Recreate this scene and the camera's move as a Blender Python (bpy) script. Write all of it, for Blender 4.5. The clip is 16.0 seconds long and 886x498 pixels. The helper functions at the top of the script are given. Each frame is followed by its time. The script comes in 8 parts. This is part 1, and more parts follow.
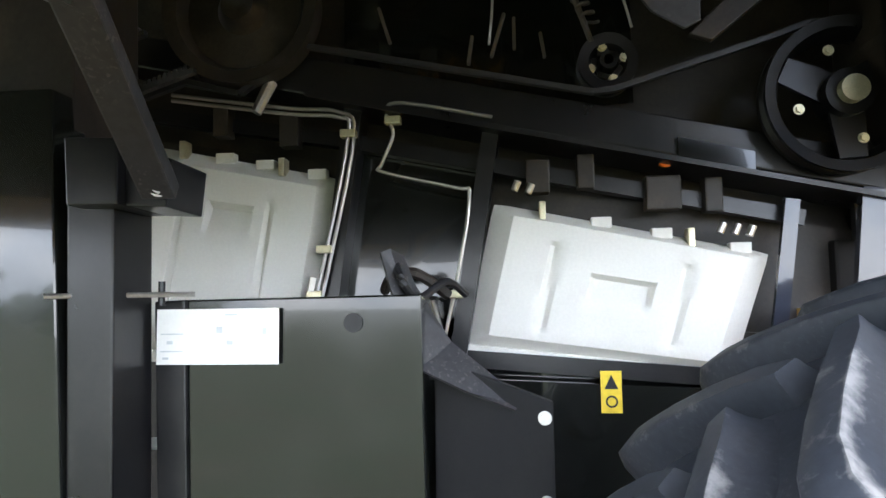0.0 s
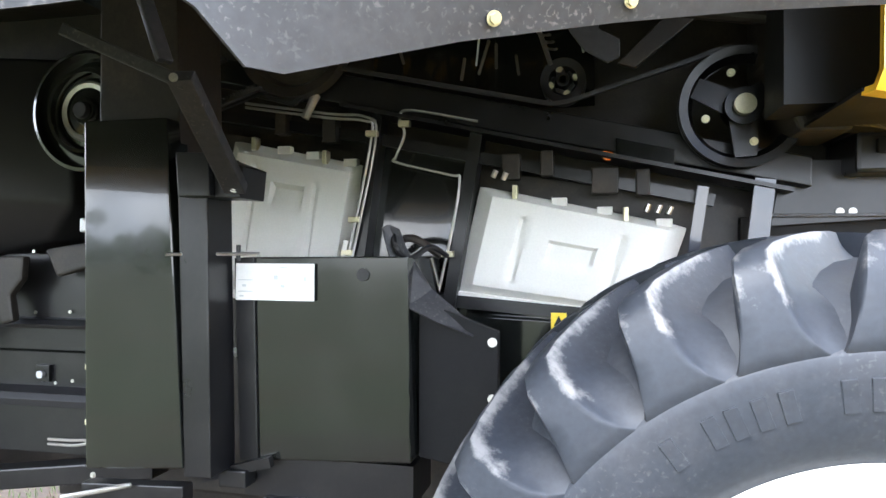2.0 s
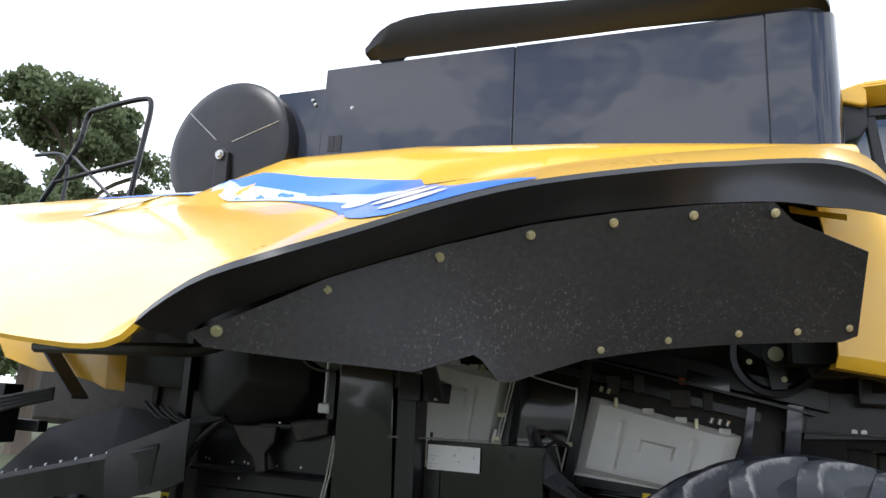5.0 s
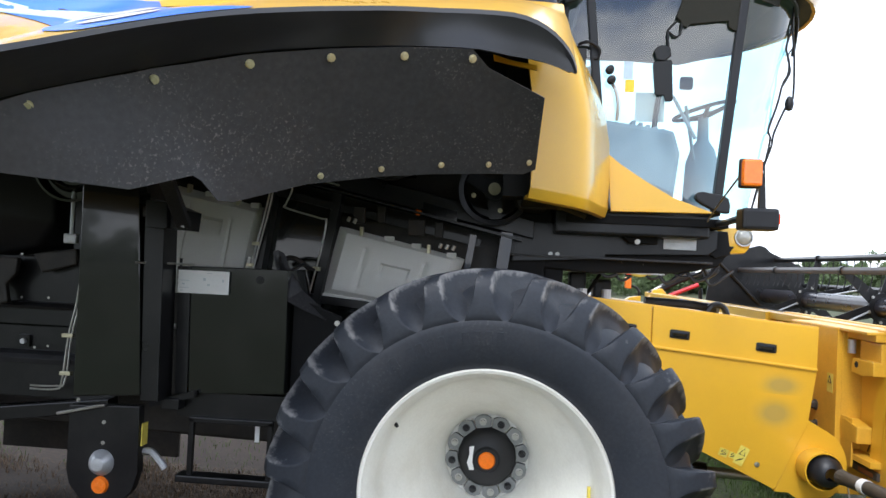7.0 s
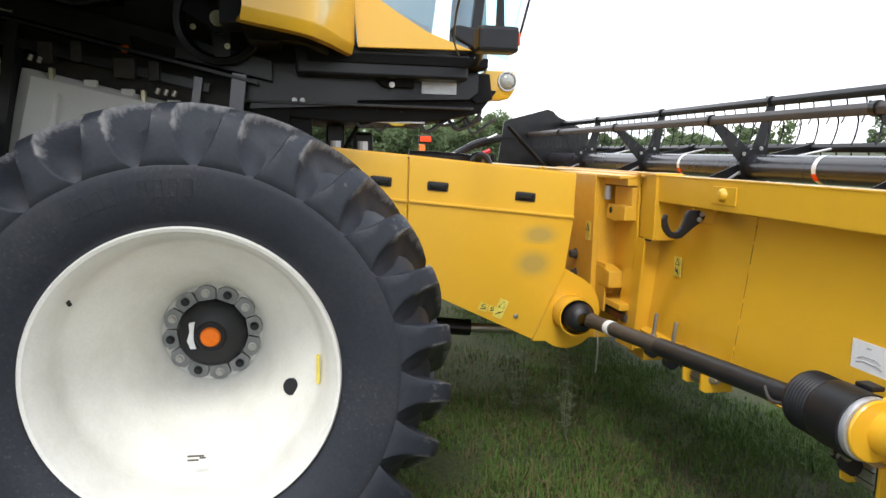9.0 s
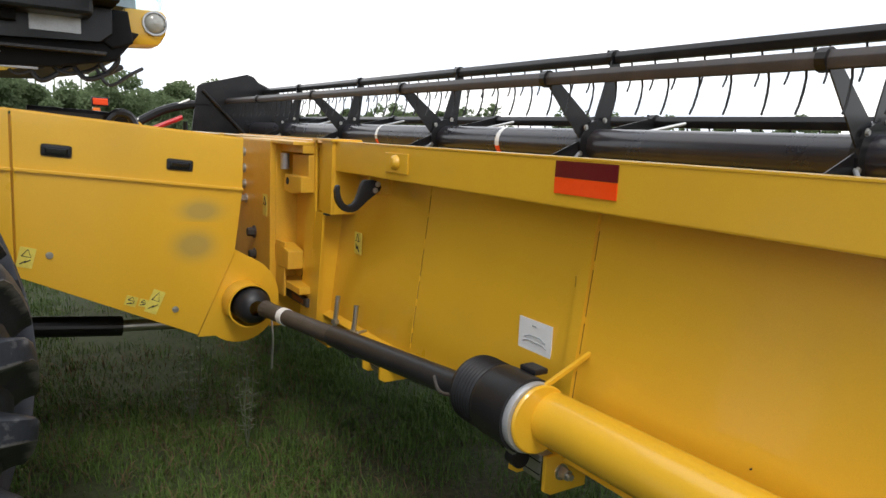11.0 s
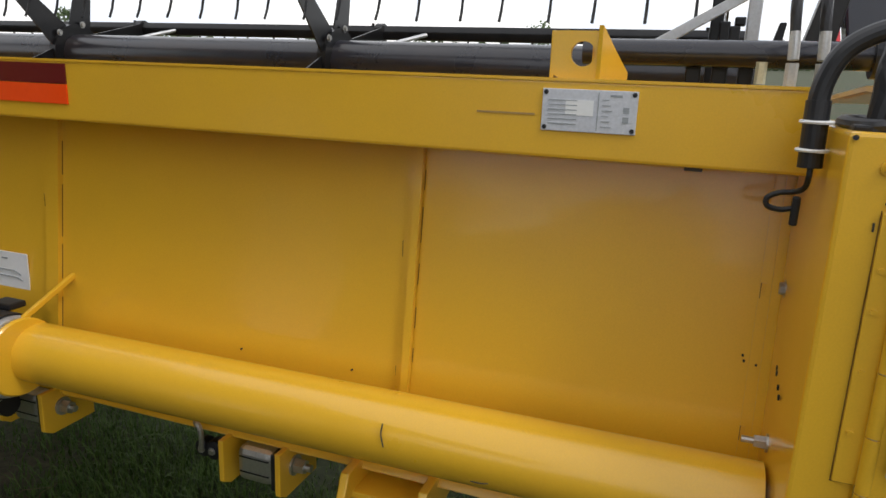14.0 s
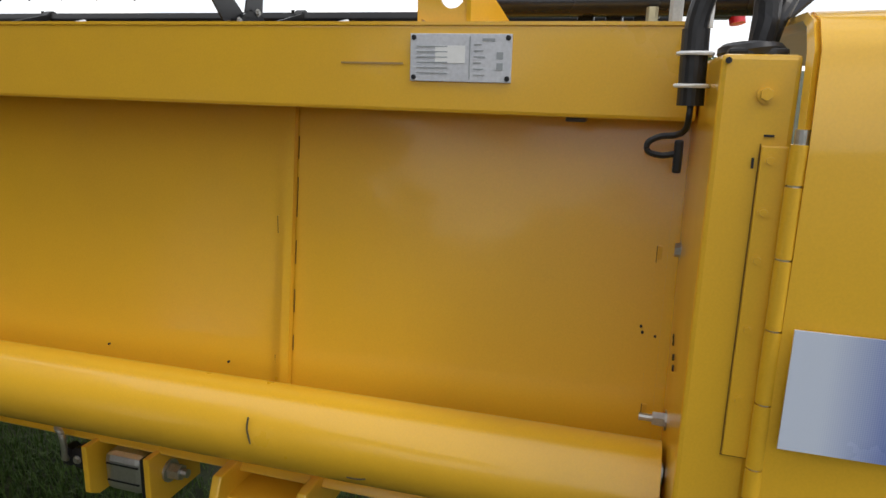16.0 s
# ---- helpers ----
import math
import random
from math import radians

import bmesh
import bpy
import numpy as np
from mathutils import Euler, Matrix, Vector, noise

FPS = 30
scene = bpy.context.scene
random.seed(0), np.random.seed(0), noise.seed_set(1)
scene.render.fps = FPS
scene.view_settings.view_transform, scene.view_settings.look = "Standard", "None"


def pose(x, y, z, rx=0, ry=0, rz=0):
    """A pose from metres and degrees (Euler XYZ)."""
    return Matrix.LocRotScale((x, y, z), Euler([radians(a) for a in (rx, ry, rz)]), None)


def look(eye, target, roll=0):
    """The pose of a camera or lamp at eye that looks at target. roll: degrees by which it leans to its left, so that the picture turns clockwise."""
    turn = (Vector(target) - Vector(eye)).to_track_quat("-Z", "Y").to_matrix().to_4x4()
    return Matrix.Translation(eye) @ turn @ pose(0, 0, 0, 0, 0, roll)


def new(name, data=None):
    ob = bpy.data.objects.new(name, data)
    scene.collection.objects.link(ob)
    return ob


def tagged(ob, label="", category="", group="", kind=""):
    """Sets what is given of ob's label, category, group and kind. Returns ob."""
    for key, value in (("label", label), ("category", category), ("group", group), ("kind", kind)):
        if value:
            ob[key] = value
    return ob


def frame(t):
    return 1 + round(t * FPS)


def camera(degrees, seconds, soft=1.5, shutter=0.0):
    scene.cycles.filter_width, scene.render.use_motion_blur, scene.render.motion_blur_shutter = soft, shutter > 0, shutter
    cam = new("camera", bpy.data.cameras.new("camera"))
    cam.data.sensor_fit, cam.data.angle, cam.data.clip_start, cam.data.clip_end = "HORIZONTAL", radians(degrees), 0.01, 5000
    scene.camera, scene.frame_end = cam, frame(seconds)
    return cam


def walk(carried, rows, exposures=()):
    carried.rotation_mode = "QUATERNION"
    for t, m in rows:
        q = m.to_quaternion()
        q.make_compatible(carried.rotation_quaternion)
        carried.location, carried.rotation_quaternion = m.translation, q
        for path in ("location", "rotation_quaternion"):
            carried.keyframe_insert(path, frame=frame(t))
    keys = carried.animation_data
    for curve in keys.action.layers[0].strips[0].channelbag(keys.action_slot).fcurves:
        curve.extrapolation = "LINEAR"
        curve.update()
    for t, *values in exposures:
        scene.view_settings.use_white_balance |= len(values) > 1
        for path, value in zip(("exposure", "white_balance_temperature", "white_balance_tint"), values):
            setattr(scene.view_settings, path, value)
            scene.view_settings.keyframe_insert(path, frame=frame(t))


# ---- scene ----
cam = camera(65.2, 16.0)
PATH = [
    (0, (-0.923, -1.338, 1.807), (-1.138, 0.644, 1.975), -0.8),
    (0.5, (-0.902, -1.461, 1.833), (-1.162, 0.493, 2.173), -0.9),
    (1, (-0.805, -1.642, 1.816), (-1.013, 0.335, 2.038), -0.2),
    (1.5, (-0.696, -1.802, 1.829), (-0.836, 0.19, 1.934), -1.1),
    (2, (-0.525, -2.007, 1.849), (-0.962, -0.055, 1.861), 0.2),
    (2.2, (-0.545, -2.071, 1.913), (-1.081, -0.145, 1.944), -1.9),
    (2.5, (-0.489, -2.319, 1.94), (-1.288, -0.499, 2.165), -0.1),
    (3, (-0.44, -2.649, 1.944), (-1.403, -0.93, 2.293), 1.6),
    (3.2, (-0.417, -2.745, 1.97), (-1.411, -1.047, 2.324), 2.4),
    (5.3, (-0.271, -3.429, 1.992), (-0.915, -1.592, 2.45), 3.6),
    (5.5, (-0.208, -3.458, 1.989), (-0.797, -1.599, 2.431), 3.7),
    (6, (-0.088, -3.514, 1.963), (-0.53, -1.59, 2.283), 4.2),
    (6.5, (-0.03, -3.533, 1.924), (-0.329, -1.561, 2.067), 2.8),
    (7, (0.014, -3.539, 1.904), (-0.147, -1.546, 1.951), 2.7),
    (7.5, (0.074, -3.546, 1.868), (0.034, -1.547, 1.826), 2.5),
    (8, (0.183, -3.469, 1.836), (0.273, -1.475, 1.699), 1.1),
    (8.2, (0.227, -3.389, 1.815), (0.379, -1.403, 1.642), 0.7),
    (10.3, (0.81, -2.738, 1.703), (1.493, -0.889, 1.368), 3.0),
    (10.5, (0.844, -2.72, 1.705), (1.603, -0.9, 1.371), 2.7),
    (11, (0.879, -2.709, 1.694), (1.949, -1.049, 1.378), 2.7),
    (11.5, (0.887, -2.734, 1.687), (2.197, -1.264, 1.335), 2.6),
    (12, (0.9, -2.743, 1.688), (2.321, -1.392, 1.291), 1.9),
    (12.5, (0.908, -2.75, 1.685), (2.364, -1.447, 1.258), 1.6),
    (13, (0.926, -2.781, 1.675), (2.463, -1.581, 1.229), 1.4),
    (13.5, (0.944, -2.828, 1.668), (2.68, -1.945, 1.213), 2.6),
    (14, (0.96, -2.845, 1.655), (2.785, -2.187, 1.168), 2.2),
    (14.5, (0.976, -2.854, 1.638), (2.822, -2.297, 1.107), 2.9),
    (15, (0.981, -2.878, 1.623), (2.809, -2.241, 1.122), 2.2),
    (15.5, (1.008, -2.904, 1.601), (2.864, -2.315, 1.145), 2.7),
    (16, (1.115, -2.958, 1.564), (2.98, -2.403, 1.101), 1.5),
]
EXPOSURES = [(0, 3.2, 6000, 10), (2.0, 3.2, 6000, 10), (2.6, 3.35, 6100, 10), (3.2, 3.4, 6150, 10), (4.4, 1.6, 6150, 10), (5.3, 0.75, 6100, 10), (6.5, 0.88, 5950, 10), (8.2, 0.95, 6200, 10), (10.3, 0.52, 6550, 10), (11.3, 0.27, 6550, 10), (12.5, 0.05, 6550, 10), (14.0, 0.03, 6600, 10), (16, 0.07, 6600, 10)]
walk(cam, [(t, look(eye, target, roll)) for t, eye, target, roll in PATH], EXPOSURES)

# ---- light ----
world = bpy.data.worlds.new("overcast_sky")
scene.world = world
world.use_nodes = True
wn, wl = world.node_tree.nodes, world.node_tree.links
wn.clear()
SUN_UP, SUN_ROUND = radians(52), radians(200)
sky = wn.new("ShaderNodeTexSky")
sky.sky_type, sky.sun_disc = "NISHITA", False
sky.sun_elevation, sky.sun_rotation = SUN_UP, SUN_ROUND
sky.air_density, sky.dust_density, sky.ozone_density = 1.0, 4.0, 1.0
tc = wn.new("ShaderNodeTexCoord")
mp = wn.new("ShaderNodeMapping")
mp.inputs["Scale"].default_value = (1.5, 1.5, 2.6)
cloud = wn.new("ShaderNodeTexNoise")
cloud.inputs["Scale"].default_value, cloud.inputs["Detail"].default_value = 4.6, 8.0
ramp = wn.new("ShaderNodeValToRGB")
ramp.color_ramp.elements[0].position, ramp.color_ramp.elements[1].position = 0.44, 0.58
# gaps between the clouds: pale haze low down and over the field, clear blue on the sunny side
hx, hr, gap = wn.new("ShaderNodeSeparateXYZ"), wn.new("ShaderNodeMapRange"), wn.new("ShaderNodeMixRGB")
hr.inputs["From Min"].default_value, hr.inputs["From Max"].default_value = 0.10, 0.36
gap.inputs[1].default_value, gap.inputs[2].default_value = (9.6, 10.3, 11.4, 1), (2.6, 3.7, 6.2, 1)
blend = wn.new("ShaderNodeMixRGB")
blend.inputs[0].default_value = 0.86
bg = wn.new("ShaderNodeBackground")
bg.inputs["Strength"].default_value = 0.115
wout = wn.new("ShaderNodeOutputWorld")
wl.new(tc.outputs["Generated"], mp.inputs["Vector"])
wl.new(mp.outputs["Vector"], cloud.inputs["Vector"])
wl.new(cloud.outputs["Fac"], ramp.inputs["Fac"])
ramp.color_ramp.elements[0].color, ramp.color_ramp.elements[1].color = (0, 0, 0, 1), (1, 1, 1, 1)
deck = wn.new("ShaderNodeMixRGB")
deck.inputs[2].default_value = (13.2, 13.1, 13.0, 1)
wl.new(tc.outputs["Generated"], hx.inputs[0])
wl.new(hx.outputs["Z"], hr.inputs["Value"])
side = wn.new("ShaderNodeMapRange")
side.inputs["From Min"].default_value, side.inputs["From Max"].default_value = 0.25, -0.35
clear = wn.new("ShaderNodeMath")
clear.operation = "MULTIPLY"
wl.new(hx.outputs["Y"], side.inputs["Value"])
wl.new(hr.outputs[0], clear.inputs[0])
wl.new(side.outputs[0], clear.inputs[1])
wl.new(clear.outputs[0], gap.inputs[0])
wl.new(gap.outputs[0], deck.inputs[1])
wl.new(ramp.outputs["Color"], deck.inputs[0])
wl.new(sky.outputs["Color"], blend.inputs[1])
wl.new(deck.outputs[0], blend.inputs[2])
wl.new(blend.outputs["Color"], bg.inputs["Color"])
wl.new(bg.outputs["Background"], wout.inputs["Surface"])
sun = new("sun", bpy.data.lights.new("sun", "SUN"))
sun.data.energy, sun.data.angle, sun.data.color = 1.0, radians(14), (1.0, 0.96, 0.9)
sun.matrix_world = look((0, 0, 0), (-math.sin(SUN_ROUND) * math.cos(SUN_UP), -math.cos(SUN_ROUND) * math.cos(SUN_UP), -math.sin(SUN_UP)))


# ---- materials ----
def material(name, base, rough=0.5, metal=0.0, dirt=None, amount=0.35, scale=6.0, fine=60.0, bump=0.0, coat=0.0, spec=0.5, alpha=1.0, spread=0.08):
    """Principled surface with broad and fine variation, wear or dust in a second colour, and fine relief."""
    m = bpy.data.materials.new(name)
    m.use_nodes = True
    n, l = m.node_tree.nodes, m.node_tree.links
    p = n["Principled BSDF"]
    co = n.new("ShaderNodeTexCoord")
    big = n.new("ShaderNodeTexNoise")
    big.inputs["Scale"].default_value, big.inputs["Detail"].default_value, big.inputs["Roughness"].default_value = scale, 6.0, 0.62
    small = n.new("ShaderNodeTexNoise")
    small.inputs["Scale"].default_value, small.inputs["Detail"].default_value = fine, 3.0
    for t in (big, small):
        l.new(co.outputs["Object"], t.inputs["Vector"])
    mask = n.new("ShaderNodeValToRGB")
    mask.color_ramp.elements[0].position, mask.color_ramp.elements[1].position = 0.45, 0.75
    l.new(big.outputs["Fac"], mask.inputs["Fac"])
    mul = n.new("ShaderNodeMath")
    mul.operation = "MULTIPLY"
    mul.inputs[1].default_value = amount
    l.new(mask.outputs["Color"], mul.inputs[0])
    mix = n.new("ShaderNodeMixRGB")
    mix.inputs[1].default_value = (*base, 1)
    mix.inputs[2].default_value = (*(dirt or [min(1, c * 1.5 + 0.01) for c in base]), 1)
    l.new(mul.outputs[0], mix.inputs[0])
    val = n.new("ShaderNodeMapRange")
    val.inputs["From Min"].default_value, val.inputs["From Max"].default_value = 0.3, 0.7
    val.inputs["To Min"].default_value, val.inputs["To Max"].default_value = 1 - spread, 1 + spread
    l.new(small.outputs["Fac"], val.inputs["Value"])
    hsv = n.new("ShaderNodeHueSaturation")
    l.new(val.outputs[0], hsv.inputs["Value"])
    l.new(mix.outputs[0], hsv.inputs["Color"])
    l.new(hsv.outputs[0], p.inputs["Base Color"])
    ro = n.new("ShaderNodeMapRange")
    ro.inputs["To Min"].default_value, ro.inputs["To Max"].default_value = max(0.02, rough - 0.08), min(1, rough + 0.16)
    l.new(big.outputs["Fac"], ro.inputs["Value"])
    l.new(ro.outputs[0], p.inputs["Roughness"])
    p.inputs["Metallic"].default_value = metal
    p.inputs["Specular IOR Level"].default_value = spec
    p.inputs["Coat Weight"].default_value = coat
    p.inputs["Coat Roughness"].default_value = 0.12
    if bump:
        b = n.new("ShaderNodeBump")
        b.inputs["Strength"].default_value, b.inputs["Distance"].default_value = bump, 0.004
        l.new(small.outputs["Fac"], b.inputs["Height"])
        l.new(b.outputs[0], p.inputs["Normal"])
    return m


def plain_glass(name, tint, gloss=0.07):
    m = bpy.data.materials.new(name)
    m.use_nodes = True
    n, l = m.node_tree.nodes, m.node_tree.links
    n.clear()
    out, mixn = n.new("ShaderNodeOutputMaterial"), n.new("ShaderNodeMixShader")
    tr, gl, fr = n.new("ShaderNodeBsdfTransparent"), n.new("ShaderNodeBsdfGlossy"), n.new("ShaderNodeLayerWeight")
    tr.inputs["Color"].default_value = (*tint, 1)
    gl.inputs["Roughness"].default_value = 0.02
    fr.inputs["Blend"].default_value = 0.5
    steep, level = n.new("ShaderNodeMath"), n.new("ShaderNodeMath")
    steep.operation, level.operation = "POWER", "MULTIPLY_ADD"
    steep.inputs[1].default_value = 5.0
    level.inputs[1].default_value, level.inputs[2].default_value = 1.0 - gloss, gloss
    l.new(fr.outputs["Facing"], steep.inputs[0])
    l.new(steep.outputs[0], level.inputs[0])
    l.new(level.outputs[0], mixn.inputs[0])
    l.new(tr.outputs[0], mixn.inputs[1])
    l.new(gl.outputs[0], mixn.inputs[2])
    l.new(mixn.outputs[0], out.inputs["Surface"])
    return m


YELLOW = material("yellow_paint", (0.78, 0.44, 0.026), 0.27, dirt=(0.68, 0.375, 0.03), amount=0.5, scale=1.6, fine=300, coat=0.50, spread=0.03)


def wavy_coat(m):
    """Pressed sheet: the clear coat mirrors sharply, with slow waves."""
    n, l = m.node_tree.nodes, m.node_tree.links
    co, wave, b = n.new("ShaderNodeTexCoord"), n.new("ShaderNodeTexNoise"), n.new("ShaderNodeBump")
    wave.inputs["Scale"].default_value, wave.inputs["Detail"].default_value = 5.0, 1.5
    b.inputs["Strength"].default_value, b.inputs["Distance"].default_value = 0.5, 0.006
    l.new(co.outputs["Object"], wave.inputs["Vector"])
    l.new(wave.outputs["Fac"], b.inputs["Height"])
    p = n["Principled BSDF"]
    l.new(b.outputs[0], p.inputs["Coat Normal"])
    p.inputs["Coat Roughness"].default_value = 0.08


wavy_coat(YELLOW)
YELLOW_OLD = material("worn_yellow_paint", (0.76, 0.42, 0.03), 0.38, dirt=(0.5, 0.28, 0.05), amount=0.45, scale=4, fine=120, coat=0.1, spread=0.05)
TANK = material("charcoal_panel_paint", (0.026, 0.030, 0.045), 0.13, dirt=(0.036, 0.04, 0.056), amount=0.3, scale=2, fine=400, coat=0.8, spec=0.1, spread=0.03)
wavy_coat(TANK)
TANK.node_tree.nodes["Principled BSDF"].inputs["Coat Roughness"].default_value = 0.05
GRIME = material("oily_black_machinery", (0.022, 0.019, 0.016), 0.42, dirt=(0.075, 0.058, 0.044), amount=0.5, scale=7, fine=80, spread=0.15, spec=0.3)
DARK = material("shadow_black_steel", (0.007, 0.007, 0.0075), 0.6, dirt=(0.02, 0.019, 0.017), amount=0.4, scale=6, fine=90, spec=0.18)
BLACK = material("black_paint", (0.007, 0.007, 0.008), 0.28, dirt=(0.035, 0.033, 0.03), amount=0.3, scale=6, fine=90, coat=0.08, spread=0.1, spec=0.35)
GLOSS = material("gloss_black_sheet", (0.008, 0.009, 0.008), 0.10, dirt=(0.028, 0.028, 0.025), amount=0.35, scale=4, fine=150, coat=0.45, spec=0.35, spread=0.08)
GLOSS.node_tree.nodes["Principled BSDF"].inputs["Coat Roughness"].default_value = 0.035
PLASTIC = material("black_plastic", (0.013, 0.013, 0.0145), 0.40, spec=0.35, dirt=(0.03, 0.03, 0.03), amount=0.3, scale=3, fine=240, bump=0.05)
LINER = material("dusty_black_liner", (0.026, 0.026, 0.028), 0.5, dirt=(0.045, 0.041, 0.038), amount=0.5, scale=3, fine=45, bump=0.1, spread=0.2)


def scuffed(m, colour, amount, shift=(0, 0, 0)):
    """Adds pale scuffs and dust specks, gathered in patches, over a material's base colour."""
    n, l = m.node_tree.nodes, m.node_tree.links
    p = n["Principled BSDF"]
    old = p.inputs["Base Color"].links[0].from_socket
    co = n.new("ShaderNodeTexCoord")
    fleck, patch = n.new("ShaderNodeTexNoise"), n.new("ShaderNodeTexNoise")
    fleck.inputs["Scale"].default_value, fleck.inputs["Detail"].default_value, fleck.inputs["Distortion"].default_value = 95.0, 7.0, 0.45
    patch.inputs["Scale"].default_value, patch.inputs["Detail"].default_value = 2.6, 4.0
    rf, rp, mu, mx = n.new("ShaderNodeValToRGB"), n.new("ShaderNodeValToRGB"), n.new("ShaderNodeMath"), n.new("ShaderNodeMixRGB")
    rf.color_ramp.elements[0].position, rf.color_ramp.elements[1].position = 0.57, 0.70
    rp.color_ramp.elements[0].position, rp.color_ramp.elements[1].position = 0.46, 0.62
    rp.color_ramp.elements[0].color = (0.06, 0.06, 0.06, 1)
    l.new(co.outputs["Object"], fleck.inputs["Vector"])
    move = n.new("ShaderNodeVectorMath")
    move.inputs[1].default_value = shift
    l.new(co.outputs["Object"], move.inputs[0])
    l.new(move.outputs[0], patch.inputs["Vector"])
    l.new(fleck.outputs["Fac"], rf.inputs["Fac"])
    l.new(patch.outputs["Fac"], rp.inputs["Fac"])
    mu.operation = "MULTIPLY"
    l.new(rf.outputs["Color"], mu.inputs[0])
    l.new(rp.outputs["Color"], mu.inputs[1])
    mu2 = n.new("ShaderNodeMath")
    mu2.operation = "MULTIPLY"
    mu2.inputs[1].default_value = amount
    l.new(mu.outputs[0], mu2.inputs[0])
    l.new(mu2.outputs[0], mx.inputs[0])
    l.new(old, mx.inputs[1])
    mx.inputs[2].default_value = (*colour, 1)
    l.new(mx.outputs[0], p.inputs["Base Color"])


scuffed(LINER, (0.25, 0.225, 0.205), 0.46, (1.3, 0.4, 0.2))
RUBBER = material("tyre_rubber", (0.0238, 0.0275, 0.0350), 0.5, spec=0.3, dirt=(0.048, 0.048, 0.052), amount=0.5, scale=5, fine=70, bump=0.05, spread=0.12)
scuffed(RUBBER, (0.14, 0.135, 0.13), 0.25)


def worn_edges(m, colour):
    """Pale abrasion that breaks up over the mesh's own wear values: full on the bar edges, ragged beyond them."""
    n, l = m.node_tree.nodes, m.node_tree.links
    p = n["Principled BSDF"]
    old = p.inputs["Base Color"].links[0].from_socket
    at, co, ns = n.new("ShaderNodeAttribute"), n.new("ShaderNodeTexCoord"), n.new("ShaderNodeTexNoise")
    at.attribute_name = "wear"
    ns.inputs["Scale"].default_value, ns.inputs["Detail"].default_value, ns.inputs["Roughness"].default_value = 26.0, 8.0, 0.65
    inf = n.new("ShaderNodeObjectInfo")
    shift = n.new("ShaderNodeVectorMath")
    l.new(co.outputs["Object"], shift.inputs[0])
    l.new(inf.outputs["Random"], shift.inputs[1])
    l.new(shift.outputs[0], ns.inputs["Vector"])
    a, b, mx = n.new("ShaderNodeMath"), n.new("ShaderNodeMapRange"), n.new("ShaderNodeMixRGB")
    a.operation = "MULTIPLY_ADD"
    a.inputs[1].default_value = 0.56
    l.new(at.outputs["Fac"], a.inputs[0])
    l.new(ns.outputs["Fac"], a.inputs[2])
    b.inputs["From Min"].default_value, b.inputs["From Max"].default_value = 0.80, 1.10
    l.new(a.outputs[0], b.inputs["Value"])
    l.new(b.outputs[0], mx.inputs[0])
    l.new(old, mx.inputs[1])
    mx.inputs[2].default_value = (*colour, 1)
    l.new(mx.outputs[0], p.inputs["Base Color"])


worn_edges(RUBBER, (0.20, 0.195, 0.19))
WHITE = material("white_moulded_plastic", (0.72, 0.71, 0.66), 0.5, dirt=(0.55, 0.53, 0.47), amount=0.35, scale=4, fine=120, spread=0.03)
RIM = material("white_rim_paint", (0.79, 0.78, 0.71), 0.4, dirt=(0.45, 0.40, 0.30), amount=0.3, scale=4, fine=80, coat=0.1, spread=0.03)
STEEL = material("bare_steel", (0.52, 0.51, 0.48), 0.34, metal=0.9, dirt=(0.3, 0.27, 0.2), amount=0.4, scale=14, fine=200)
ZINC = material("yellow_zinc", (0.62, 0.58, 0.40), 0.36, metal=0.7, dirt=(0.4, 0.36, 0.22), amount=0.4, scale=30, fine=200)
ALU = material("cast_aluminium", (0.55, 0.56, 0.57), 0.42, metal=0.6, dirt=(0.3, 0.3, 0.3), amount=0.3, scale=20, fine=160)
PAPER = material("white_decal", (0.82, 0.82, 0.80), 0.45, dirt=(0.68, 0.68, 0.65), amount=0.25, scale=9, fine=100, spread=0.02)
INK = material("dark_print", (0.028, 0.029, 0.031), 0.75, spec=0.25)
STAMP = material("stamped_paint", (0.36, 0.22, 0.08), 0.6, scale=60, fine=200)
# dark brown stands in for the shade inside open seams and hinge gaps
SEAMGAP = material("shaded_gap", (0.16, 0.085, 0.02), 0.8, scale=30, fine=120)
GREYINK = material("grey_print", (0.30, 0.32, 0.33), 0.5)
PALEINK = material("faded_print", (0.52, 0.55, 0.56), 0.5)
LABELY = material("warning_label_yellow", (0.85, 0.62, 0.03), 0.45)
BLUE = material("blue_decal", (0.02, 0.17, 0.74), 0.3, dirt=(0.10, 0.22, 0.62), amount=0.3, scale=2, fine=200, coat=0.2)
SILVER = material("silver_decal", (0.62, 0.65, 0.70), 0.3, dirt=(0.42, 0.46, 0.52), amount=0.6, scale=7, fine=200, coat=0.2)
ORANGE = material("amber_lens", (0.95, 0.20, 0.01), 0.2, coat=0.5, amount=0.1)
REDL = material("fluorescent_red", (1.0, 0.075, 0.004), 0.35, amount=0.1, spread=0.03)
DARKRED = material("dark_red_reflector", (0.13, 0.006, 0.010), 0.3, amount=0.2, scale=60, fine=300)
HOSE = material("rubber_hose", (0.016, 0.016, 0.018), 0.38, dirt=(0.05, 0.05, 0.05), amount=0.3, scale=12, fine=150)
SHAFT = material("weathered_shaft", (0.055, 0.048, 0.042), 0.5, dirt=(0.15, 0.11, 0.08), amount=0.4, scale=14, fine=90)
BROWN = material("dusty_reel_steel", (0.042, 0.036, 0.035), 0.42, dirt=(0.12, 0.09, 0.07), amount=0.4, scale=6, fine=90)
REELTUBE = material("dark_reel_paint", (0.018, 0.018, 0.024), 0.25, dirt=(0.07, 0.05, 0.04), amount=0.35, scale=3, fine=120, coat=0.3)
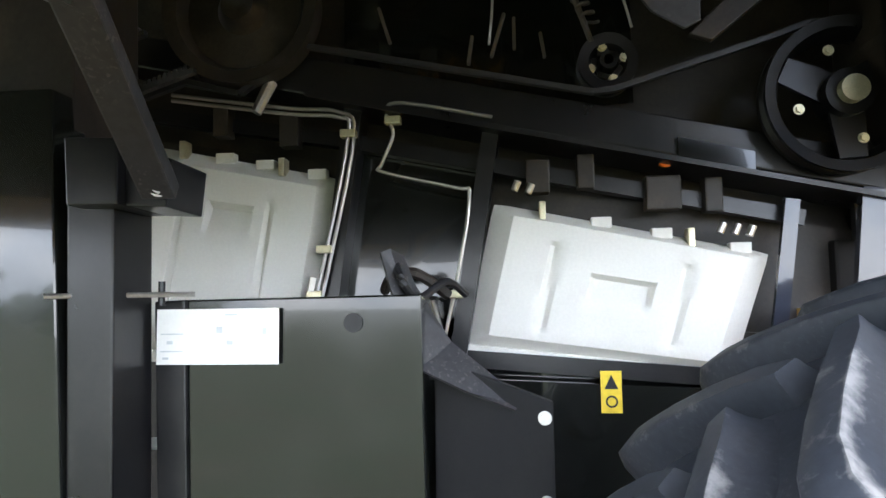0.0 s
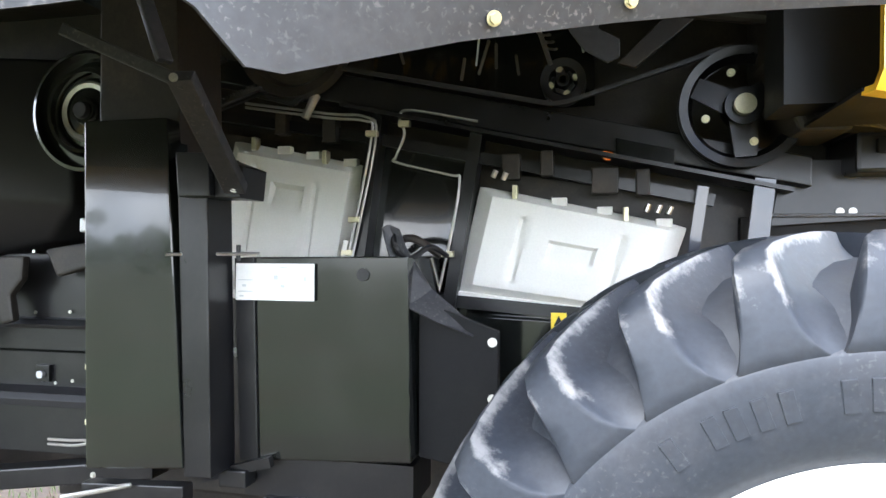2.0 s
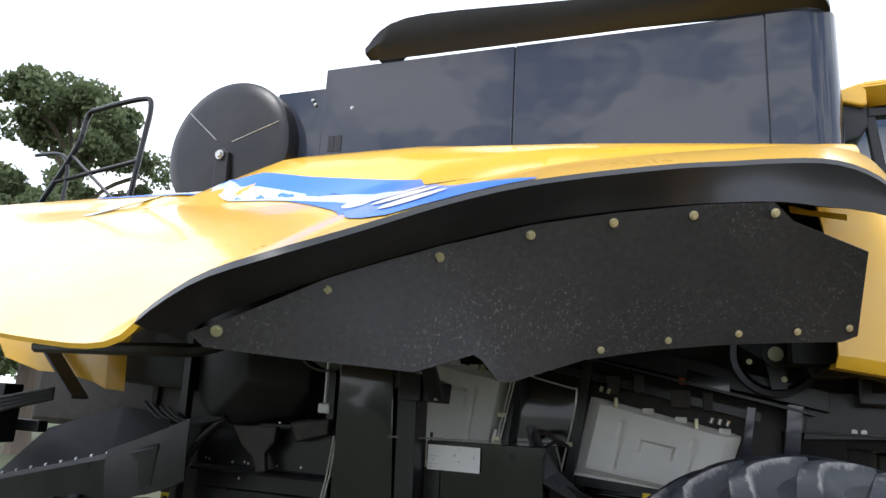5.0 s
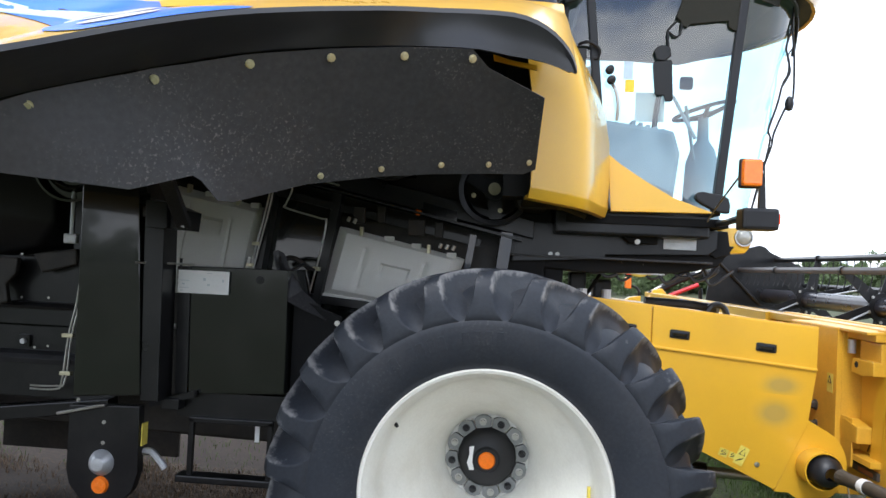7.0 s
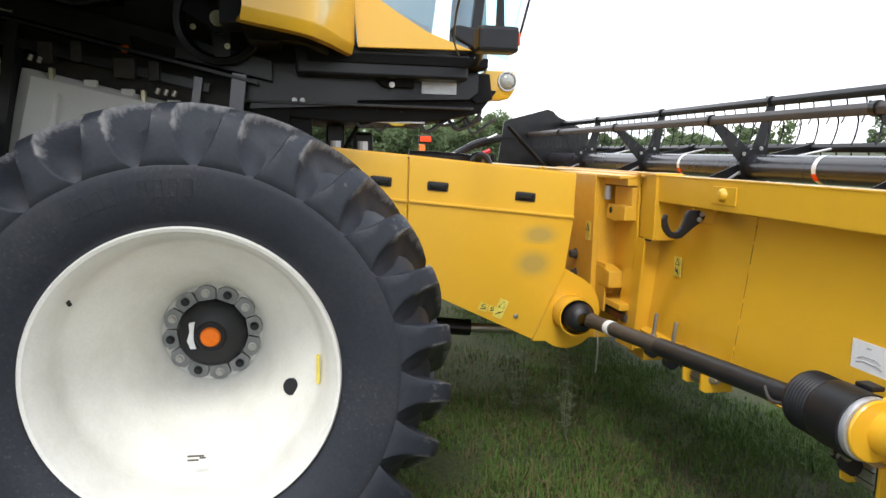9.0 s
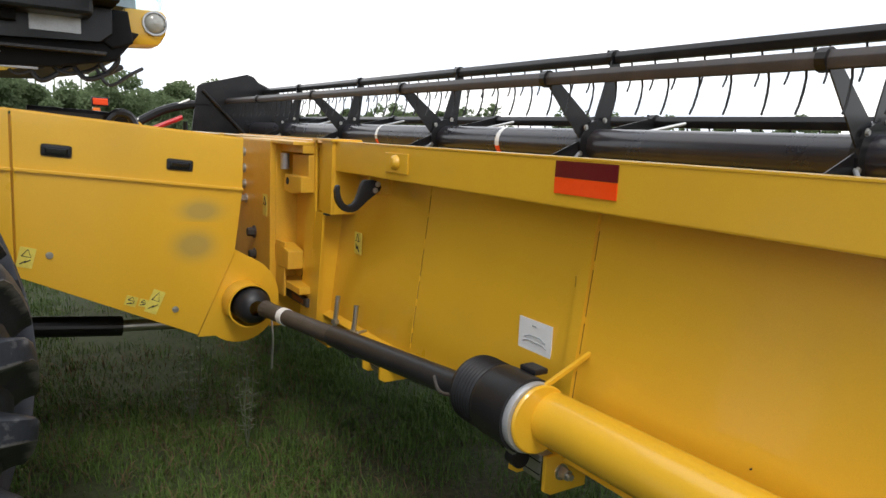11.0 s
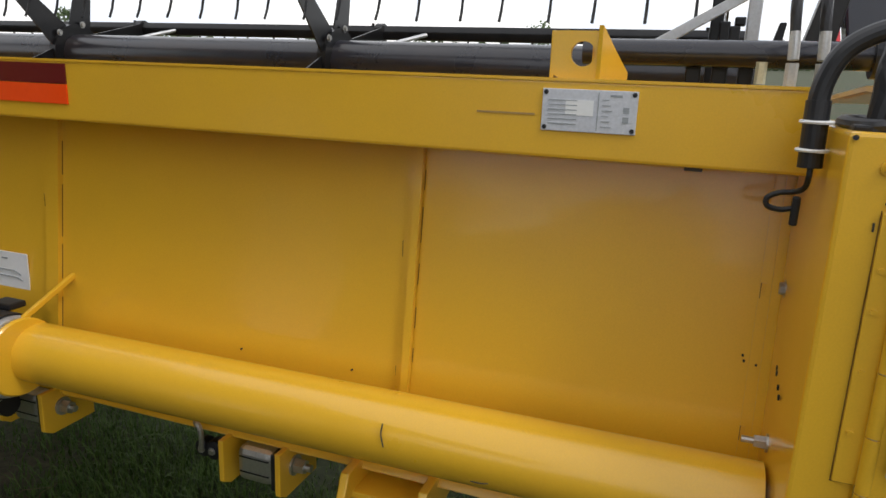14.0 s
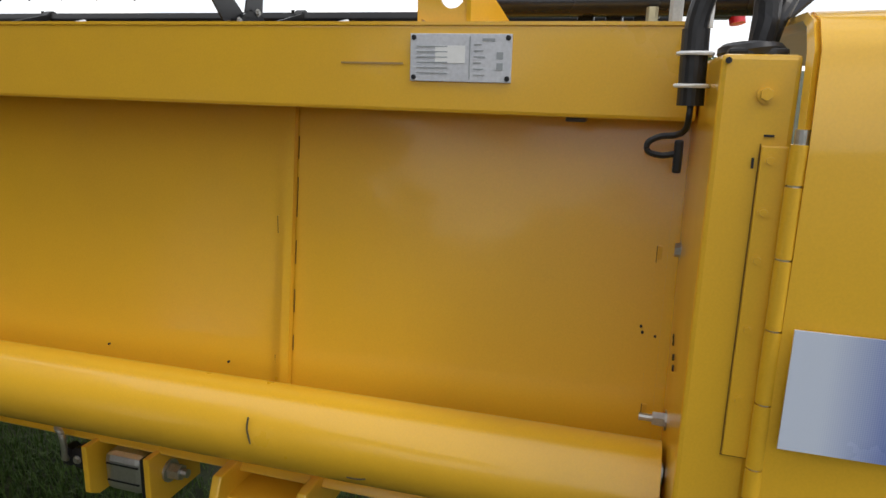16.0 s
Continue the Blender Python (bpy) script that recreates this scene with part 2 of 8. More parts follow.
BLANKL = material("pale_blue_label", (0.50, 0.62, 0.70), 0.5, amount=0.1)
LINING = material("dark_grey_headlining", (0.035, 0.04, 0.05), 0.8, fine=200)
FLARE = material("satin_black_moulding", (0.018, 0.018, 0.020), 0.33, dirt=(0.035, 0.034, 0.033), amount=0.4, scale=4, fine=200, spread=0.05)
SEAT = material("grey_cab_trim", (0.34, 0.38, 0.43), 0.7, fine=200, bump=0.1)
GLASS = plain_glass("cab_glass", (0.74, 0.93, 0.96), 0.14)
SCREEN = plain_glass("windscreen_glass", (0.70, 0.94, 0.96), 0.05)
LAMPGLASS = material("clear_lamp_lens", (0.38, 0.38, 0.34), 0.15, coat=0.6, amount=0.2)
REDPAINT = material("red_cylinder_paint", (0.55, 0.012, 0.02), 0.35, coat=0.2)
PLATE = material("pale_anodised_plate", (0.62, 0.63, 0.66), 0.35, metal=0.2, dirt=(0.5, 0.51, 0.54), amount=0.4, scale=20, fine=160)
STICKER = material("pale_blue_reflective_film", (0.50, 0.56, 0.74), 0.22, dirt=(0.20, 0.28, 0.55), amount=0.8, scale=2.5, fine=100, coat=0.6, spread=0.02)
MONITOR = material("black_monitor_case", (0.004, 0.0045, 0.005), 0.6, fine=200)
OLIVE = material("dark_olive_cloth", (0.016, 0.015, 0.009), 0.9, scale=8, fine=200)
RUST = material("orange_rust", (0.30, 0.10, 0.02), 0.8, dirt=(0.16, 0.06, 0.02), amount=0.6, scale=30, fine=120)
ROPE = material("gold_label_print", (0.74, 0.60, 0.10), 0.5)


# ---- building helpers ----
def part(name, bm, mat, parent=None, label="", smooth=False):
    """Links a bmesh as one mesh object under a thing or part; its coordinates are the world's."""
    me = bpy.data.meshes.new(name)
    if smooth:
        for f in bm.faces:
            f.smooth = True
    bm.to_mesh(me)
    bm.free()
    me.materials.append(mat)
    if smooth:
        me.set_sharp_from_angle(angle=radians(38))
    ob = new(name, me)
    if parent is not None:
        ob.parent = parent
        base = parent.get("_m")
        ob.matrix_parent_inverse = Matrix.Translation(base).inverted() if base else Matrix.Identity(4)
    if label:
        tagged(ob, label)
    return ob


def thing(name, at, label, category, group="", kind=""):
    ob = new(name)
    ob.empty_display_size = 0.1
    ob.location = at
    ob["_m"] = tuple(at)
    return tagged(ob, label, category, group, kind)


def solo(name, bm, mat, label, category, group="", kind="", smooth=False):
    return tagged(part(name, bm, mat, None, "", smooth), label, category, group, kind)


def add_box(bm, x0, x1, y0, y1, z0, z1, bevel=0.0, m=None):
    r = bmesh.ops.create_cube(bm, size=1)
    vs = r["verts"]
    bmesh.ops.scale(bm, vec=(abs(x1 - x0), abs(y1 - y0), abs(z1 - z0)), verts=vs)
    bmesh.ops.translate(bm, vec=((x0 + x1) / 2, (y0 + y1) / 2, (z0 + z1) / 2), verts=vs)
    if m is not None:
        bmesh.ops.transform(bm, matrix=m, verts=vs)
    if bevel:
        es = {e for v in vs for e in v.link_edges}
        bmesh.ops.bevel(bm, geom=list(es), offset=bevel, segments=2, affect="EDGES", profile=0.6)
    return bm


def box(x0, x1, y0, y1, z0, z1, bevel=0.0, m=None):
    return add_box(bmesh.new(), x0, x1, y0, y1, z0, z1, bevel, m)


def add_rod(bm, a, b, r0, r1=None, seg=16, cap=True):
    a, b = Vector(a), Vector(b)
    r = bmesh.ops.create_cone(bm, cap_ends=cap, segments=seg, radius1=r0, radius2=r0 if r1 is None else r1, depth=(b - a).length)
    bmesh.ops.transform(bm, matrix=Matrix.Translation((a + b) / 2) @ (b - a).to_track_quat("Z", "Y").to_matrix().to_4x4(), verts=r["verts"])
    return bm


def rod(a, b, r0, r1=None, seg=16):
    return add_rod(bmesh.new(), a, b, r0, r1, seg)


def add_tube(bm, pts, r, seg=8, closed=False):
    """A round bar bent through the points."""
    pts = [Vector(p) for p in pts]
    rings, up = [], Vector((0.13, 0.31, 0.94)).normalized()
    n = len(pts)
    for i, p in enumerate(pts):
        a, b = pts[max(i - 1, 0)], pts[min(i + 1, n - 1)]
        d = (b - a).normalized()
        s = d.cross(up).normalized()
        u = s.cross(d).normalized()
        rings.append([bm.verts.new(p + r * (math.cos(k * math.tau / seg) * s + math.sin(k * math.tau / seg) * u)) for k in range(seg)])
    for q, w in zip(rings, rings[1:]):
        for k in range(seg):
            bm.faces.new((q[k], q[(k + 1) % seg], w[(k + 1) % seg], w[k]))
    bm.faces.new(rings[0][::-1])
    bm.faces.new(rings[-1])
    return bm


def smooth_line(pts, n=6):
    """Catmull-Rom through the points."""
    pts = [Vector(p) for p in pts]
    out = []
    for i in range(len(pts) - 1):
        p0, p1, p2, p3 = pts[max(i - 1, 0)], pts[i], pts[i + 1], pts[min(i + 2, len(pts) - 1)]
        for k in range(n):
            t = k / n
            out.append(0.5 * (2 * p1 + (p2 - p0) * t + (2 * p0 - 5 * p1 + 4 * p2 - p3) * t * t + (3 * p1 - p0 - 3 * p2 + p3) * t ** 3))
    return out + [pts[-1]]


def hose(pts, r, seg=8, n=6):
    return add_tube(bmesh.new(), smooth_line(pts, n), r, seg)


def add_prism(bm, poly, axis, a, b, bevel=0.0):
    """A flat outline pushed from a to b along an axis. The outline gives the other two coordinates in x, y, z order."""
    def at(p, v):
        c = list(p)
        c.insert("xyz".index(axis), v)
        return bm.verts.new(c)
    lo, hi = [at(p, a) for p in poly], [at(p, b) for p in poly]
    n = len(poly)
    fs = [bm.faces.new(lo), bm.faces.new(hi[::-1])]
    fs += [bm.faces.new((lo[i], hi[i], hi[(i + 1) % n], lo[(i + 1) % n])) for i in range(n)]
    bmesh.ops.recalc_face_normals(bm, faces=fs)
    if bevel:
        bmesh.ops.bevel(bm, geom=list({e for f in fs for e in f.edges}), offset=bevel, segments=2, affect="EDGES", profile=0.6)
    return bm


def prism(poly, axis, a, b, bevel=0.0):
    return add_prism(bmesh.new(), poly, axis, a, b, bevel)


def lathe(profile, centre, axis="y", seg=64):
    """Turns a profile of (radius, along) about an axis through the centre."""
    bm = bmesh.new()
    rings = []
    for r, a in profile:
        ring = []
        for k in range(seg):
            c, s = r * math.cos(k * math.tau / seg), r * math.sin(k * math.tau / seg)
            v = {"y": (c, a, s), "x": (a, c, s), "z": (c, s, a)}[axis]
            ring.append(bm.verts.new(Vector(centre) + Vector(v)))
        rings.append(ring)
    for q, w in zip(rings, rings[1:]):
        for k in range(seg):
            bm.faces.new((q[k], q[(k + 1) % seg], w[(k + 1) % seg], w[k]))
    bmesh.ops.recalc_face_normals(bm, faces=bm.faces[:])
    return bm


def sheet(grid, thick=0.0):
    """A skin over rows of points, thickened on its inner side."""
    bm = bmesh.new()
    rows = [[bm.verts.new(p) for p in row] for row in grid]
    for a, b in zip(rows, rows[1:]):
        for i in range(len(a) - 1):
            bm.faces.new((a[i], a[i + 1], b[i + 1], b[i]))
    bmesh.ops.recalc_face_normals(bm, faces=bm.faces[:])
    if thick:
        bmesh.ops.solidify(bm, geom=bm.faces[:], thickness=thick)
    return bm


def bolt(at, axis, r, parent, name="bolt", mat=None, head=0.5):
    """A hexagonal bolt head on a washer, standing out from `at` along the axis."""
    bm = bmesh.new()
    d = Vector(axis).normalized()
    a = Vector(at)
    add_rod(bm, a, a + d * r * 0.25, r * 1.35, seg=14)
    add_rod(bm, a + d * r * 0.25, a + d * r * (0.25 + head * 1.3), r, r * 0.92, seg=6)
    return part(name, bm, mat or STEEL, parent)


from mathutils import bvhtree


# ---- ground ----
def rise(x):
    return 0.030 * max(0.0, min(x, 900.0) - 14.0)


def ground_height(x, y):
    return rise(x) + 0.05 * noise.noise((x * 0.35, y * 0.35, 0)) + 0.02 * noise.noise((x * 1.4, y * 1.4, 3))


def build_ground():
    bm = bmesh.new()
    xs = sorted({-2500, -900, -400, -200, -110, -70, -45, -30, -20, *[k * 0.5 for k in range(-24, 25)], 14, 18, 24, 32, 45, 70, 110, 180, 300, 500, 900, 1600})
    ys = sorted({-1500, -600, -250, -120, -60, -35, -22, *[k * 0.5 for k in range(-24, 25)], 14, 18, 24, 32, 45, 70, 110, 180, 300, 600, 1500})
    rows = [[bm.verts.new((x, y, ground_height(x, y) if abs(y) < 13 and abs(x) < 13 else rise(x))) for y in ys] for x in xs]
    for a, b in zip(rows, rows[1:]):
        for i in range(len(a) - 1):
            bm.faces.new((a[i], b[i], b[i + 1], a[i + 1]))
    for f in bm.faces:
        f.smooth = True
    return bm


SOIL = material("grassy_soil", (0.042, 0.055, 0.016), 0.95, dirt=(0.085, 0.058, 0.034), amount=0.75, scale=0.55, fine=30, bump=0.6, spread=0.35)
gn, gl = SOIL.node_tree.nodes, SOIL.node_tree.links
gp = gn["Principled BSDF"]
g_old = gp.inputs["Base Color"].links[0].from_socket
# brown straw litter under the machine, its colour darkened for the shade there
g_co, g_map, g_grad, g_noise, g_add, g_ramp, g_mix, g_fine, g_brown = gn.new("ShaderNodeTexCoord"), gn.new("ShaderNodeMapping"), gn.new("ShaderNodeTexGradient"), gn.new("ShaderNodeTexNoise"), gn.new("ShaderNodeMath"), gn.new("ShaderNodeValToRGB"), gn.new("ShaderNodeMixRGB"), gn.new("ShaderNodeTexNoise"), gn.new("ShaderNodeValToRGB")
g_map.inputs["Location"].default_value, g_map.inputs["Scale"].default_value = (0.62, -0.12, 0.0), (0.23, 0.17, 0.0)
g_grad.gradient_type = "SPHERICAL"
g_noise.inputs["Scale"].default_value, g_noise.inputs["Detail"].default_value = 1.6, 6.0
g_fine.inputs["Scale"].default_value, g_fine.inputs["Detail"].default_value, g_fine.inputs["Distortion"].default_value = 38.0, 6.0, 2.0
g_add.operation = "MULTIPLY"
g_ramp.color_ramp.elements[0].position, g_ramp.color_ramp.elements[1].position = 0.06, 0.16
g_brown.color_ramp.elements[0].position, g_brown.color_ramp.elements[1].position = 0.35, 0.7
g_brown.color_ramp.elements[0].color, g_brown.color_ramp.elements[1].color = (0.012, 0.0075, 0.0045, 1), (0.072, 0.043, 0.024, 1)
gl.new(g_co.outputs["Object"], g_map.inputs["Vector"])
gl.new(g_co.outputs["Object"], g_noise.inputs["Vector"])
gl.new(g_co.outputs["Object"], g_fine.inputs["Vector"])
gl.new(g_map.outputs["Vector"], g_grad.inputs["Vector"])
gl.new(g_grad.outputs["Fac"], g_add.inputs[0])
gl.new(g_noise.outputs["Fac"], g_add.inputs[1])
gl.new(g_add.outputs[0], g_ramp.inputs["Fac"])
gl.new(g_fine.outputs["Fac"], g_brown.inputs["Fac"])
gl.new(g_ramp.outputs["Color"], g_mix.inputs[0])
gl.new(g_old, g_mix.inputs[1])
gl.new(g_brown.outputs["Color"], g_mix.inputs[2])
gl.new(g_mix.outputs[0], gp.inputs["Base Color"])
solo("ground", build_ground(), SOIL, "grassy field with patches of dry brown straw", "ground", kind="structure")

# ---- combine harvester ----
combine = thing("combine_harvester", (0, 0, 0), "yellow combine harvester with dark tank and open side panel", "harvester")
WZ, WC = 0.95, Vector((0, 0, 0.95))


def circle(cx, cz, r, n=28, a0=0.0, a1=math.tau):
    return [(cx + r * math.cos(a0 + (a1 - a0) * k / n), cz + r * math.sin(a0 + (a1 - a0) * k / n)) for k in range(n)]


def frame_bars(name, pts, w, d, y, mat, parent):
    """A flat bar run through points of the x-z plane, d deep behind y."""
    bm = bmesh.new()
    for (x0, z0), (x1, z1) in zip(pts, pts[1:]):
        n = Vector((-(z1 - z0), x1 - x0)).normalized() * w / 2
        add_prism(bm, [(x0 + n.x, z0 + n.y), (x1 + n.x, z1 + n.y), (x1 - n.x, z1 - n.y), (x0 - n.x, z0 - n.y)], "y", y, y + d)
    return part(name, bm, mat, parent)


# body core behind the side machinery
body = part("body", prism([(-4.3, 1.3), (-2.6, 1.05), (0.1, 1.05), (0.35, 1.6), (0.35, 3.06), (-4.3, 3.06)], "y", 0.95, 1.9), GRIME, combine, "black inner body behind the open side panel")
part("rear_body", box(-5.6, -4.3, 0.9, 2.0, 1.7, 3.0, 0.05), GRIME, body)
part("roof_deck", box(-4.9, 0.2, 0.05, 2.7, 3.02, 3.1), GRIME, body)
part("axle", box(-0.22, 0.22, 0.12, 2.5, 0.72, 1.1, 0.03), GRIME, combine)
part("final_drive", lathe([(0.0, 0.05), (0.28, 0.05), (0.30, 0.09), (0.30, 0.26), (0.22, 0.36), (0.0, 0.36)], WC, "y", 32), BLACK, combine, "", True)
part("underbelly", prism([(-3.2, 1.35), (-2.6, 1.02), (-0.5, 0.98), (0.1, 1.2), (0.1, 1.7), (-3.2, 1.9)], "y", 0.80, 1.96), GRIME, combine)

part("cleaning_shoe", prism([(-3.9, 0.95), (-3.5, 0.72), (-0.75, 0.66), (-0.5, 0.98), (-0.5, 1.1), (-3.9, 1.5)], "y", 0.98, 1.9, 0.02), GRIME, combine)
# unseen far side, added to block light so the underside stays dark
part("far_shade_panel", prism([(-4.4, 1.2), (-2.4, 0.95), (0.3, 1.25), (0.3, 3.05), (-4.4, 3.05)], "y", 2.55, 2.62), GRIME, combine)
# added dark sheet that hides the lit ground beyond
part("dark_filler_sheet", box(-4.0, -2.5, 1.92, 1.96, 0.25, 1.1, 0.006), GRIME, combine)
part("rear_axle", box(-4.3, -4.0, 0.35, 2.3, 0.56, 0.80, 0.03), GRIME, combine)
part("drawbar", prism([(-3.9, 0.80), (-2.3, 1.0), (-2.3, 0.92), (-3.9, 0.70)], "y", 0.5, 0.62, 0.008), BLACK, combine)

# tank
TY = 0.0
tank = part("grain_tank", prism([(-2.5, 3.0), (0.14, 3.0), (0.14, 3.965), (-2.5, 3.995)], "y", TY + 0.004, 2.7), BLACK, combine, "charcoal painted grain tank")
for x0, x1 in ((-2.5, -1.304), (-1.298, -0.048)):
    za, zb = 3.995 - 0.0114 * (x0 + 2.5), 3.995 - 0.0114 * (x1 + 2.5)
    part("tank_panel", prism([(x0, 3.02), (x1, 3.02), (x1, zb), (x0, za)], "y", TY - 0.012, TY + 0.03, 0.005), TANK, tank)
part("tank_panel", prism([(-0.042, 3.02), (0.14, 3.02), (0.14, 3.963), (-0.042, 3.966)], "y", TY - 0.012, TY + 0.03), TANK, tank)
part("tank_step", box(-2.84, -2.5, TY - 0.005, 2.6, 3.0, 3.875, 0.006), TANK, tank)
for x, z in ((-2.42, 3.50), (-2.37, 3.50)):
    part("slot", box(x - 0.02, x + 0.02, TY - 0.016, TY, z - 0.05, z + 0.05), PLASTIC, tank)
for x, z in ((-2.30, 3.72), (-2.58, 3.80), (-2.56, 3.77)):
    bolt((x, TY - 0.012, z), (0, -1, 0), 0.008, tank, "rivet")
bm = bmesh.new()
prof = [(0.14, TY - 0.012)] + [(0.14 + 0.14 * math.sin(a), TY - 0.012 + 0.14 * (1 - math.cos(a))) for a in [k * math.pi / 20 for k in range(1, 11)]] + [(0.28, 2.7), (0.14, 2.7)]
add_prism(bm, prof, "z", 3.0, 3.962)
part("tank_corner", bm, TANK, tank, "", True)
# folded cover that leans outwards on top of the tank
cov_lo = [(-2.20, -0.02, 4.01), (-2.0, -0.02, 4.0), (-1.0, -0.02, 3.985), (0.0, -0.02, 3.975), (0.17, -0.01, 3.965), (0.235, 0.05, 3.955), (0.25, 0.3, 3.95)]
cov_hi = [(-2.21, -0.08, 4.06), (-1.93, -0.13, 4.19), (-1.0, -0.13, 4.14), (-0.05, -0.13, 4.09), (0.14, -0.1, 4.05), (0.24, 0.0, 3.99), (0.27, 0.3, 3.97)]
lo_s, hi_s = smooth_line(cov_lo, 5), smooth_line(cov_hi, 5)
grid = []
for a, b in zip(lo_s, hi_s):
    mid = (a + b) / 2 + Vector((0, -0.03, -0.01))
    top = b + Vector((0, 0.35, 0.02))
    grid.append([a, mid, b, b + Vector((0, 0.04, 0.025)), top])
part("tank_cover", sheet(grid, 0.02), PLASTIC, tank, "black folded tank cover", True)
# dust screen drum
def flat_seam(a, b):
    return rod(a, b, 0.0022, 0.0022, 6)


drum = part("air_screen", lathe([(0.0, -0.03), (0.06, -0.03), (0.36, -0.012), (0.425, 0.0), (0.444, 0.012), (0.45, 0.03), (0.45, 0.30), (0.0, 0.30)], (-3.1, -0.12, 3.49), "y", 64), BLACK, combine, "round black rotary air screen", True)
for r, y0, y1 in ((0.462, 0.20, 0.215), (0.465, 0.245, 0.26)):
    part("hoop", lathe([(0.44, y0), (r, y0), (r, y1), (0.44, y1)], (-3.1, -0.12, 3.49), "y", 64), STEEL, drum, "bright steel hoop", True)
part("screen_housing", lathe([(0.46, 0.28), (0.50, 0.3), (0.50, 0.7), (0.0, 0.7)], (-3.08, -0.12, 3.46), "y", 48), PLASTIC, drum, "", True)
part("bearing_arm", prism([(-3.12, 3.44), (-3.08, 3.47), (-3.03, 3.44), (-3.02, 3.20), (-3.12, 3.20)], "y", -0.18, -0.14, 0.008), PLASTIC, drum)
bolt((-3.08, -0.19, 3.42), (0, -1, 0), 0.022, drum)
for k in range(3):
    a = 0.35 + k * math.tau / 3
    part("radial_seam", flat_seam((-3.1 + 0.07 * math.cos(a), -0.1525, 3.49 + 0.07 * math.sin(a)), (-3.1 + 0.40 * math.cos(a), -0.1325, 3.49 + 0.40 * math.sin(a))), STEEL, drum)

# side panel, swung up and out
EDGE = [(-5.2, -1.60, 2.35), (-3.2, -1.78, 2.22), (-2.2, -1.95, 2.12), (-1.75, -2.05, 2.10), (-1.575, -2.09, 2.185), (-1.416, -2.112, 2.257), (-1.245, -2.10, 2.308), (-1.116, -1.95, 2.40), (-0.997, -1.676, 2.546), (-0.864, -1.45, 2.660), (-0.706, -1.305, 2.728), (-0.554, -1.17, 2.785), (-0.399, -1.05, 2.833), (-0.245, -0.96, 2.862), (-0.095, -0.925, 2.872), (0.06, -0.905, 2.865), (0.172, -0.90, 2.815), (0.248, -0.895, 2.738), (0.278, -0.895, 2.668)]
EDGE_S = smooth_line(EDGE, 4)


def panel_point(p, s, lift=0.0):
    ztop = 3.245 + 0.17 * max(0, min(1, (0.1 - p.x) / 1.9)) * max(0, min(1, (p.x + 3.15) / 0.5))
    y = p.y + (-0.03 - p.y) * s
    z = p.z + 0.010 + (3.21 - p.z) * s + 0.05 * math.sin(math.pi * s)
    return Vector((p.x, y, z + (ztop - 3.21) * max(0, min(1, (s - 0.80) / 0.08)) + lift))


skin = [[panel_point(p, k / 20) for k in range(21)] for p in EDGE_S]
panel = part("side_panel", sheet(skin, 0.016), YELLOW, combine, "yellow side panel swung open", True)
part("inner_lining", sheet([[panel_point(p, 0.14 + 0.83 * k / 12, -0.035) for k in range(13)] for p in EDGE_S if p.x < 0.2], 0.006), PLASTIC, panel, "black inner lining", True)


def decal(name, outline, mat, lift, label=""):
    """A film on the panel's skin: rows of (x, s from, s to)."""
    rows = []
    for x, s0, s1 in outline:
        a, b = EDGE_S[0], EDGE_S[-1]
        for q, w in zip(EDGE_S, EDGE_S[1:]):
            if q.x <= x <= w.x:
                f = (x - q.x) / max(1e-6, w.x - q.x)
                a = q.lerp(w, f)
                break
        rows.append([panel_point(a, s0 + (s1 - s0) * k / 5, lift) for k in range(6)])
    return part(name, sheet(rows), mat, panel, label, True)


def along(x, table):
    for (x0, v0), (x1, v1) in zip(table, table[1:]):
        if x0 <= x <= x1:
            return v0 + (v1 - v0) * (x - x0) / (x1 - x0)
    return table[-1][1]


STRIPE_LO = [(-4.1, 0.94), (-3.5, 0.91), (-3.12, 0.865), (-2.8, 0.805), (-2.36, 0.752), (-2.03, 0.65), (-1.81, 0.57), (-1.6, 0.43), (-1.35, 0.24), (-1.16, 0.09), (-1.07, 0.012), (-0.82, 0.008)]
STRIPE_HI = [(-4.1, 0.985), (-3.5, 0.975), (-3.1, 0.945), (-2.87, 0.868), (-2.34, 0.84), (-1.95, 0.826), (-1.64, 0.815), (-1.45, 0.68), (-1.25, 0.48), (-1.09, 0.30), (-0.95, 0.14), (-0.82, 0.03)]
BAR_LO = [(-3.5, 0.93), (-3.1, 0.885), (-2.8, 0.803), (-2.44, 0.772), (-1.95, 0.69), (-1.85, 0.66)]
BAR_HI = [(-3.5, 0.962), (-3.1, 0.928), (-2.8, 0.824), (-2.44, 0.802), (-1.95, 0.77), (-1.85, 0.745)]
decal("stripe", [(-4.1 + 3.28 * k / 48, along(-4.1 + 3.28 * k / 48, STRIPE_LO), along(-4.1 + 3.28 * k / 48, STRIPE_HI)) for k in range(49)], BLUE, 0.004, "blue decal stripe")
decal("pale_band", [(x, along(x, BAR_LO) - 0.012, along(x, BAR_HI) + 0.012) for x in [-3.6 + 1.78 * k / 24 for k in range(25)]], BLANKL, 0.0055, "pale blue band round the white bars")
for x0, x1 in ((-3.50, -3.34), (-3.31, -3.19), (-3.16, -3.0), (-2.90, -2.77), (-2.74, -2.61), (-2.58, -2.48), (-2.45, -2.35), (-2.32, -2.2), (-2.17, -2.06), (-2.03, -1.92)):
    mid = [(x0 + (x1 - x0) * k / 4) for k in range(5)]
    decal("decal_bar", [(x, along(x, BAR_LO), along(x, BAR_HI)) for x in mid], PAPER, 0.007, "plain white bar on the blue stripe")
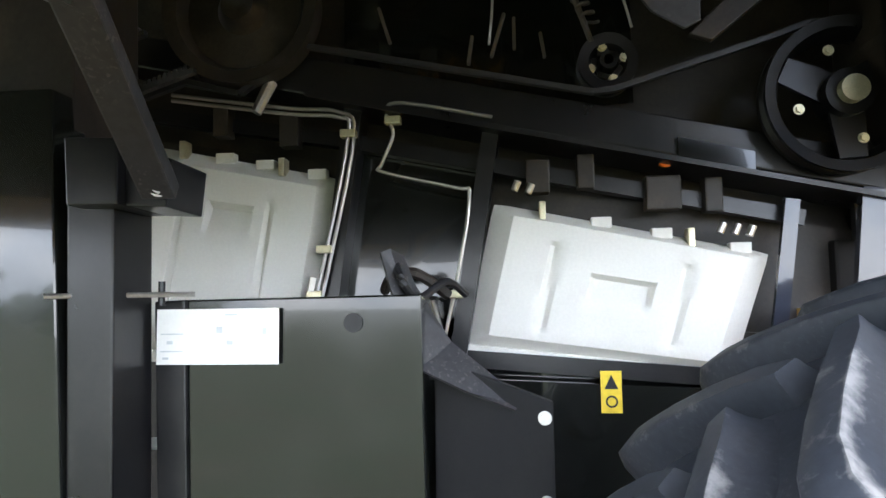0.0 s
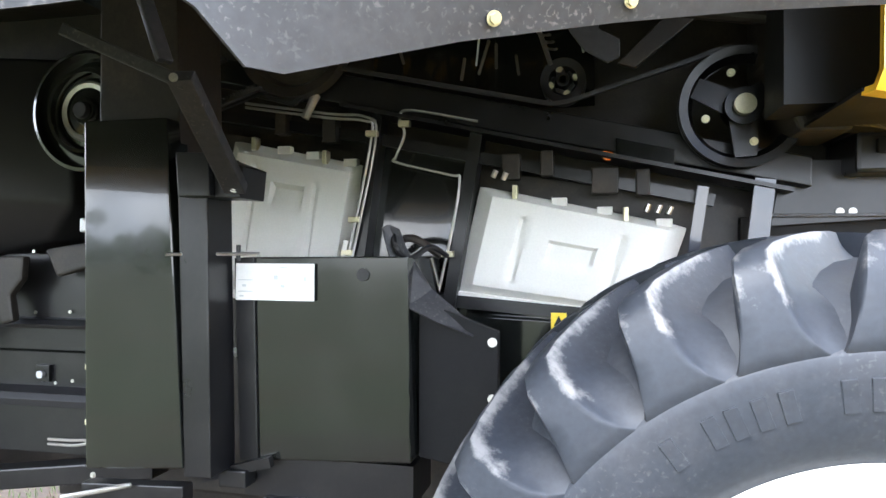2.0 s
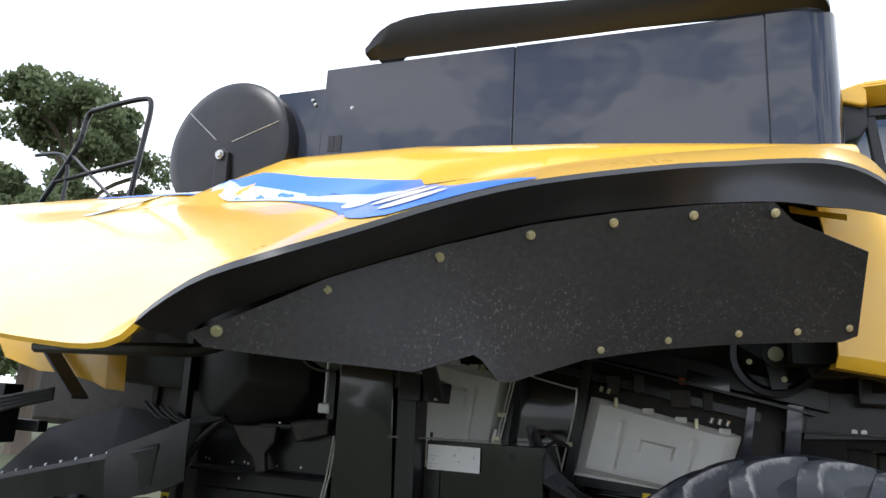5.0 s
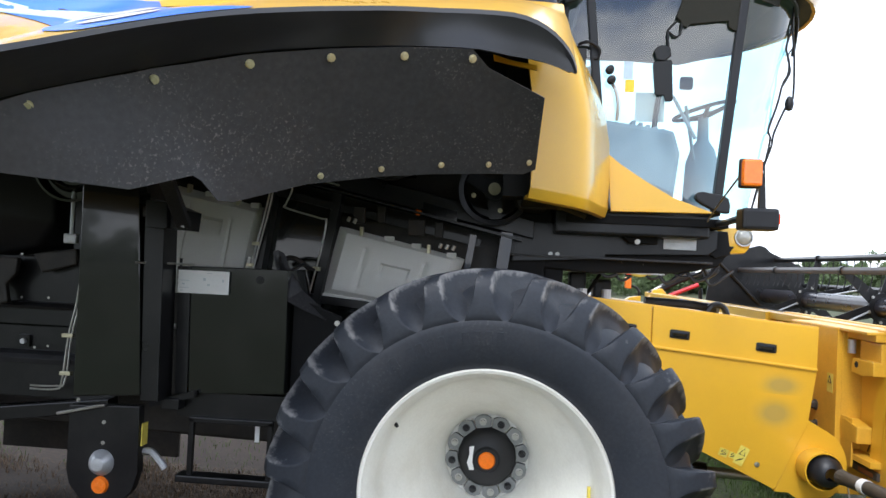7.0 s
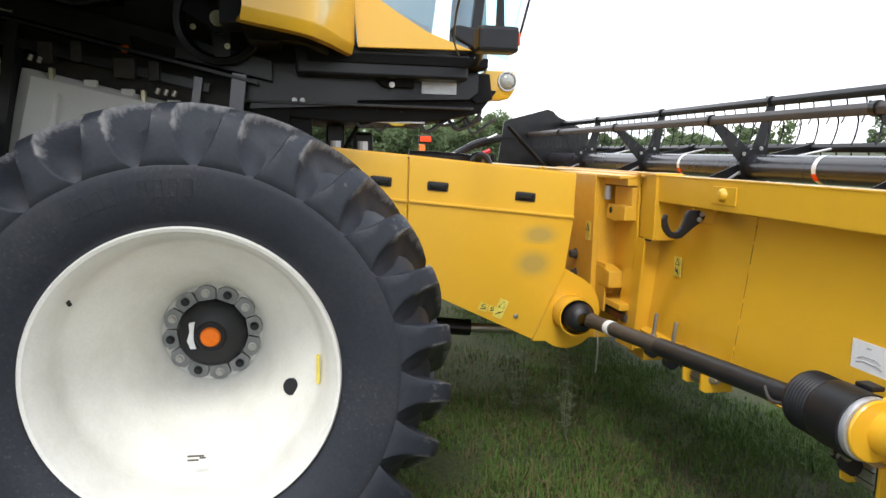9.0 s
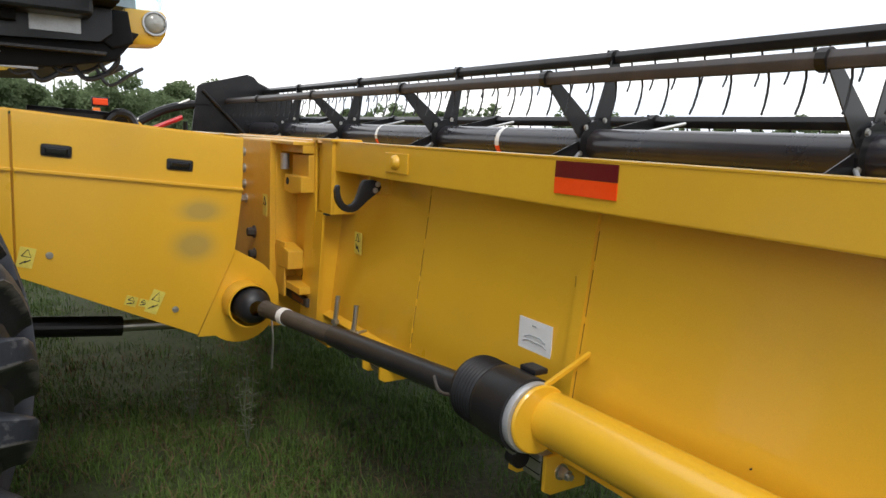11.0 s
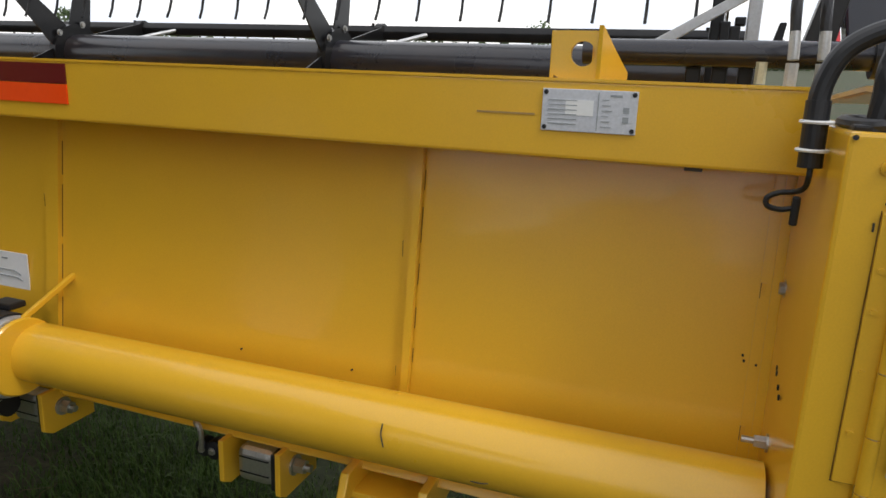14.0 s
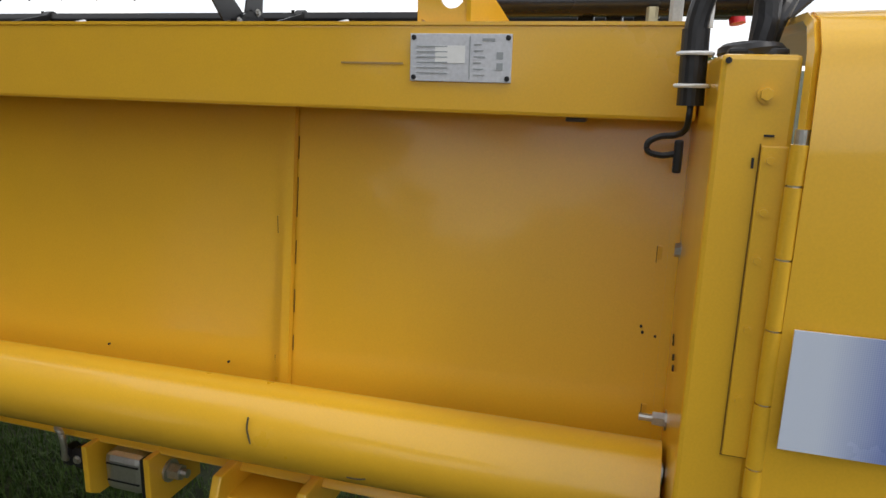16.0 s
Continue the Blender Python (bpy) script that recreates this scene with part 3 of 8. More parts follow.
for cx, cs, rx, rs in ((-1.75, 0.675, 0.115, 0.10), (-1.55, 0.585, 0.10, 0.09), (-1.39, 0.46, 0.085, 0.085), (-1.25, 0.34, 0.08, 0.08), (-1.14, 0.21, 0.06, 0.07), (-1.50, 0.70, 0.05, 0.03)):
    decal("leaf_mark", [(cx + rx * (2 * k / 10 - 1), cs - rs * math.sqrt(max(0, 1 - (2 * k / 10 - 1) ** 2)), cs + rs * math.sqrt(max(0, 1 - (2 * k / 10 - 1) ** 2))) for k in range(11)], SILVER, 0.008, "silver leaf-shaped mark")

# black flare round the wheel cut-out, and the dusty liner bolted to it
BOLTS = [(-1.535, -1.892, 2.161), (-1.366, -1.644, 2.311), (-1.119, -1.40, 2.46), (-0.872, -1.225, 2.568), (-0.624, -1.088, 2.637), (-0.374, -0.974, 2.684), (-0.12, -0.924, 2.695)]
LOW = [(-0.703, -0.875, 2.24), (-0.487, -0.765, 2.292), (-0.254, -0.684, 2.329), (-0.06, -0.63, 2.345), (0.126, -0.60, 2.354)]
inner = smooth_line([(-1.60, -1.95, 2.125)] + [(x, y - 0.012, z + 0.035) for x, y, z in BOLTS] + [(0.02, -0.89, 2.72), (0.15, -0.885, 2.70), (0.25, -0.895, 2.66)], 6)
outer = [p for p in EDGE_S if p.x > -1.62]
rows = []
for k in range(41):
    f = k / 40
    fo = f * (len(outer) - 1)
    i0 = min(int(fo), len(outer) - 2)
    o = outer[i0].lerp(outer[i0 + 1], fo - i0)
    q = min(inner, key=lambda v: abs((v - o).dot(Vector((0.82, 0.5, 0.28)))))
    rows.append([o + Vector((0, -0.004, 0.010)), o + Vector((0, -0.016, -0.012)), o * 0.7 + q * 0.3 + Vector((0, 0.0, -0.012)), o * 0.35 + q * 0.65 + Vector((0, 0.0, 0.0)), q])
part("flare", sheet(rows, 0.012), FLARE, panel, "black plastic wheel-arch flare", True)
LBOT = [(-1.575, -1.885, 2.118), (-1.41, -1.69, 2.108), (-1.18, -1.405, 2.10), (-1.13, -1.35, 2.125), (-1.04, -1.258, 2.17), (-1.02, -1.232, 2.155), (-0.985, -1.17, 2.095), (-0.95, -1.125, 2.095), (-0.748, -0.90, 2.195), (-0.5, -0.775, 2.25), (-0.275, -0.694, 2.281), (-0.05, -0.625, 2.30), (0.10, -0.565, 2.312), (0.152, -0.56, 2.335)]
LTOP = [(-1.60, -1.925, 2.15), (-1.50, -1.84, 2.215), (-1.366, -1.65, 2.345), (-1.30, -1.575, 2.39), (-1.22, -1.49, 2.44), (-1.18, -1.455, 2.46), (-1.119, -1.405, 2.495), (-1.06, -1.36, 2.52), (-0.872, -1.232, 2.60), (-0.624, -1.096, 2.668), (-0.374, -0.982, 2.716), (-0.12, -0.93, 2.73), (-0.058, -0.86, 2.68), (0.168, -0.774, 2.59)]
liner = part("liner", sheet([[Vector(b).lerp(Vector(t), k / 6) for k in range(7)] for b, t in zip(LBOT, LTOP)], 0.006), LINER, panel, "dusty black plastic liner", True)
n = Vector((0.45, -0.80, -0.38)).normalized()
liner_tree = bvhtree.BVHTree.FromPolygons([v.co for v in liner.data.vertices], [list(f.vertices) for f in liner.data.polygons])
for p in BOLTS + LOW:
    if p in LOW:
        on, _, _, _ = liner_tree.ray_cast(Vector(p) + n * 0.3, -n)
        p = tuple(on if on is not None else Vector(p) + n * 0.012)
    bolt(Vector(p) + n * 0.004, n, 0.0118 if p in BOLTS else 0.0095, panel, "bolt", ZINC)
part("notch_edge", prism([(-0.048, 2.808), (0.02, 2.786), (0.14, 2.764), (0.14, 2.742), (0.02, 2.766), (-0.042, 2.780)], "y", -0.62, -0.612, 0.001), YELLOW, panel)
part("hinge_tube", hose([(-2.6, -1.55, 2.13), (-1.9, -1.72, 2.12), (-1.72, -1.7, 2.13), (-1.62, -1.6, 2.2), (-1.6, -1.2, 2.4)], 0.022), PLASTIC, panel)

CLAMP = material("grey_clamp_plate", (0.22, 0.225, 0.22), 0.5, metal=0.3, scale=20, fine=120)
# front wheel
WY, LIP = -0.30, -0.66


tyre_prof = [(0.515, LIP + 0.03), (0.545, LIP + 0.004), (0.60, LIP - 0.027), (0.66, LIP - 0.043), (0.715, LIP - 0.048), (0.735, LIP - 0.047), (0.741, LIP - 0.044), (0.749, LIP - 0.033), (0.770, LIP - 0.010), (0.80, LIP + 0.018), (0.830, LIP + 0.048), (0.855, LIP + 0.085), (0.873, LIP + 0.13), (0.886, LIP + 0.19), (0.894, WY), (0.884, -0.06), (0.862, 0.02), (0.835, 0.058), (0.803, 0.086), (0.775, 0.1), (0.71, 0.09), (0.6, 0.03), (0.53, 0.0)]
rim_prof = [(0.525, LIP + 0.04), (0.533, LIP + 0.02), (0.534, LIP + 0.006), (0.528, LIP - 0.004), (0.516, LIP + 0.002), (0.504, LIP + 0.03), (0.494, LIP + 0.045), (0.488, LIP + 0.08), (0.480, LIP + 0.10), (0.472, LIP + 0.17), (0.464, LIP + 0.205), (0.452, LIP + 0.225), (0.42, LIP + 0.27), (0.36, -0.30), (0.28, -0.155), (0.228, -0.03), (0.212, 0.008), (0.19, 0.02), (0.0, 0.02), (0.0, 0.05), (0.44, 0.02), (0.54, 0.03)]
wheel = part("wheel", lathe(rim_prof, WC, "y", 112), RIM, combine, "white painted deep-dish wheel rim", True)
tyre = part("tyre", lathe(tyre_prof, WC, "y", 120), RUBBER, combine, "black lugged tractor tyre with dusty treads", True)


def tread_bar(side):
    """One angled bar about the wheel's axis: steep on one flank, a long cupped flank on the other, flared into the side wall."""
    bm = bmesh.new()
    stations = [(-0.012, 0.949, -0.01, 0.876, 0.01, 0.03), (0.06, 0.951, 0.06, 0.879, 0.045, 0.042), (0.14, 0.951, 0.14, 0.879, 0.1, 0.047), (0.22, 0.949, 0.205, 0.872, 0.158, 0.05), (0.29, 0.945, 0.255, 0.860, 0.208, 0.052), (0.35, 0.937, 0.282, 0.843, 0.238, 0.052), (0.384, 0.910, 0.302, 0.823, 0.251, 0.053), (0.399, 0.869, 0.322, 0.802, 0.258, 0.055), (0.406, 0.829, 0.345, 0.779, 0.263, 0.060), (0.409, 0.795, 0.368, 0.761, 0.267, 0.070), (0.410, 0.765, 0.388, 0.747, 0.269, 0.083), (0.405, 0.738, 0.398, 0.737, 0.268, 0.100)]
    flank = ((0.0, 1.12, 0.0), (0.5, 1.06, 0.1), (0.93, 1.0, 0.5), (1.0, 0.90, 0.55), (1.0, 0.35, 0.38))
    cup = ((1.0, -0.008, 0.40), (1.0, -0.020, 0.9), (0.95, -0.026, 1.0), (0.78, -0.036, 0.75), (0.58, -0.054, 0.32), (0.40, -0.080, 0.06), (0.23, -0.118, 0.0), (0.09, -0.146, 0.0), (-0.04, -0.176, 0.0))
    reach = (0.40, 0.42, 0.44, 0.46, 0.50, 0.60, 0.80, 0.95, 1.0, 0.98, 0.95, 0.9)
    slide = (0, 0, 0, 0, 0, 0, 0, 0.004, 0.012, 0.028, 0.052, 0.085)
    rings, wear = [], []
    for j, (uo, ro, ub, rb, back, half) in enumerate(stations):
        ring = []
        for f, off, w in [(f, k * half, w) for f, k, w in flank] + [(f, d * reach[j] - slide[j] * (1 + d / 0.2), w) for f, d, w in cup]:
            rr, yy = rb + (ro - rb) * f, WY + side * (ub + (uo - ub) * f)
            ang = (back + off) / 0.93
            ring.append(bm.verts.new((-math.sin(ang) * rr, yy, math.cos(ang) * rr)))
            wear.append(w * (1.0 if 1 < j < 8 else 0.35))
        rings.append(ring)
    n = len(rings[0])
    for q, w in zip(rings, rings[1:]):
        for i in range(n - 1):
            bm.faces.new((q[i], q[i + 1], w[i + 1], w[i]))
    bm.faces.new(rings[0])
    bm.faces.new(rings[-1][::-1])
    bmesh.ops.recalc_face_normals(bm, faces=bm.faces[:])
    for f in bm.faces:
        f.smooth = True
    me = bpy.data.meshes.new("tread_bar")
    bm.to_mesh(me)
    bm.free()
    me.set_sharp_from_angle(angle=radians(50))
    me.attributes.new("wear", "FLOAT", "POINT").data.foreach_set("value", wear)
    me.materials.append(RUBBER)
    return me


for side in (-1, 1):
    bar = tread_bar(side)
    for k in range(26):
        o = new("tread_bar", bar)
        o.parent = tyre
        o.location = WC
        o.rotation_euler = (0, -(k + (0.5 if side > 0 else 0.0)) * math.tau / 26, 0)
for a in (126, 119, 115.5, 111.5, 107.5, 99, 95, 91, 87):
    c, s_ = math.cos(radians(a)), math.sin(radians(a))
    bm = box(-0.013, 0.013, -0.0016, 0.012, -0.030, 0.030, 0.001)
    bmesh.ops.transform(bm, matrix=Matrix.Translation((0.665 * c, LIP - 0.0440, WZ + 0.665 * s_)) @ Matrix.Rotation(radians(90 - a), 4, "Y") @ Matrix.Rotation(radians(11), 4, "X"), verts=bm.verts[:])
    part("raised_mark", bm, RUBBER, tyre)
part("hub_cap", lathe([(0.0, -0.085), (0.056, -0.085), (0.066, -0.070), (0.120, -0.056), (0.140, -0.034), (0.147, 0.02)], WC, "y", 48), PLASTIC, wheel, "black hub cap", True)
part("reflector", lathe([(0.0, -0.098), (0.036, -0.096), (0.043, -0.086), (0.043, -0.08)], WC, "y", 32), ORANGE, wheel, "round orange reflector", True)
part("hub_label", prism([(-0.098 + 0.012, 0.972), (-0.088, 1.008), (-0.064, 1.014), (-0.070, 0.967), (-0.070, 0.932), (-0.060, 0.897), (-0.084, 0.897), (-0.097, 0.932)], "y", -0.0745, -0.055), PAPER, wheel)
for k in range(12):
    a = k * math.tau / 12 + 0.15
    x, z = 0.177 * math.cos(a), WZ + 0.177 * math.sin(a)
    pts = [(r * math.cos(a + w), WZ + r * math.sin(a + w)) for r, w in ((0.150, -0.25), (0.194, -0.23), (0.207, -0.12), (0.211, 0.0), (0.207, 0.12), (0.194, 0.23), (0.150, 0.25))]
    part("clamp_plate", prism(pts, "y", -0.012, 0.016, 0.003), CLAMP, wheel)
    bolt((x, -0.012, z), (0, -1, 0), 0.014, wheel, "wheel_nut", STEEL if k % 2 else PLASTIC, 0.9)
part("valve", rod((-0.425, -0.50, 1.222), (-0.390, -0.55, 1.200), 0.008, seg=8), PLASTIC, wheel)
part("hand_hole", rod((0.340, -0.335, 0.805), (0.370, -0.285, 0.795), 0.034, seg=20), PLASTIC, wheel, "dark round hole in the rim")
part("rim_mark", box(0.442, 0.456, -0.475, -0.455, 0.860, 0.973, 0.002), ROPE, wheel)
for k, (dx, w) in enumerate(((-0.015, 0.02), (0.02, 0.012), (-0.005, 0.03))):
    part("rust_mark", box(dx - w, dx + w, -0.474, -0.468, 0.576 + 0.008 * k, 0.581 + 0.008 * k, 0.001), SHAFT, wheel)
left = part("wheel", lathe([(r, 2.7 - a) for r, a in rim_prof], WC, "y", 48), RIM, combine)
part("tyre", lathe([(0.54, 2.65), (0.70, 2.64), (0.9, 2.72), (0.94, 2.98), (0.9, 3.24), (0.7, 3.34), (0.56, 3.3)], WC, "y", 48), RUBBER, left, "", True)

# white moulded covers
WYP = 0.725


def cover(quad, ribs, recess, name="side_cover"):
    """A moulded tray: tapered raised face, upright grooves and a sunken grip."""
    tl, tr, br, bl = [Vector((x, 0, z)) for x, z in quad]

    def at(u, v, y):
        p = (tl * (1 - u) + tr * u) * (1 - v) + (bl * (1 - u) + br * u) * v
        return (p.x, y, p.z)
    nu, nv = 48, 28
    grid = []
    for j in range(nv + 1):
        row = []
        for i in range(nu + 1):
            u, v = i / nu, j / nv
            d = min(u, 1 - u) * 12
            e = min(v * 14, (1 - v) * 9)
            h = 0.055 * max(0, min(1, min(d, e)))
            for ru, r0, r1 in ribs:
                if r0 < v < r1:
                    h -= 0.022 * max(0, 1 - abs(u - ru - 0.02 * (v - 0.5)) / 0.028)
            u0, u1, v0, v1 = recess
            if u0 < u < u1 and v0 < v < v1:
                h -= 0.035 * min(1, (v1 - v) / (v1 - v0)) ** 0.7
            row.append(at(u, v, WYP + 0.055 - h))
        grid.append(row)
    ob = part(name, sheet(grid, 0.008), WHITE, combine, "white moulded plastic inspection cover", True)
    bm = bmesh.new()
    add_prism(bm, [(bl.x - 0.02, bl.z - 0.025), (br.x + 0.02, br.z - 0.025), (br.x + 0.02, br.z + 0.01), (bl.x - 0.02, bl.z + 0.01)], "y", WYP + 0.01, WYP + 0.09, 0.004)
    part("bottom_rail", bm, WHITE, ob)
    for u in (0.18, 0.72):
        p = at(u, 0, WYP + 0.03)
        part("latch", box(p[0] - 0.010, p[0] + 0.010, WYP + 0.0, WYP + 0.05, p[2] - 0.022, p[2] + 0.035, 0.004), ZINC, ob, "zinc latch tab")
    for u in (0.4, 0.62, 0.9):
        p = at(u, 0, 0)
        part("tab", box(p[0] - 0.03, p[0] + 0.03, WYP + 0.02, WYP + 0.06, p[2] - 0.01, p[2] + 0.022, 0.004), WHITE, ob)
    return ob


cover([(-2.085, 2.335), (-1.482, 2.21), (-1.565, 1.66), (-2.20, 1.68)], [(0.24, 0.12, 0.95), (0.70, 0.2, 0.95)], (0.36, 0.62, 0.24, 0.42))
cover([(-0.99, 2.115), (-0.20, 1.945), (-0.32, 1.60), (-1.085, 1.69)], [(0.26, 0.2, 0.85), (0.74, 0.2, 0.85)], (0.41, 0.63, 0.36, 0.62))
part("cover_back", prism([(-2.25, 2.4), (0.2, 2.0), (0.2, 1.2), (-2.25, 1.2)], "y", 0.84, 0.97), GRIME, combine)

# frame between the covers
frame_bars("upright", [(-1.405, 2.50), (-1.50, 1.75)], 0.055, 0.1, 0.70, BLACK, combine)
frame_bars("upright", [(-0.985, 2.40), (-1.115, 1.60)], 0.05, 0.1, 0.70, BLACK, combine)
frame_bars("sill", [(-1.2, 1.665), (0.05, 1.565)], 0.05, 0.12, 0.72, BLACK, combine)
part("lower_sheet", prism([(-1.1, 1.64), (0.1, 1.55), (0.1, 1.0), (-1.1, 1.0)], "y", 0.76, 0.79), GLOSS, combine)
part("mid_sheet", prism([(-1.46, 2.34), (-1.02, 2.26), (-1.12, 1.6), (-1.5, 1.6)], "y", 0.80, 0.83), GLOSS, combine)
beam = part("beam", prism([(-2.2, 2.70), (-1.55, 2.585), (0.22, 2.20), (0.22, 2.09), (-1.58, 2.47), (-2.2, 2.60)], "y", 0.69, 0.86, 0.006), BLACK, combine)
part("beam_flange", prism([(-1.55, 2.46), (0.15, 2.085), (0.15, 2.07), (-1.55, 2.445)], "y", 0.64, 0.86), BLACK, beam)
part("bright_plate", prism([(-0.46, 2.285), (-0.25, 2.235), (-0.25, 2.16), (-0.46, 2.21)], "y", 0.676, 0.692), GLOSS, beam, "bare metal plate on the beam")
frame_bars("upper_rail", [(-2.2, 2.46), (-1.45, 2.33), (-0.1, 2.05)], 0.045, 0.05, 0.74, BLACK, combine)
for x, z, w in ((-1.84, 2.40, 0.05), (-1.62, 2.36, 0.06), (-0.86, 2.19, 0.07), (-0.72, 2.20, 0.05), (-0.50, 2.13, 0.1), (-0.36, 2.12, 0.05)):
    part("bracket", box(x - w / 2, x + w / 2, 0.70, 0.76, z - 0.05, z + 0.05, 0.005), GRIME, combine)
for x, z in ((-0.93, 2.16), (-0.89, 2.15), (-0.35, 2.02), (-0.31, 2.015), (-0.27, 2.01)):
    part("clip", rod((x, 0.70, z - 0.012), (x + 0.012, 0.70, z + 0.016), 0.011, seg=10), STEEL, combine)
frame_bars("strut", [(-0.145, 2.10), (-0.20, 1.72)], 0.04, 0.02, 0.70, TANK, combine)
frame_bars("strut", [(0.06, 2.12), (0.03, 1.85)], 0.07, 0.03, 0.66, TANK, combine)
part("side_tray", prism([(0.13, 2.13), (0.66, 2.16), (0.66, 1.99), (0.10, 1.955)], "y", 0.76, 0.79), BLACK, combine)
for x in (0.33, 0.372):
    part("round_mark", rod((x, 0.752, 2.005), (x, 0.76, 2.005), 0.014, seg=18), PAPER, combine, "small round white reflector")
# pipes
for off in (0.0, 0.018):
    part("pipe", hose([(-2.0, 0.70, 2.47 + off), (-1.62, 0.70, 2.41 + off), (-1.46, 0.69, 2.39 + off), (-1.425 + off, 0.68, 2.33), (-1.50 + off, 0.68, 1.95), (-1.535 + off, 0.68, 1.80)], 0.006, 8, 5), STEEL, combine, "bright steel pipe")
part("pipe", hose([(-0.99, 0.69, 2.37), (-1.26, 0.69, 2.425), (-1.31, 0.69, 2.40), (-1.29, 0.69, 2.33), (-1.325, 0.69, 2.24), (-1.32, 0.69, 2.215), (-1.10, 0.69, 2.16), (-1.062, 0.69, 2.14), (-1.09, 0.69, 1.95), (-1.15, 0.69, 1.68)], 0.006, 8, 5), STEEL, combine, "bright steel pipe")
for x, z in ((-1.427, 2.335), (-1.50, 1.985), (-1.53, 1.85), (-1.11, 1.845), (-1.29, 2.37)):
    part("pipe_clamp", box(x - 0.022, x + 0.026, 0.665, 0.70, z - 0.012, z + 0.012, 0.004), ZINC, combine)
part("pipe_union", rod((-1.527, 0.68, 1.90), (-1.545, 0.68, 1.82), 0.017, seg=6), STEEL, combine)

# drive pulleys and belts


def pulley(x, z, r, y, spokes, name="pulley", nose=0.03):
    ob = part(name, lathe([(r - 0.05, y + 0.05), (r - 0.03, y), (r, y - 0.005), (r, y + 0.012), (r - 0.018, y + 0.03), (r, y + 0.05), (r, y + 0.07), (r - 0.05, y + 0.075)], (x, 0, z), "y", 56), BLACK, combine, "", True)
    bm = bmesh.new()
    for k in range(spokes):
        a = k * math.tau / spokes + 0.6
        c, s = math.cos(a), math.sin(a)
        w = r * 0.17
        add_prism(bm, [(x - s * w * 1.3 + c * 0.03, z + c * w * 1.3 + s * 0.03), (x - s * w + c * (r - 0.04), z + c * w + s * (r - 0.04)), (x + s * w + c * (r - 0.04), z - c * w + s * (r - 0.04)), (x + s * w * 1.3 + c * 0.03, z - c * w * 1.3 + s * 0.03)], "y", y + 0.015, y + 0.03)
    add_rod(bm, (x, y - 0.02, z), (x, y + 0.08, z), r * 0.3, seg=24)
    part("spokes", bm, BLACK, ob)
    part("shaft_end", rod((x, y - nose - 0.02, z), (x, y + 0.02, z), r * 0.17, seg=20), ZINC, ob, "pale shaft end")
    for k in range(4):
        a = k * math.tau / 4 + 0.3
        bolt((x + r * 0.6 * math.cos(a), y + 0.012, z + r * 0.6 * math.sin(a)), (0, -1, 0), 0.011, ob, "bolt", ZINC)
    return ob


big = pulley(-0.028, 2.37, 0.215, 0.60, 3)
pulley(-0.655, 2.50, 0.085, 0.63, 5, "idler", 0.0)
part("pulley", lathe([(0.0, 0.0), (0.05, -0.02), (0.08, 0.03), (0.18, 0.04), (0.20, 0.0), (0.24, -0.01), (0.24, 0.06), (0.0, 0.07)], (-1.74, 0.60, 2.72), "y", 48), GRIME, combine, "large dark dished pulley", True)


def belt(pts, w=0.022):
    bm = bmesh.new()
    for (x0, z0), (x1, z1) in zip(pts, pts[1:]):
        n = Vector((-(z1 - z0), x1 - x0)).normalized() * 0.008
        add_prism(bm, [(x0 + n.x, z0 + n.y), (x1 + n.x, z1 + n.y), (x1 - n.x, z1 - n.y), (x0 - n.x, z0 - n.y)], "y", 0.625, 0.625 + w)
    return part("belt", bm, HOSE, combine)


belt([(-1.56, 2.60), (-0.70, 2.415), (-0.64, 2.42), (-0.20, 2.55), (-0.10, 2.585), (0.0, 2.59), (0.1, 2.55), (0.17, 2.48)])
belt([(-2.25, 2.40), (-1.92, 2.505), (-1.75, 2.46), (-1.60, 2.56)])
bm = bmesh.new()
for k in range(16):
    f = k / 16
    add_box(bm, -2.22 + 0.34 * f, -2.208 + 0.34 * f, 0.625, 0.65, 2.418 + 0.105 * f, 2.432 + 0.105 * f)
part("belt_teeth", bm, HOSE, combine)
part("grease_fitting", rod((-1.66, 0.66, 2.50), (-1.70, 0.64, 2.40), 0.02, 0.016, 10), STEEL, combine)
# spring, slivers and hook plates under the open panel
bm = bmesh.new()
add_tube(bm, [Vector((-0.70 + 0.022 * math.cos(k * 0.9), 0.63 + 0.022 * math.sin(k * 0.9), 2.62 + 0.004 * k)) + Vector((-0.0018 * k, 0, 0)) for k in range(48)], 0.005, 6)
part("spring", bm, SHAFT, combine)
part("spring_rod", rod((-0.70, 0.63, 2.56), (-0.80, 0.63, 2.86), 0.009, seg=8), SHAFT, combine)
# thin sticks added to stand for bright slivers showing through the gaps
for k, (x, z, l) in enumerate(((-0.99, 2.56, 0.14), (-1.06, 2.54, 0.09), (-0.92, 2.58, 0.1), (-0.83, 2.55, 0.08), (-1.3, 2.62, 0.12))):
    part("gap_sliver", box(x - 0.005, x + 0.005, 0.70, 0.72, z, z + l, 0.003, Matrix.Translation((x, 0.7, z)) @ Matrix.Rotation(0.3 - 0.15 * k, 4, "Y") @ Matrix.Translation((-x, -0.7, -z))), SHAFT, combine)
hk = [(-0.52, 2.82), (-0.40, 2.82), (-0.40, 2.70), (-0.33, 2.66), (-0.33, 2.60), (-0.37, 2.58), (-0.45, 2.63), (-0.50, 2.70)]
part("hook_plate", prism([(x - 0.125, z - 0.085) for x, z in hk], "y", 0.40, 0.41, 0.003), LINER, combine)
part("hook_plate", prism([(x - 0.84, z + 0.11) for x, z in hk], "y", 0.40, 0.41, 0.003), LINER, combine)
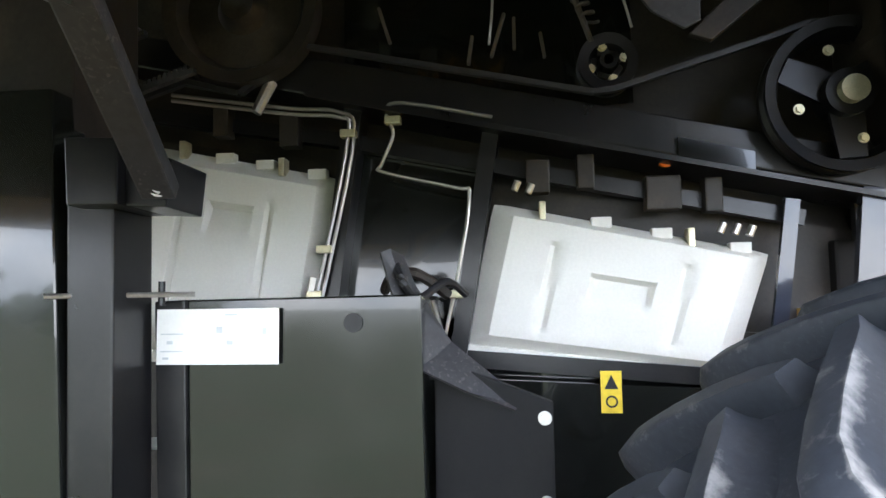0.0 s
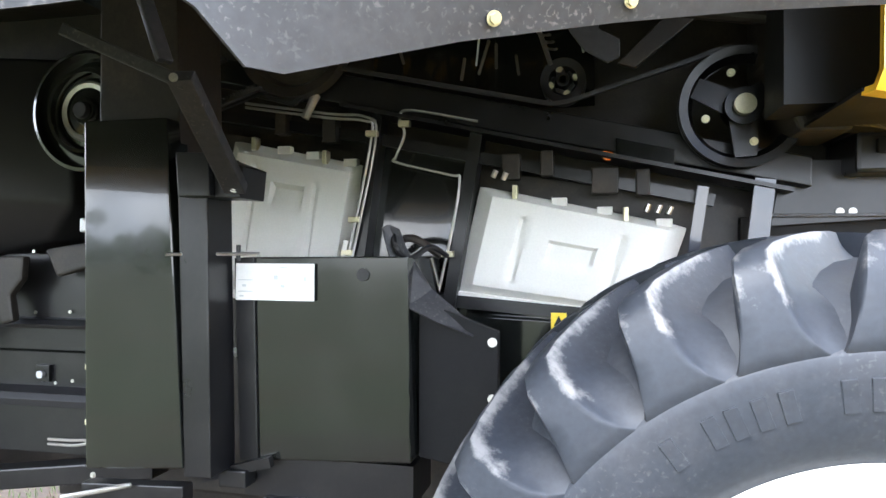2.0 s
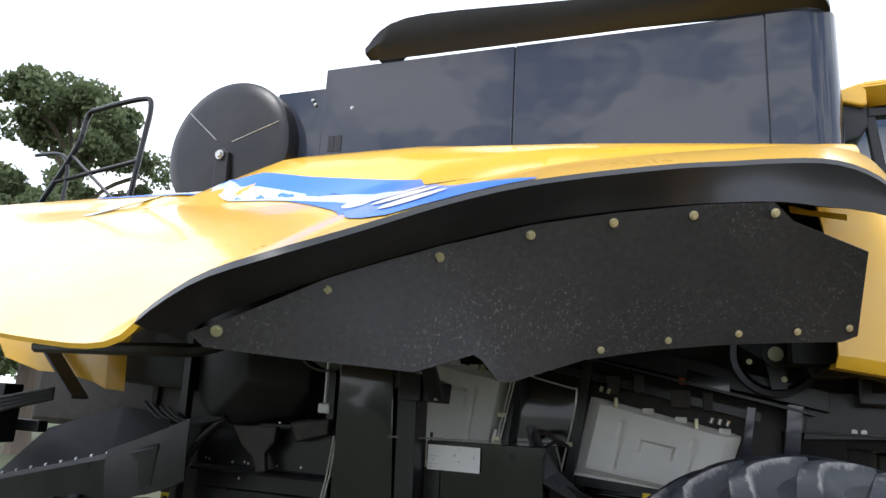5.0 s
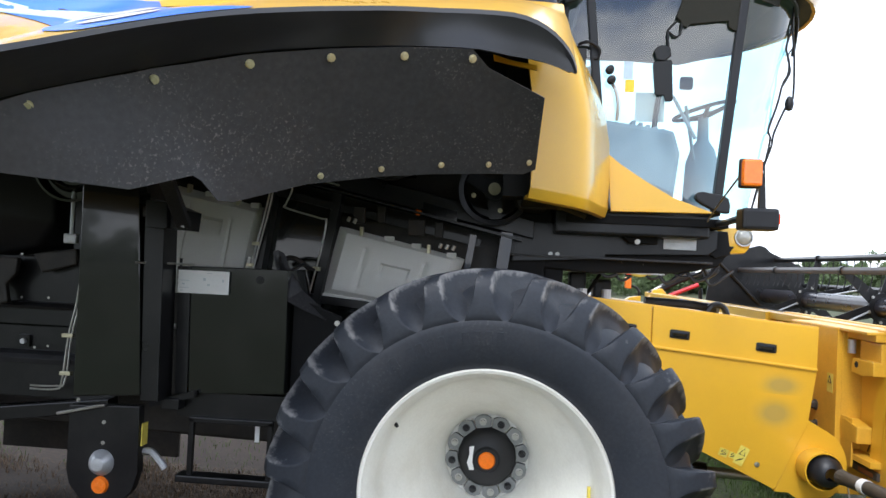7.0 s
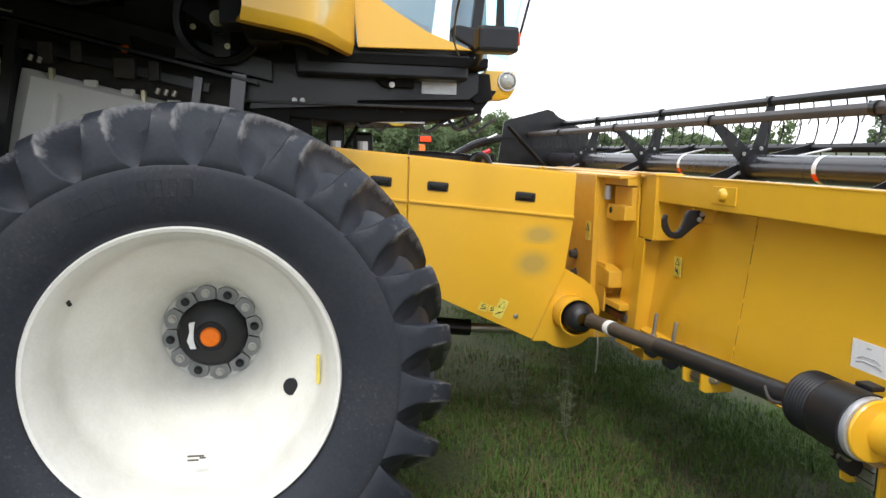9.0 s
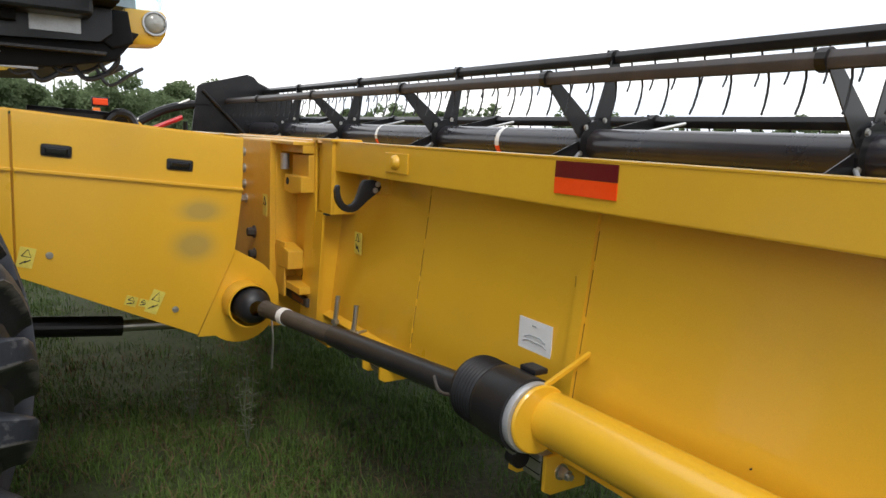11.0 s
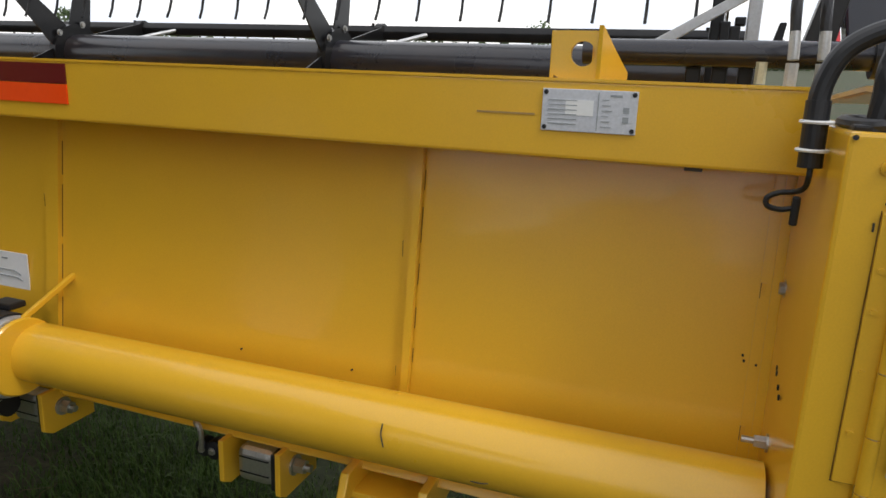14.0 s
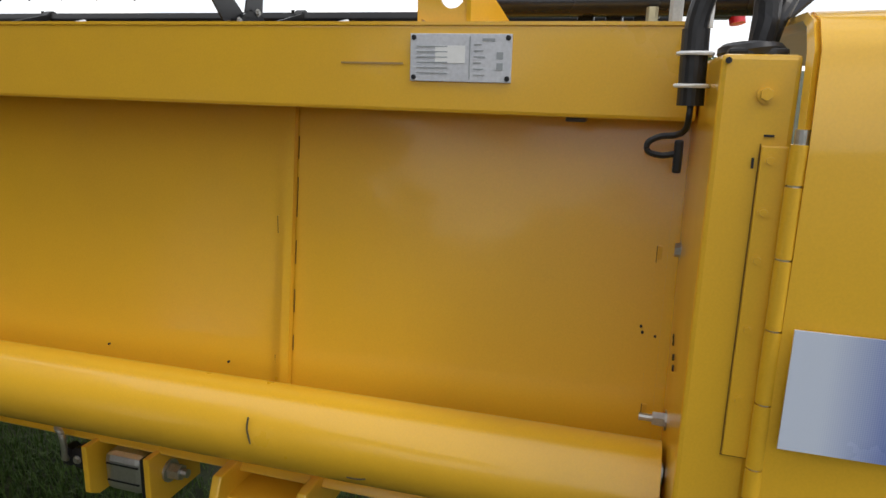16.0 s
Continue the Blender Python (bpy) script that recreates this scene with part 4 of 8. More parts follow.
part("lift_ring", lathe([(0.085, 0.0), (0.125, 0.0), (0.125, 0.02), (0.085, 0.02), (0.085, 0.0)], (-0.395, 0.40, 2.775), "y", 32), LINER, combine)
for x in (-0.452, -0.288):
    part("ring_clip", box(x - 0.017, x + 0.017, 0.37, 0.40, 2.69, 2.73, 0.004), ZINC, combine)
part("cross_tube", rod((-1.6, 0.5, 2.92), (0.2, 0.5, 2.62), 0.03, seg=14), GRIME, combine)
part("pale_tag", box(0.035, 0.06, 0.44, 0.446, 2.43, 2.51, 0.002, Matrix.Translation((0.05, 0, 2.47)) @ Matrix.Rotation(-0.35, 4, "Y") @ Matrix.Translation((-0.05, 0, -2.47))), ALU, combine)
part("amber_marker", rod((-0.49, 0.70, 2.225), (-0.49, 0.715, 2.225), 0.022, seg=14), ORANGE, combine)
part("cast_plate", box(0.058, 0.141, 0.33, 0.345, 2.588, 2.655, 0.003), ALU, combine, "small cast aluminium plate")
part("knob", lathe([(0.0, -0.035), (0.02, -0.03), (0.032, -0.01), (0.03, 0.012), (0.012, 0.025), (0.012, 0.06), (0.0, 0.06)], (0.20, 0.30, 2.665), "y", 20), ALU, combine, "", True)
part("right_machinery", prism([(0.02, 2.95), (0.28, 2.95), (0.28, 2.25), (0.12, 2.25), (0.02, 2.5)], "y", 0.45, 0.8, 0.02), GRIME, combine)
for k in range(3):
    part("hose", hose([(0.10 + 0.04 * k, 0.44, 2.5), (0.13 + 0.04 * k, 0.40, 2.34), (0.22 + 0.05 * k, 0.42, 2.28), (0.5, 0.5, 2.26 - 0.02 * k)], 0.012), HOSE, combine)

# dusty upper shield and a glossy sheet behind the belts that mirrors the trees
part("upper_shield", prism([(-1.62, 2.93), (-1.08, 2.832), (-0.53, 2.735), (-0.36, 2.78), (-0.10, 2.835), (-0.05, 3.0), (-1.62, 3.0)], "y", 0.43, 0.445, 0.004), LINER, combine, "dusty brown-black shield")
part("upper_arm", prism([(-0.14, 2.83), (-0.02, 2.80), (-0.40, 2.50), (-0.46, 2.52)], "y", 0.50, 0.53, 0.004), GRIME, combine)
m_sheet = sheet([[(-1.50 + 0.06 * i, 0.93 + 0.012 * math.sin(i * 1.9), 2.46 + 0.09 * j) for j in range(7)] for i in range(17)], 0.004)
part("wavy_sheet", m_sheet, GLOSS, combine, "rippled gloss black sheet", True)
for x, z in ((-0.30, 2.725), (-0.21, 2.73), (-0.97, 2.86), (-0.92, 2.855)):
    part("ring_clip", box(x - 0.014, x + 0.014, 0.38, 0.40, z - 0.018, z + 0.018, 0.004), ZINC, combine)
# toothed belts, wires and a pale guard seen among the dark machinery
for (x0, y0, z0), (x1, y1, z1), teeth in (((-2.143, 0.6, 2.613), (-2.045, 0.6, 2.656), 8), ((-2.096, 0.58, 2.445), (-1.876, 0.58, 2.523), 14)):
    bm = bmesh.new()
    for k in range(teeth):
        f = k / teeth
        x, z = x0 + (x1 - x0) * f, z0 + (z1 - z0) * f
        add_prism(bm, [(x - 0.008, z), (x + 0.008, z), (x + 0.004, z + 0.018), (x - 0.004, z + 0.018)], "y", y0 - 0.012, y0 + 0.012)
    add_prism(bm, [(x0 - 0.01, z0 - 0.012), (x1 + 0.01, z1 - 0.012), (x1 + 0.01, z1 + 0.003), (x0 - 0.01, z0 + 0.003)], "y", y0 - 0.012, y0 + 0.012)
    part("toothed_belt", bm, LINER, combine)
for k, run in enumerate(([(-0.77, 0.66, 3.009), (-0.669, 0.66, 2.882), (-0.615, 0.66, 2.743), (-0.58, 0.66, 2.61)], [(-1.751, 0.5, 2.951), (-1.815, 0.5, 2.879), (-1.86, 0.5, 2.805), (-1.847, 0.5, 2.728)], [(-0.996, 0.68, 2.88), (-0.982, 0.68, 2.741), (-0.995, 0.68, 2.588)], [(-1.324, 0.62, 3.037), (-1.259, 0.62, 2.912), (-1.196, 0.62, 2.75)])):
    part("wire", hose(run, 0.004 + 0.002 * (k % 2)), ALU if k % 2 == 0 else SHAFT, combine)

# side box with its decal, gusset and bent guard
sbox = part("side_box", prism([(-1.70, 1.833), (-1.145, 1.838), (-1.13, 1.148), (-1.68, 1.125)], "y", 0.222, 0.70, 0.005), GLOSS, combine, "gloss black sheet-metal box with a white decal")
part("box_edge", prism([(-1.775, 1.83), (-1.70, 1.833), (-1.68, 1.125), (-1.75, 1.12)], "y", 0.212, 0.66, 0.004), BLACK, sbox)
dec = part("decal", box(-1.765, -1.471, 0.2185 - 0.012, 0.2185 - 0.0105, 1.683, 1.811), PAPER, sbox, "white rectangular instruction decal")
for x0, x1, z0, z1 in ((-1.755, -1.70, 1.752, 1.755), (-1.755, -1.70, 1.712, 1.715), (-1.74, -1.725, 1.73, 1.738), (-1.60, -1.57, 1.795, 1.799), (-1.62, -1.605, 1.755, 1.77), (-1.595, -1.58, 1.728, 1.738), (-1.51, -1.50, 1.75, 1.766), (-1.75, -1.735, 1.695, 1.70)):
    part("print", box(x0, x1, 0.2055, 0.2068, z0, z1), PALEINK, dec)
part("plug", rod((-1.30, 0.216, 1.775), (-1.30, 0.23, 1.775), 0.022, seg=20), PLASTIC, sbox, "round black plug")
bm = sheet([[(-1.244, 0.245, 1.935), (-1.225, 0.26, 1.945), (-1.20, 0.30, 1.93)], [(-1.222, 0.236, 1.86), (-1.20, 0.265, 1.865), (-1.175, 0.31, 1.862)], [(-1.157, 0.232, 1.668), (-1.125, 0.275, 1.69), (-1.09, 0.33, 1.722)], [(-1.05, 0.262, 1.612), (-1.02, 0.30, 1.63), (-1.0, 0.335, 1.648)], [(-0.939, 0.295, 1.565), (-0.93, 0.32, 1.573), (-0.92, 0.34, 1.582)]], 0.006)
part("bent_guard", bm, LINER, sbox, "bent dusty guard plate")
part("side_wing", prism([(-1.125, 1.69), (-0.85, 1.585), (-0.85, 1.10), (-1.125, 1.15)], "y", 0.30, 0.34, 0.004), DARK, sbox)
for z in (1.55, 1.36):
    bolt((-0.87, 0.298, z), (0, -1, 0), 0.012, sbox)
part("handle_rod", hose([(-1.22, 0.30, 1.93), (-1.19, 0.24, 1.87), (-1.16, 0.3, 1.83), (-1.10, 0.36, 1.87), (-1.06, 0.45, 1.84)], 0.010), PLASTIC, sbox)
part("deflector", hose([(-1.32, 0.7, 1.86), (-1.28, 0.62, 1.90), (-1.2, 0.55, 1.9), (-1.12, 0.6, 1.84)], 0.016), GRIME, sbox)
part("yellow_label", box(-0.70, -0.642, 0.672, 0.677, 1.505, 1.622), LABELY, combine, "yellow warning label")
part("label_print", prism([(-0.69, 1.572), (-0.652, 1.572), (-0.671, 1.612)], "y", 0.670, 0.6725), INK, combine)
part("label_print", lathe([(0.012, 0.0), (0.017, 0.0), (0.017, 0.002), (0.012, 0.002)], (-0.671, 0.670, 1.537), "y", 18), INK, combine)
part("lower_flange", prism([(-1.05, 1.60), (0.1, 1.55), (0.1, 1.15), (-1.05, 1.2)], "y", 0.68, 0.70), GLOSS, combine)
part("decal_small", box(-1.86, -1.80, 0.30, 0.303, 1.47, 1.50), PAPER, combine)

# column cover with bracket, arm and lower plate
COLY = 0.05
col = part("column_cover", prism([(-2.255, 2.30), (-1.935, 2.30), (-1.868, 1.13), (-2.24, 1.105)], "y", COLY, COLY + 0.12, 0.006), GLOSS, combine, "gloss black upright cover")
part("column_post", prism([(-1.90, 2.1), (-1.79, 2.1), (-1.77, 1.10), (-1.87, 1.10)], "y", 0.06, 0.22, 0.006), BLACK, col)
part("column_post", prism([(-2.25, 2.9), (-1.95, 2.9), (-1.93, 2.2), (-2.25, 2.2)], "y", 0.12, 0.4, 0.006), GRIME, col)
part("bracket_box", prism([(-1.868, 2.175), (-1.75, 2.170), (-1.745, 2.03), (-1.858, 2.03)], "y", 0.0, 0.2, 0.004), BLACK, col)
part("bracket_side", prism([(-1.748, 2.165), (-1.645, 2.128), (-1.655, 2.025), (-1.744, 2.03)], "y", 0.03, 0.2, 0.004), BLACK, col)
def flat_bar(a, b, w, t, mat, parent, label=""):
    a, b = Vector(a), Vector(b)
    bm = box(-w / 2, w / 2, -t / 2, t / 2, 0, (b - a).length, 0.005)
    bmesh.ops.transform(bm, matrix=Matrix.Translation(a) @ (b - a).to_track_quat("Z", "Y").to_matrix().to_4x4(), verts=bm.verts[:])
    return part("arm", bm, mat, parent, label)


flat_bar((-1.650, 0.0, 2.05), (-1.600, -0.38, 2.315), 0.07, 0.04, LINER, col, "dusty black swing arm")
flat_bar((-1.595, -0.345, 2.295), (-1.95, -0.38, 2.455), 0.06, 0.035, LINER, col)
flat_bar((-1.66, -0.36, 2.36), (-1.80, -0.30, 2.65), 0.045, 0.02, LINER, col)
bolt((-1.607, -0.40, 2.305), (0.3, -1, 0), 0.009, col)
bolt((-1.645, -0.02, 2.055), (0.5, -1, 0), 0.013, col)
part("latch_rod", rod((-1.93, 0.04, 1.842), (-1.66, 0.18, 1.845), 0.006, seg=8), STEEL, col)
part("latch_pin", rod((-1.735, 0.17, 1.82), (-1.735, 0.17, 1.875), 0.008, seg=8), BLACK, col)
low = [(-2.25, 1.06), (-1.86, 1.075), (-1.85, 0.72), (-1.88, 0.62), (-1.95, 0.55), (-2.05, 0.53), (-2.16, 0.56), (-2.23, 0.64), (-2.25, 0.72)]
lamp = part("lower_plate", prism(low, "y", COLY - 0.01, COLY + 0.05, 0.005), BLACK, combine, "black rounded plate carrying lamps")
part("round_lamp", lathe([(0.0, -0.05), (0.035, -0.048), (0.055, -0.03), (0.066, -0.01), (0.07, 0.0)], (-2.052, COLY - 0.01, 0.765), "y", 32), ALU, lamp, "round clear lamp", True)
part("amber_reflector", lathe([(0.0, -0.02), (0.04, -0.018), (0.047, 0.0)], (-2.052, COLY - 0.01, 0.645), "y", 32), ORANGE, lamp, "round amber reflector", True)
part("pull_rod", hose([(-2.29, 0.0, 1.02), (-2.18, 0.0, 1.045), (-2.07, 0.01, 1.07), (-2.05, 0.03, 1.07)], 0.009), STEEL, lamp)
part("lamp_label", box(-1.852, -1.846, 0.06, 0.12, 0.86, 0.98), ROPE, lamp)
part("hitch", hose([(-1.86, 0.1, 0.82), (-1.80, 0.08, 0.83), (-1.74, 0.06, 0.79), (-1.71, 0.06, 0.75)], 0.018), ALU, lamp)
part("link", box(-1.80, -1.70, 0.16, 0.24, 1.04, 1.10, 0.006), BLACK, lamp)
frame_bars("link", [(-1.88, 1.06), (-1.62, 1.13)], 0.035, 0.03, 0.18, BLACK, combine)
for x, z in ((-2.05, 0.98), (-2.05, 0.87), (-2.2, 1.09)):
    bolt((x, COLY - 0.012, z), (0, -1, 0), 0.008, lamp)
# access step
step = part("step", box(-1.72, -1.17, 0.20, 0.30, 0.635, 0.675, 0.008), BLACK, combine, "black folding step")
for x0, x1, z0, z1 in ((-1.665, -1.635, 0.67, 0.99), (-1.215, -1.185, 0.67, 0.99), (-1.665, -1.185, 0.965, 0.995)):
    part("step_bar", box(x0, x1, 0.22, 0.25, z0, z1, 0.005), BLACK, step)
part("tag", box(-1.345, -1.32, 0.4, 0.41, 0.83, 0.95), PAPER, step)
part("step_hanger", box(-1.75, -1.13, 0.25, 0.5, 0.99, 1.13), BLACK, step)

# rear machinery
part("rear_tank", prism([(-4.42, 2.68), (-3.72, 2.68), (-3.69, 2.02), (-4.38, 2.06)], "y", 0.50, 0.95, 0.05), PLASTIC, combine, "black plastic tank", True)
bm = bmesh.new()
for p in ((-3.63, 0.48, 2.70), (-3.21, 0.46, 2.70), (-3.17, 0.46, 2.10), (-3.45, 0.48, 1.86), (-3.59, 0.50, 1.98), (-2.80, 0.62, 2.70), (-2.79, 0.62, 2.06), (-2.92, 0.64, 1.90), (-3.25, 0.55, 1.81), (-3.63, 0.95, 2.70), (-2.80, 0.95, 2.70), (-2.80, 0.95, 1.90), (-3.50, 0.95, 1.82), (-3.61, 0.95, 1.98)):
    bm.verts.new(p)
bmesh.ops.convex_hull(bm, input=bm.verts[:])
bmesh.ops.dissolve_limit(bm, angle_limit=0.05, verts=bm.verts[:], edges=bm.edges[:])
bmesh.ops.bevel(bm, geom=bm.edges[:], offset=0.022, segments=3, affect="EDGES", profile=0.5)
part("rear_tank", bm, PLASTIC, combine, "black moulded plastic tank with chamfered faces", True)
frame_bars("rear_post", [(-3.67, 2.75), (-3.62, 1.15)], 0.055, 0.06, 0.44, BLACK, combine)
frame_bars("rear_post", [(-2.62, 2.6), (-2.60, 1.0)], 0.05, 0.08, 0.60, BLACK, combine)
# stacked side sheets with folded ledges
part("rear_sheet", box(-3.62, -2.30, 0.62, 0.635, 1.555, 1.84, 0.003), BLACK, combine)
part("rear_sheet", box(-3.62, -2.30, 0.64, 0.655, 1.245, 1.52, 0.003), BLACK, combine)
part("rear_sheet", box(-3.62, -2.30, 0.58, 0.595, 0.97, 1.20, 0.003), BLACK, combine)
part("ledge", prism([(0.56, 1.53), (0.575, 1.555), (0.66, 1.56), (0.66, 1.52), (0.565, 1.515)], "x", -3.62, -2.30, 0.003), BLACK, combine)
part("ledge", prism([(0.515, 1.215), (0.53, 1.24), (0.66, 1.25), (0.66, 1.195), (0.52, 1.185)], "x", -3.66, -2.30, 0.003), PLASTIC, combine)
part("sheet_ridge", prism([(0.632, 1.405), (0.645, 1.415), (0.645, 1.395)], "x", -3.55, -2.35), GLOSS, combine)
part("bracket_plate", prism([(-3.27, 1.82), (-2.93, 1.83), (-2.94, 1.73), (-3.0, 1.66), (-2.98, 1.55), (-3.05, 1.53), (-3.09, 1.63), (-3.19, 1.70)], "y", 0.50, 0.54, 0.012), GRIME, combine)
part("bracket_plate", prism([(-2.86, 1.86), (-2.58, 1.90), (-2.58, 1.80), (-2.80, 1.74)], "y", 0.54, 0.58, 0.012), GRIME, combine)
part("heavy_hose", hose([(-3.33, 0.50, 1.86), (-3.42, 0.47, 1.78), (-3.54, 0.45, 1.62), (-3.62, 0.45, 1.42), (-3.66, 0.45, 1.23), (-3.74, 0.46, 1.02)], 0.022, 10), HOSE, combine, "thick black rubber hose", True)
part("hose", hose([(-3.70, 0.44, 1.80), (-3.73, 0.43, 1.66), (-3.72, 0.43, 1.52), (-3.76, 0.43, 1.40)], 0.012), HOSE, combine)
for k in range(4):
    part("hose", hose([(-3.95 + 0.07 * k, 0.42, 1.93 - 0.01 * k), (-3.80 + 0.06 * k, 0.40, 1.84), (-3.62 + 0.05 * k, 0.42, 1.80 + 0.02 * (k % 2)), (-3.42 + 0.03 * k, 0.46, 1.86)], 0.011), HOSE, combine)
for x, z in ((-3.74, 1.305), (-3.52, 1.165)):
    part("yellow_label", box(x - 0.035, x + 0.035, 0.500, 0.505, z - 0.05, z + 0.05), LABELY, combine, "yellow warning label")
    part("label_print", box(x - 0.02, x + 0.02, 0.498, 0.5005, z + 0.005, z + 0.03), INK, combine)
part("rear_fitting", box(-2.975, -2.905, 0.618, 0.64, 1.27, 1.345, 0.004), BLACK, combine)
part("fitting_eye", rod((-2.94, 0.60, 1.305), (-2.94, 0.625, 1.305), 0.017, seg=12), ALU, combine)
rng_b = random.Random(4)
for k in range(26):
    x, z = rng_b.uniform(-4.1, -2.7), rng_b.choice((1.86, 1.80, 1.585, 1.48, 1.275))
    bolt((x, 0.612, z + rng_b.uniform(-0.01, 0.01)), (0, -1, 0), 0.006, combine)
for k in range(2):
    part("pipe", hose([(-2.80, 0.50, 1.035 + 0.02 * k), (-2.64, 0.50, 1.04 + 0.02 * k), (-2.60 + 0.02 * k, 0.50, 1.09), (-2.575 + 0.02 * k, 0.50, 1.36), (-2.535 + 0.02 * k, 0.50, 1.57), (-2.50 + 0.02 * k, 0.48, 1.80)], 0.006), STEEL, combine)
for z in (1.14, 1.37):
    part("pipe_clamp", box(-2.61, -2.54, 0.485, 0.515, z - 0.012, z + 0.012, 0.004), ZINC, combine)
part("valve_rod", rod((-2.58, 0.48, 2.25), (-2.58, 0.48, 1.98), 0.012, seg=8), ALU, combine)
part("hook", box(-2.62, -2.54, 0.46, 0.50, 1.93, 1.99, 0.01), ALU, combine)
fly = part("rear_pulley", lathe([(0.0, -0.01), (0.05, -0.01), (0.06, 0.02), (0.145, 0.03), (0.16, -0.005), (0.175, -0.005), (0.19, 0.03), (0.225, 0.035), (0.235, -0.005), (0.25, 0.0), (0.25, 0.10), (0.0, 0.10)], (-2.59, 0.45, 2.43), "y", 48), GLOSS, combine, "black belt pulley with a bright ring", True)
part("ring", lathe([(0.100, 0.018), (0.118, 0.014), (0.128, 0.022), (0.128, 0.034), (0.100, 0.034)], (-2.59, 0.45, 2.43), "y", 40), STEEL, fly, "bright steel ring", True)
part("hub", lathe([(0.0, -0.03), (0.030, -0.03), (0.036, -0.02), (0.036, 0.0), (0.0, 0.0)], (-2.59, 0.45, 2.43), "y", 20), PLASTIC, fly, "", True)
part("rear_yellow", sheet([[(-5.07, 0.30, 2.66), (-4.9, 0.30, 2.42), (-4.5, 0.30, 2.08)], [(-4.6, 0.30, 2.68), (-4.5, 0.30, 2.35), (-4.30, 0.31, 2.04)], [(-4.2, 0.32, 2.66), (-4.25, 0.32, 2.35), (-4.22, 0.33, 2.00)], [(-4.07, 0.42, 2.64), (-4.16, 0.40, 2.3), (-4.15, 0.42, 1.99)]], 0.02), YELLOW, combine, "yellow rear side panel", True)
part("rear_yellow", sheet([[(-5.42, 0.34, 2.40), (-5.25, 0.34, 2.19)], [(-5.2, 0.34, 2.40), (-4.88, 0.34, 2.10)], [(-4.8, 0.35, 2.30), (-4.5, 0.35, 2.09)]], 0.02), YELLOW, combine)
flat_bar((-5.1, 0.22, 2.62), (-4.28, 0.18, 1.93), 0.13, 0.02, LINER, combine)
guard = part("wheel_guard", sheet([[(-4.97, 0.21, 1.38), (-3.96, 0.21, 1.605), (-3.63, 0.27, 1.705)], [(-4.976, 0.2, 1.375), (-3.95, 0.2, 1.60), (-3.62, 0.26, 1.70)], [(-4.985, 0.195, 1.34), (-3.95, 0.195, 1.57), (-3.62, 0.24, 1.66)], [(-4.95, 0.2, 1.06), (-3.95, 0.2, 1.30), (-3.64, 0.24, 1.42)]], 0.008), BLACK, combine, "black sheet-metal guard")
part("guard_top", sheet([[(-4.84, 0.45, 1.70), (-4.16, 0.45, 1.89), (-3.68, 0.42, 1.86)], [(-4.974, 0.205, 1.378), (-3.96, 0.205, 1.603), (-3.63, 0.265, 1.703)]], 0.006), DARK, guard, "dull black sloping top sheet")
flap = []
for k in range(7):
    f = k / 6
    flap.append([(-3.97 + 0.55 * f, 0.185 + 0.05 * math.sin(2.2 * f) + 0.05 * f, 1.62 + 0.23 * f), (-3.96 + 0.55 * f, 0.175 + 0.05 * math.sin(2.2 * f) + 0.05 * f, 1.50 + 0.16 * f), (-3.93 + 0.53 * f, 0.18 + 0.05 * math.sin(2.2 * f) + 0.05 * f, 1.325 + 0.15 * f - 0.03 * math.sin(math.pi * f))])
part("guard_flap", sheet(flap, 0.008), BLACK, guard, "curved black flap beside the rear guard", True)
for k in range(8):
    bolt((-4.9 + 0.13 * k, 0.205, 1.40 + 0.0285 * k), (0, -1, 0.5), 0.008, guard, "rivet")
rw = part("wheel", lathe([(0.33, 0.0), (0.34, -0.02), (0.30, 0.05), (0.22, 0.12), (0.0, 0.13)], (-4.15, 0.12, 0.67), "y", 40), RIM, combine, "", True)
bm = lathe([(0.33, -0.01), (0.42, -0.05), (0.54, -0.05), (0.60, -0.01), (0.62, 0.2), (0.60, 0.42), (0.5, 0.46), (0.33, 0.4)], (-4.15, 0.12, 0.67), "y", 60)
rear_tyre = part("tyre", bm, RUBBER, rw, "", True)
for m in (0, 1):
    bar = box(-0.03, 0.03, 0.02 + 0.2 * m, 0.26 + 0.2 * m, 0.59, 0.66, 0.006, Matrix.Rotation(0.35 - 0.7 * m, 4, "Z"))
    bar_me = bpy.data.meshes.new("tread_bar")
    bar.to_mesh(bar_me)
    bar.free()
    bar_me.materials.append(RUBBER)
    for k in range(20):
        o = new("tread_bar", bar_me)
        o.parent = rear_tyre
        o.location = (-4.15, 0.12, 0.67)
        o.rotation_euler = (0, (k + 0.5 * m) * math.tau / 20, 0)
for k in range(4):
    part("hose", hose([(-4.55, 0.2, 1.98 - 0.02 * k), (-4.9, 0.0, 1.88 - 0.03 * k), (-5.4, -0.1, 1.80 - 0.07 * k), (-6.2, -0.1, 1.88 - 0.05 * k)], 0.018), HOSE, combine)
part("rear_support", box(-5.1, -4.9, 0.1, 0.25, 1.6, 2.0, 0.01), BLACK, combine)
part("rear_linkage", box(-5.3, -4.7, 0.25, 0.33, 1.68, 1.76, 0.01), BLACK, combine)
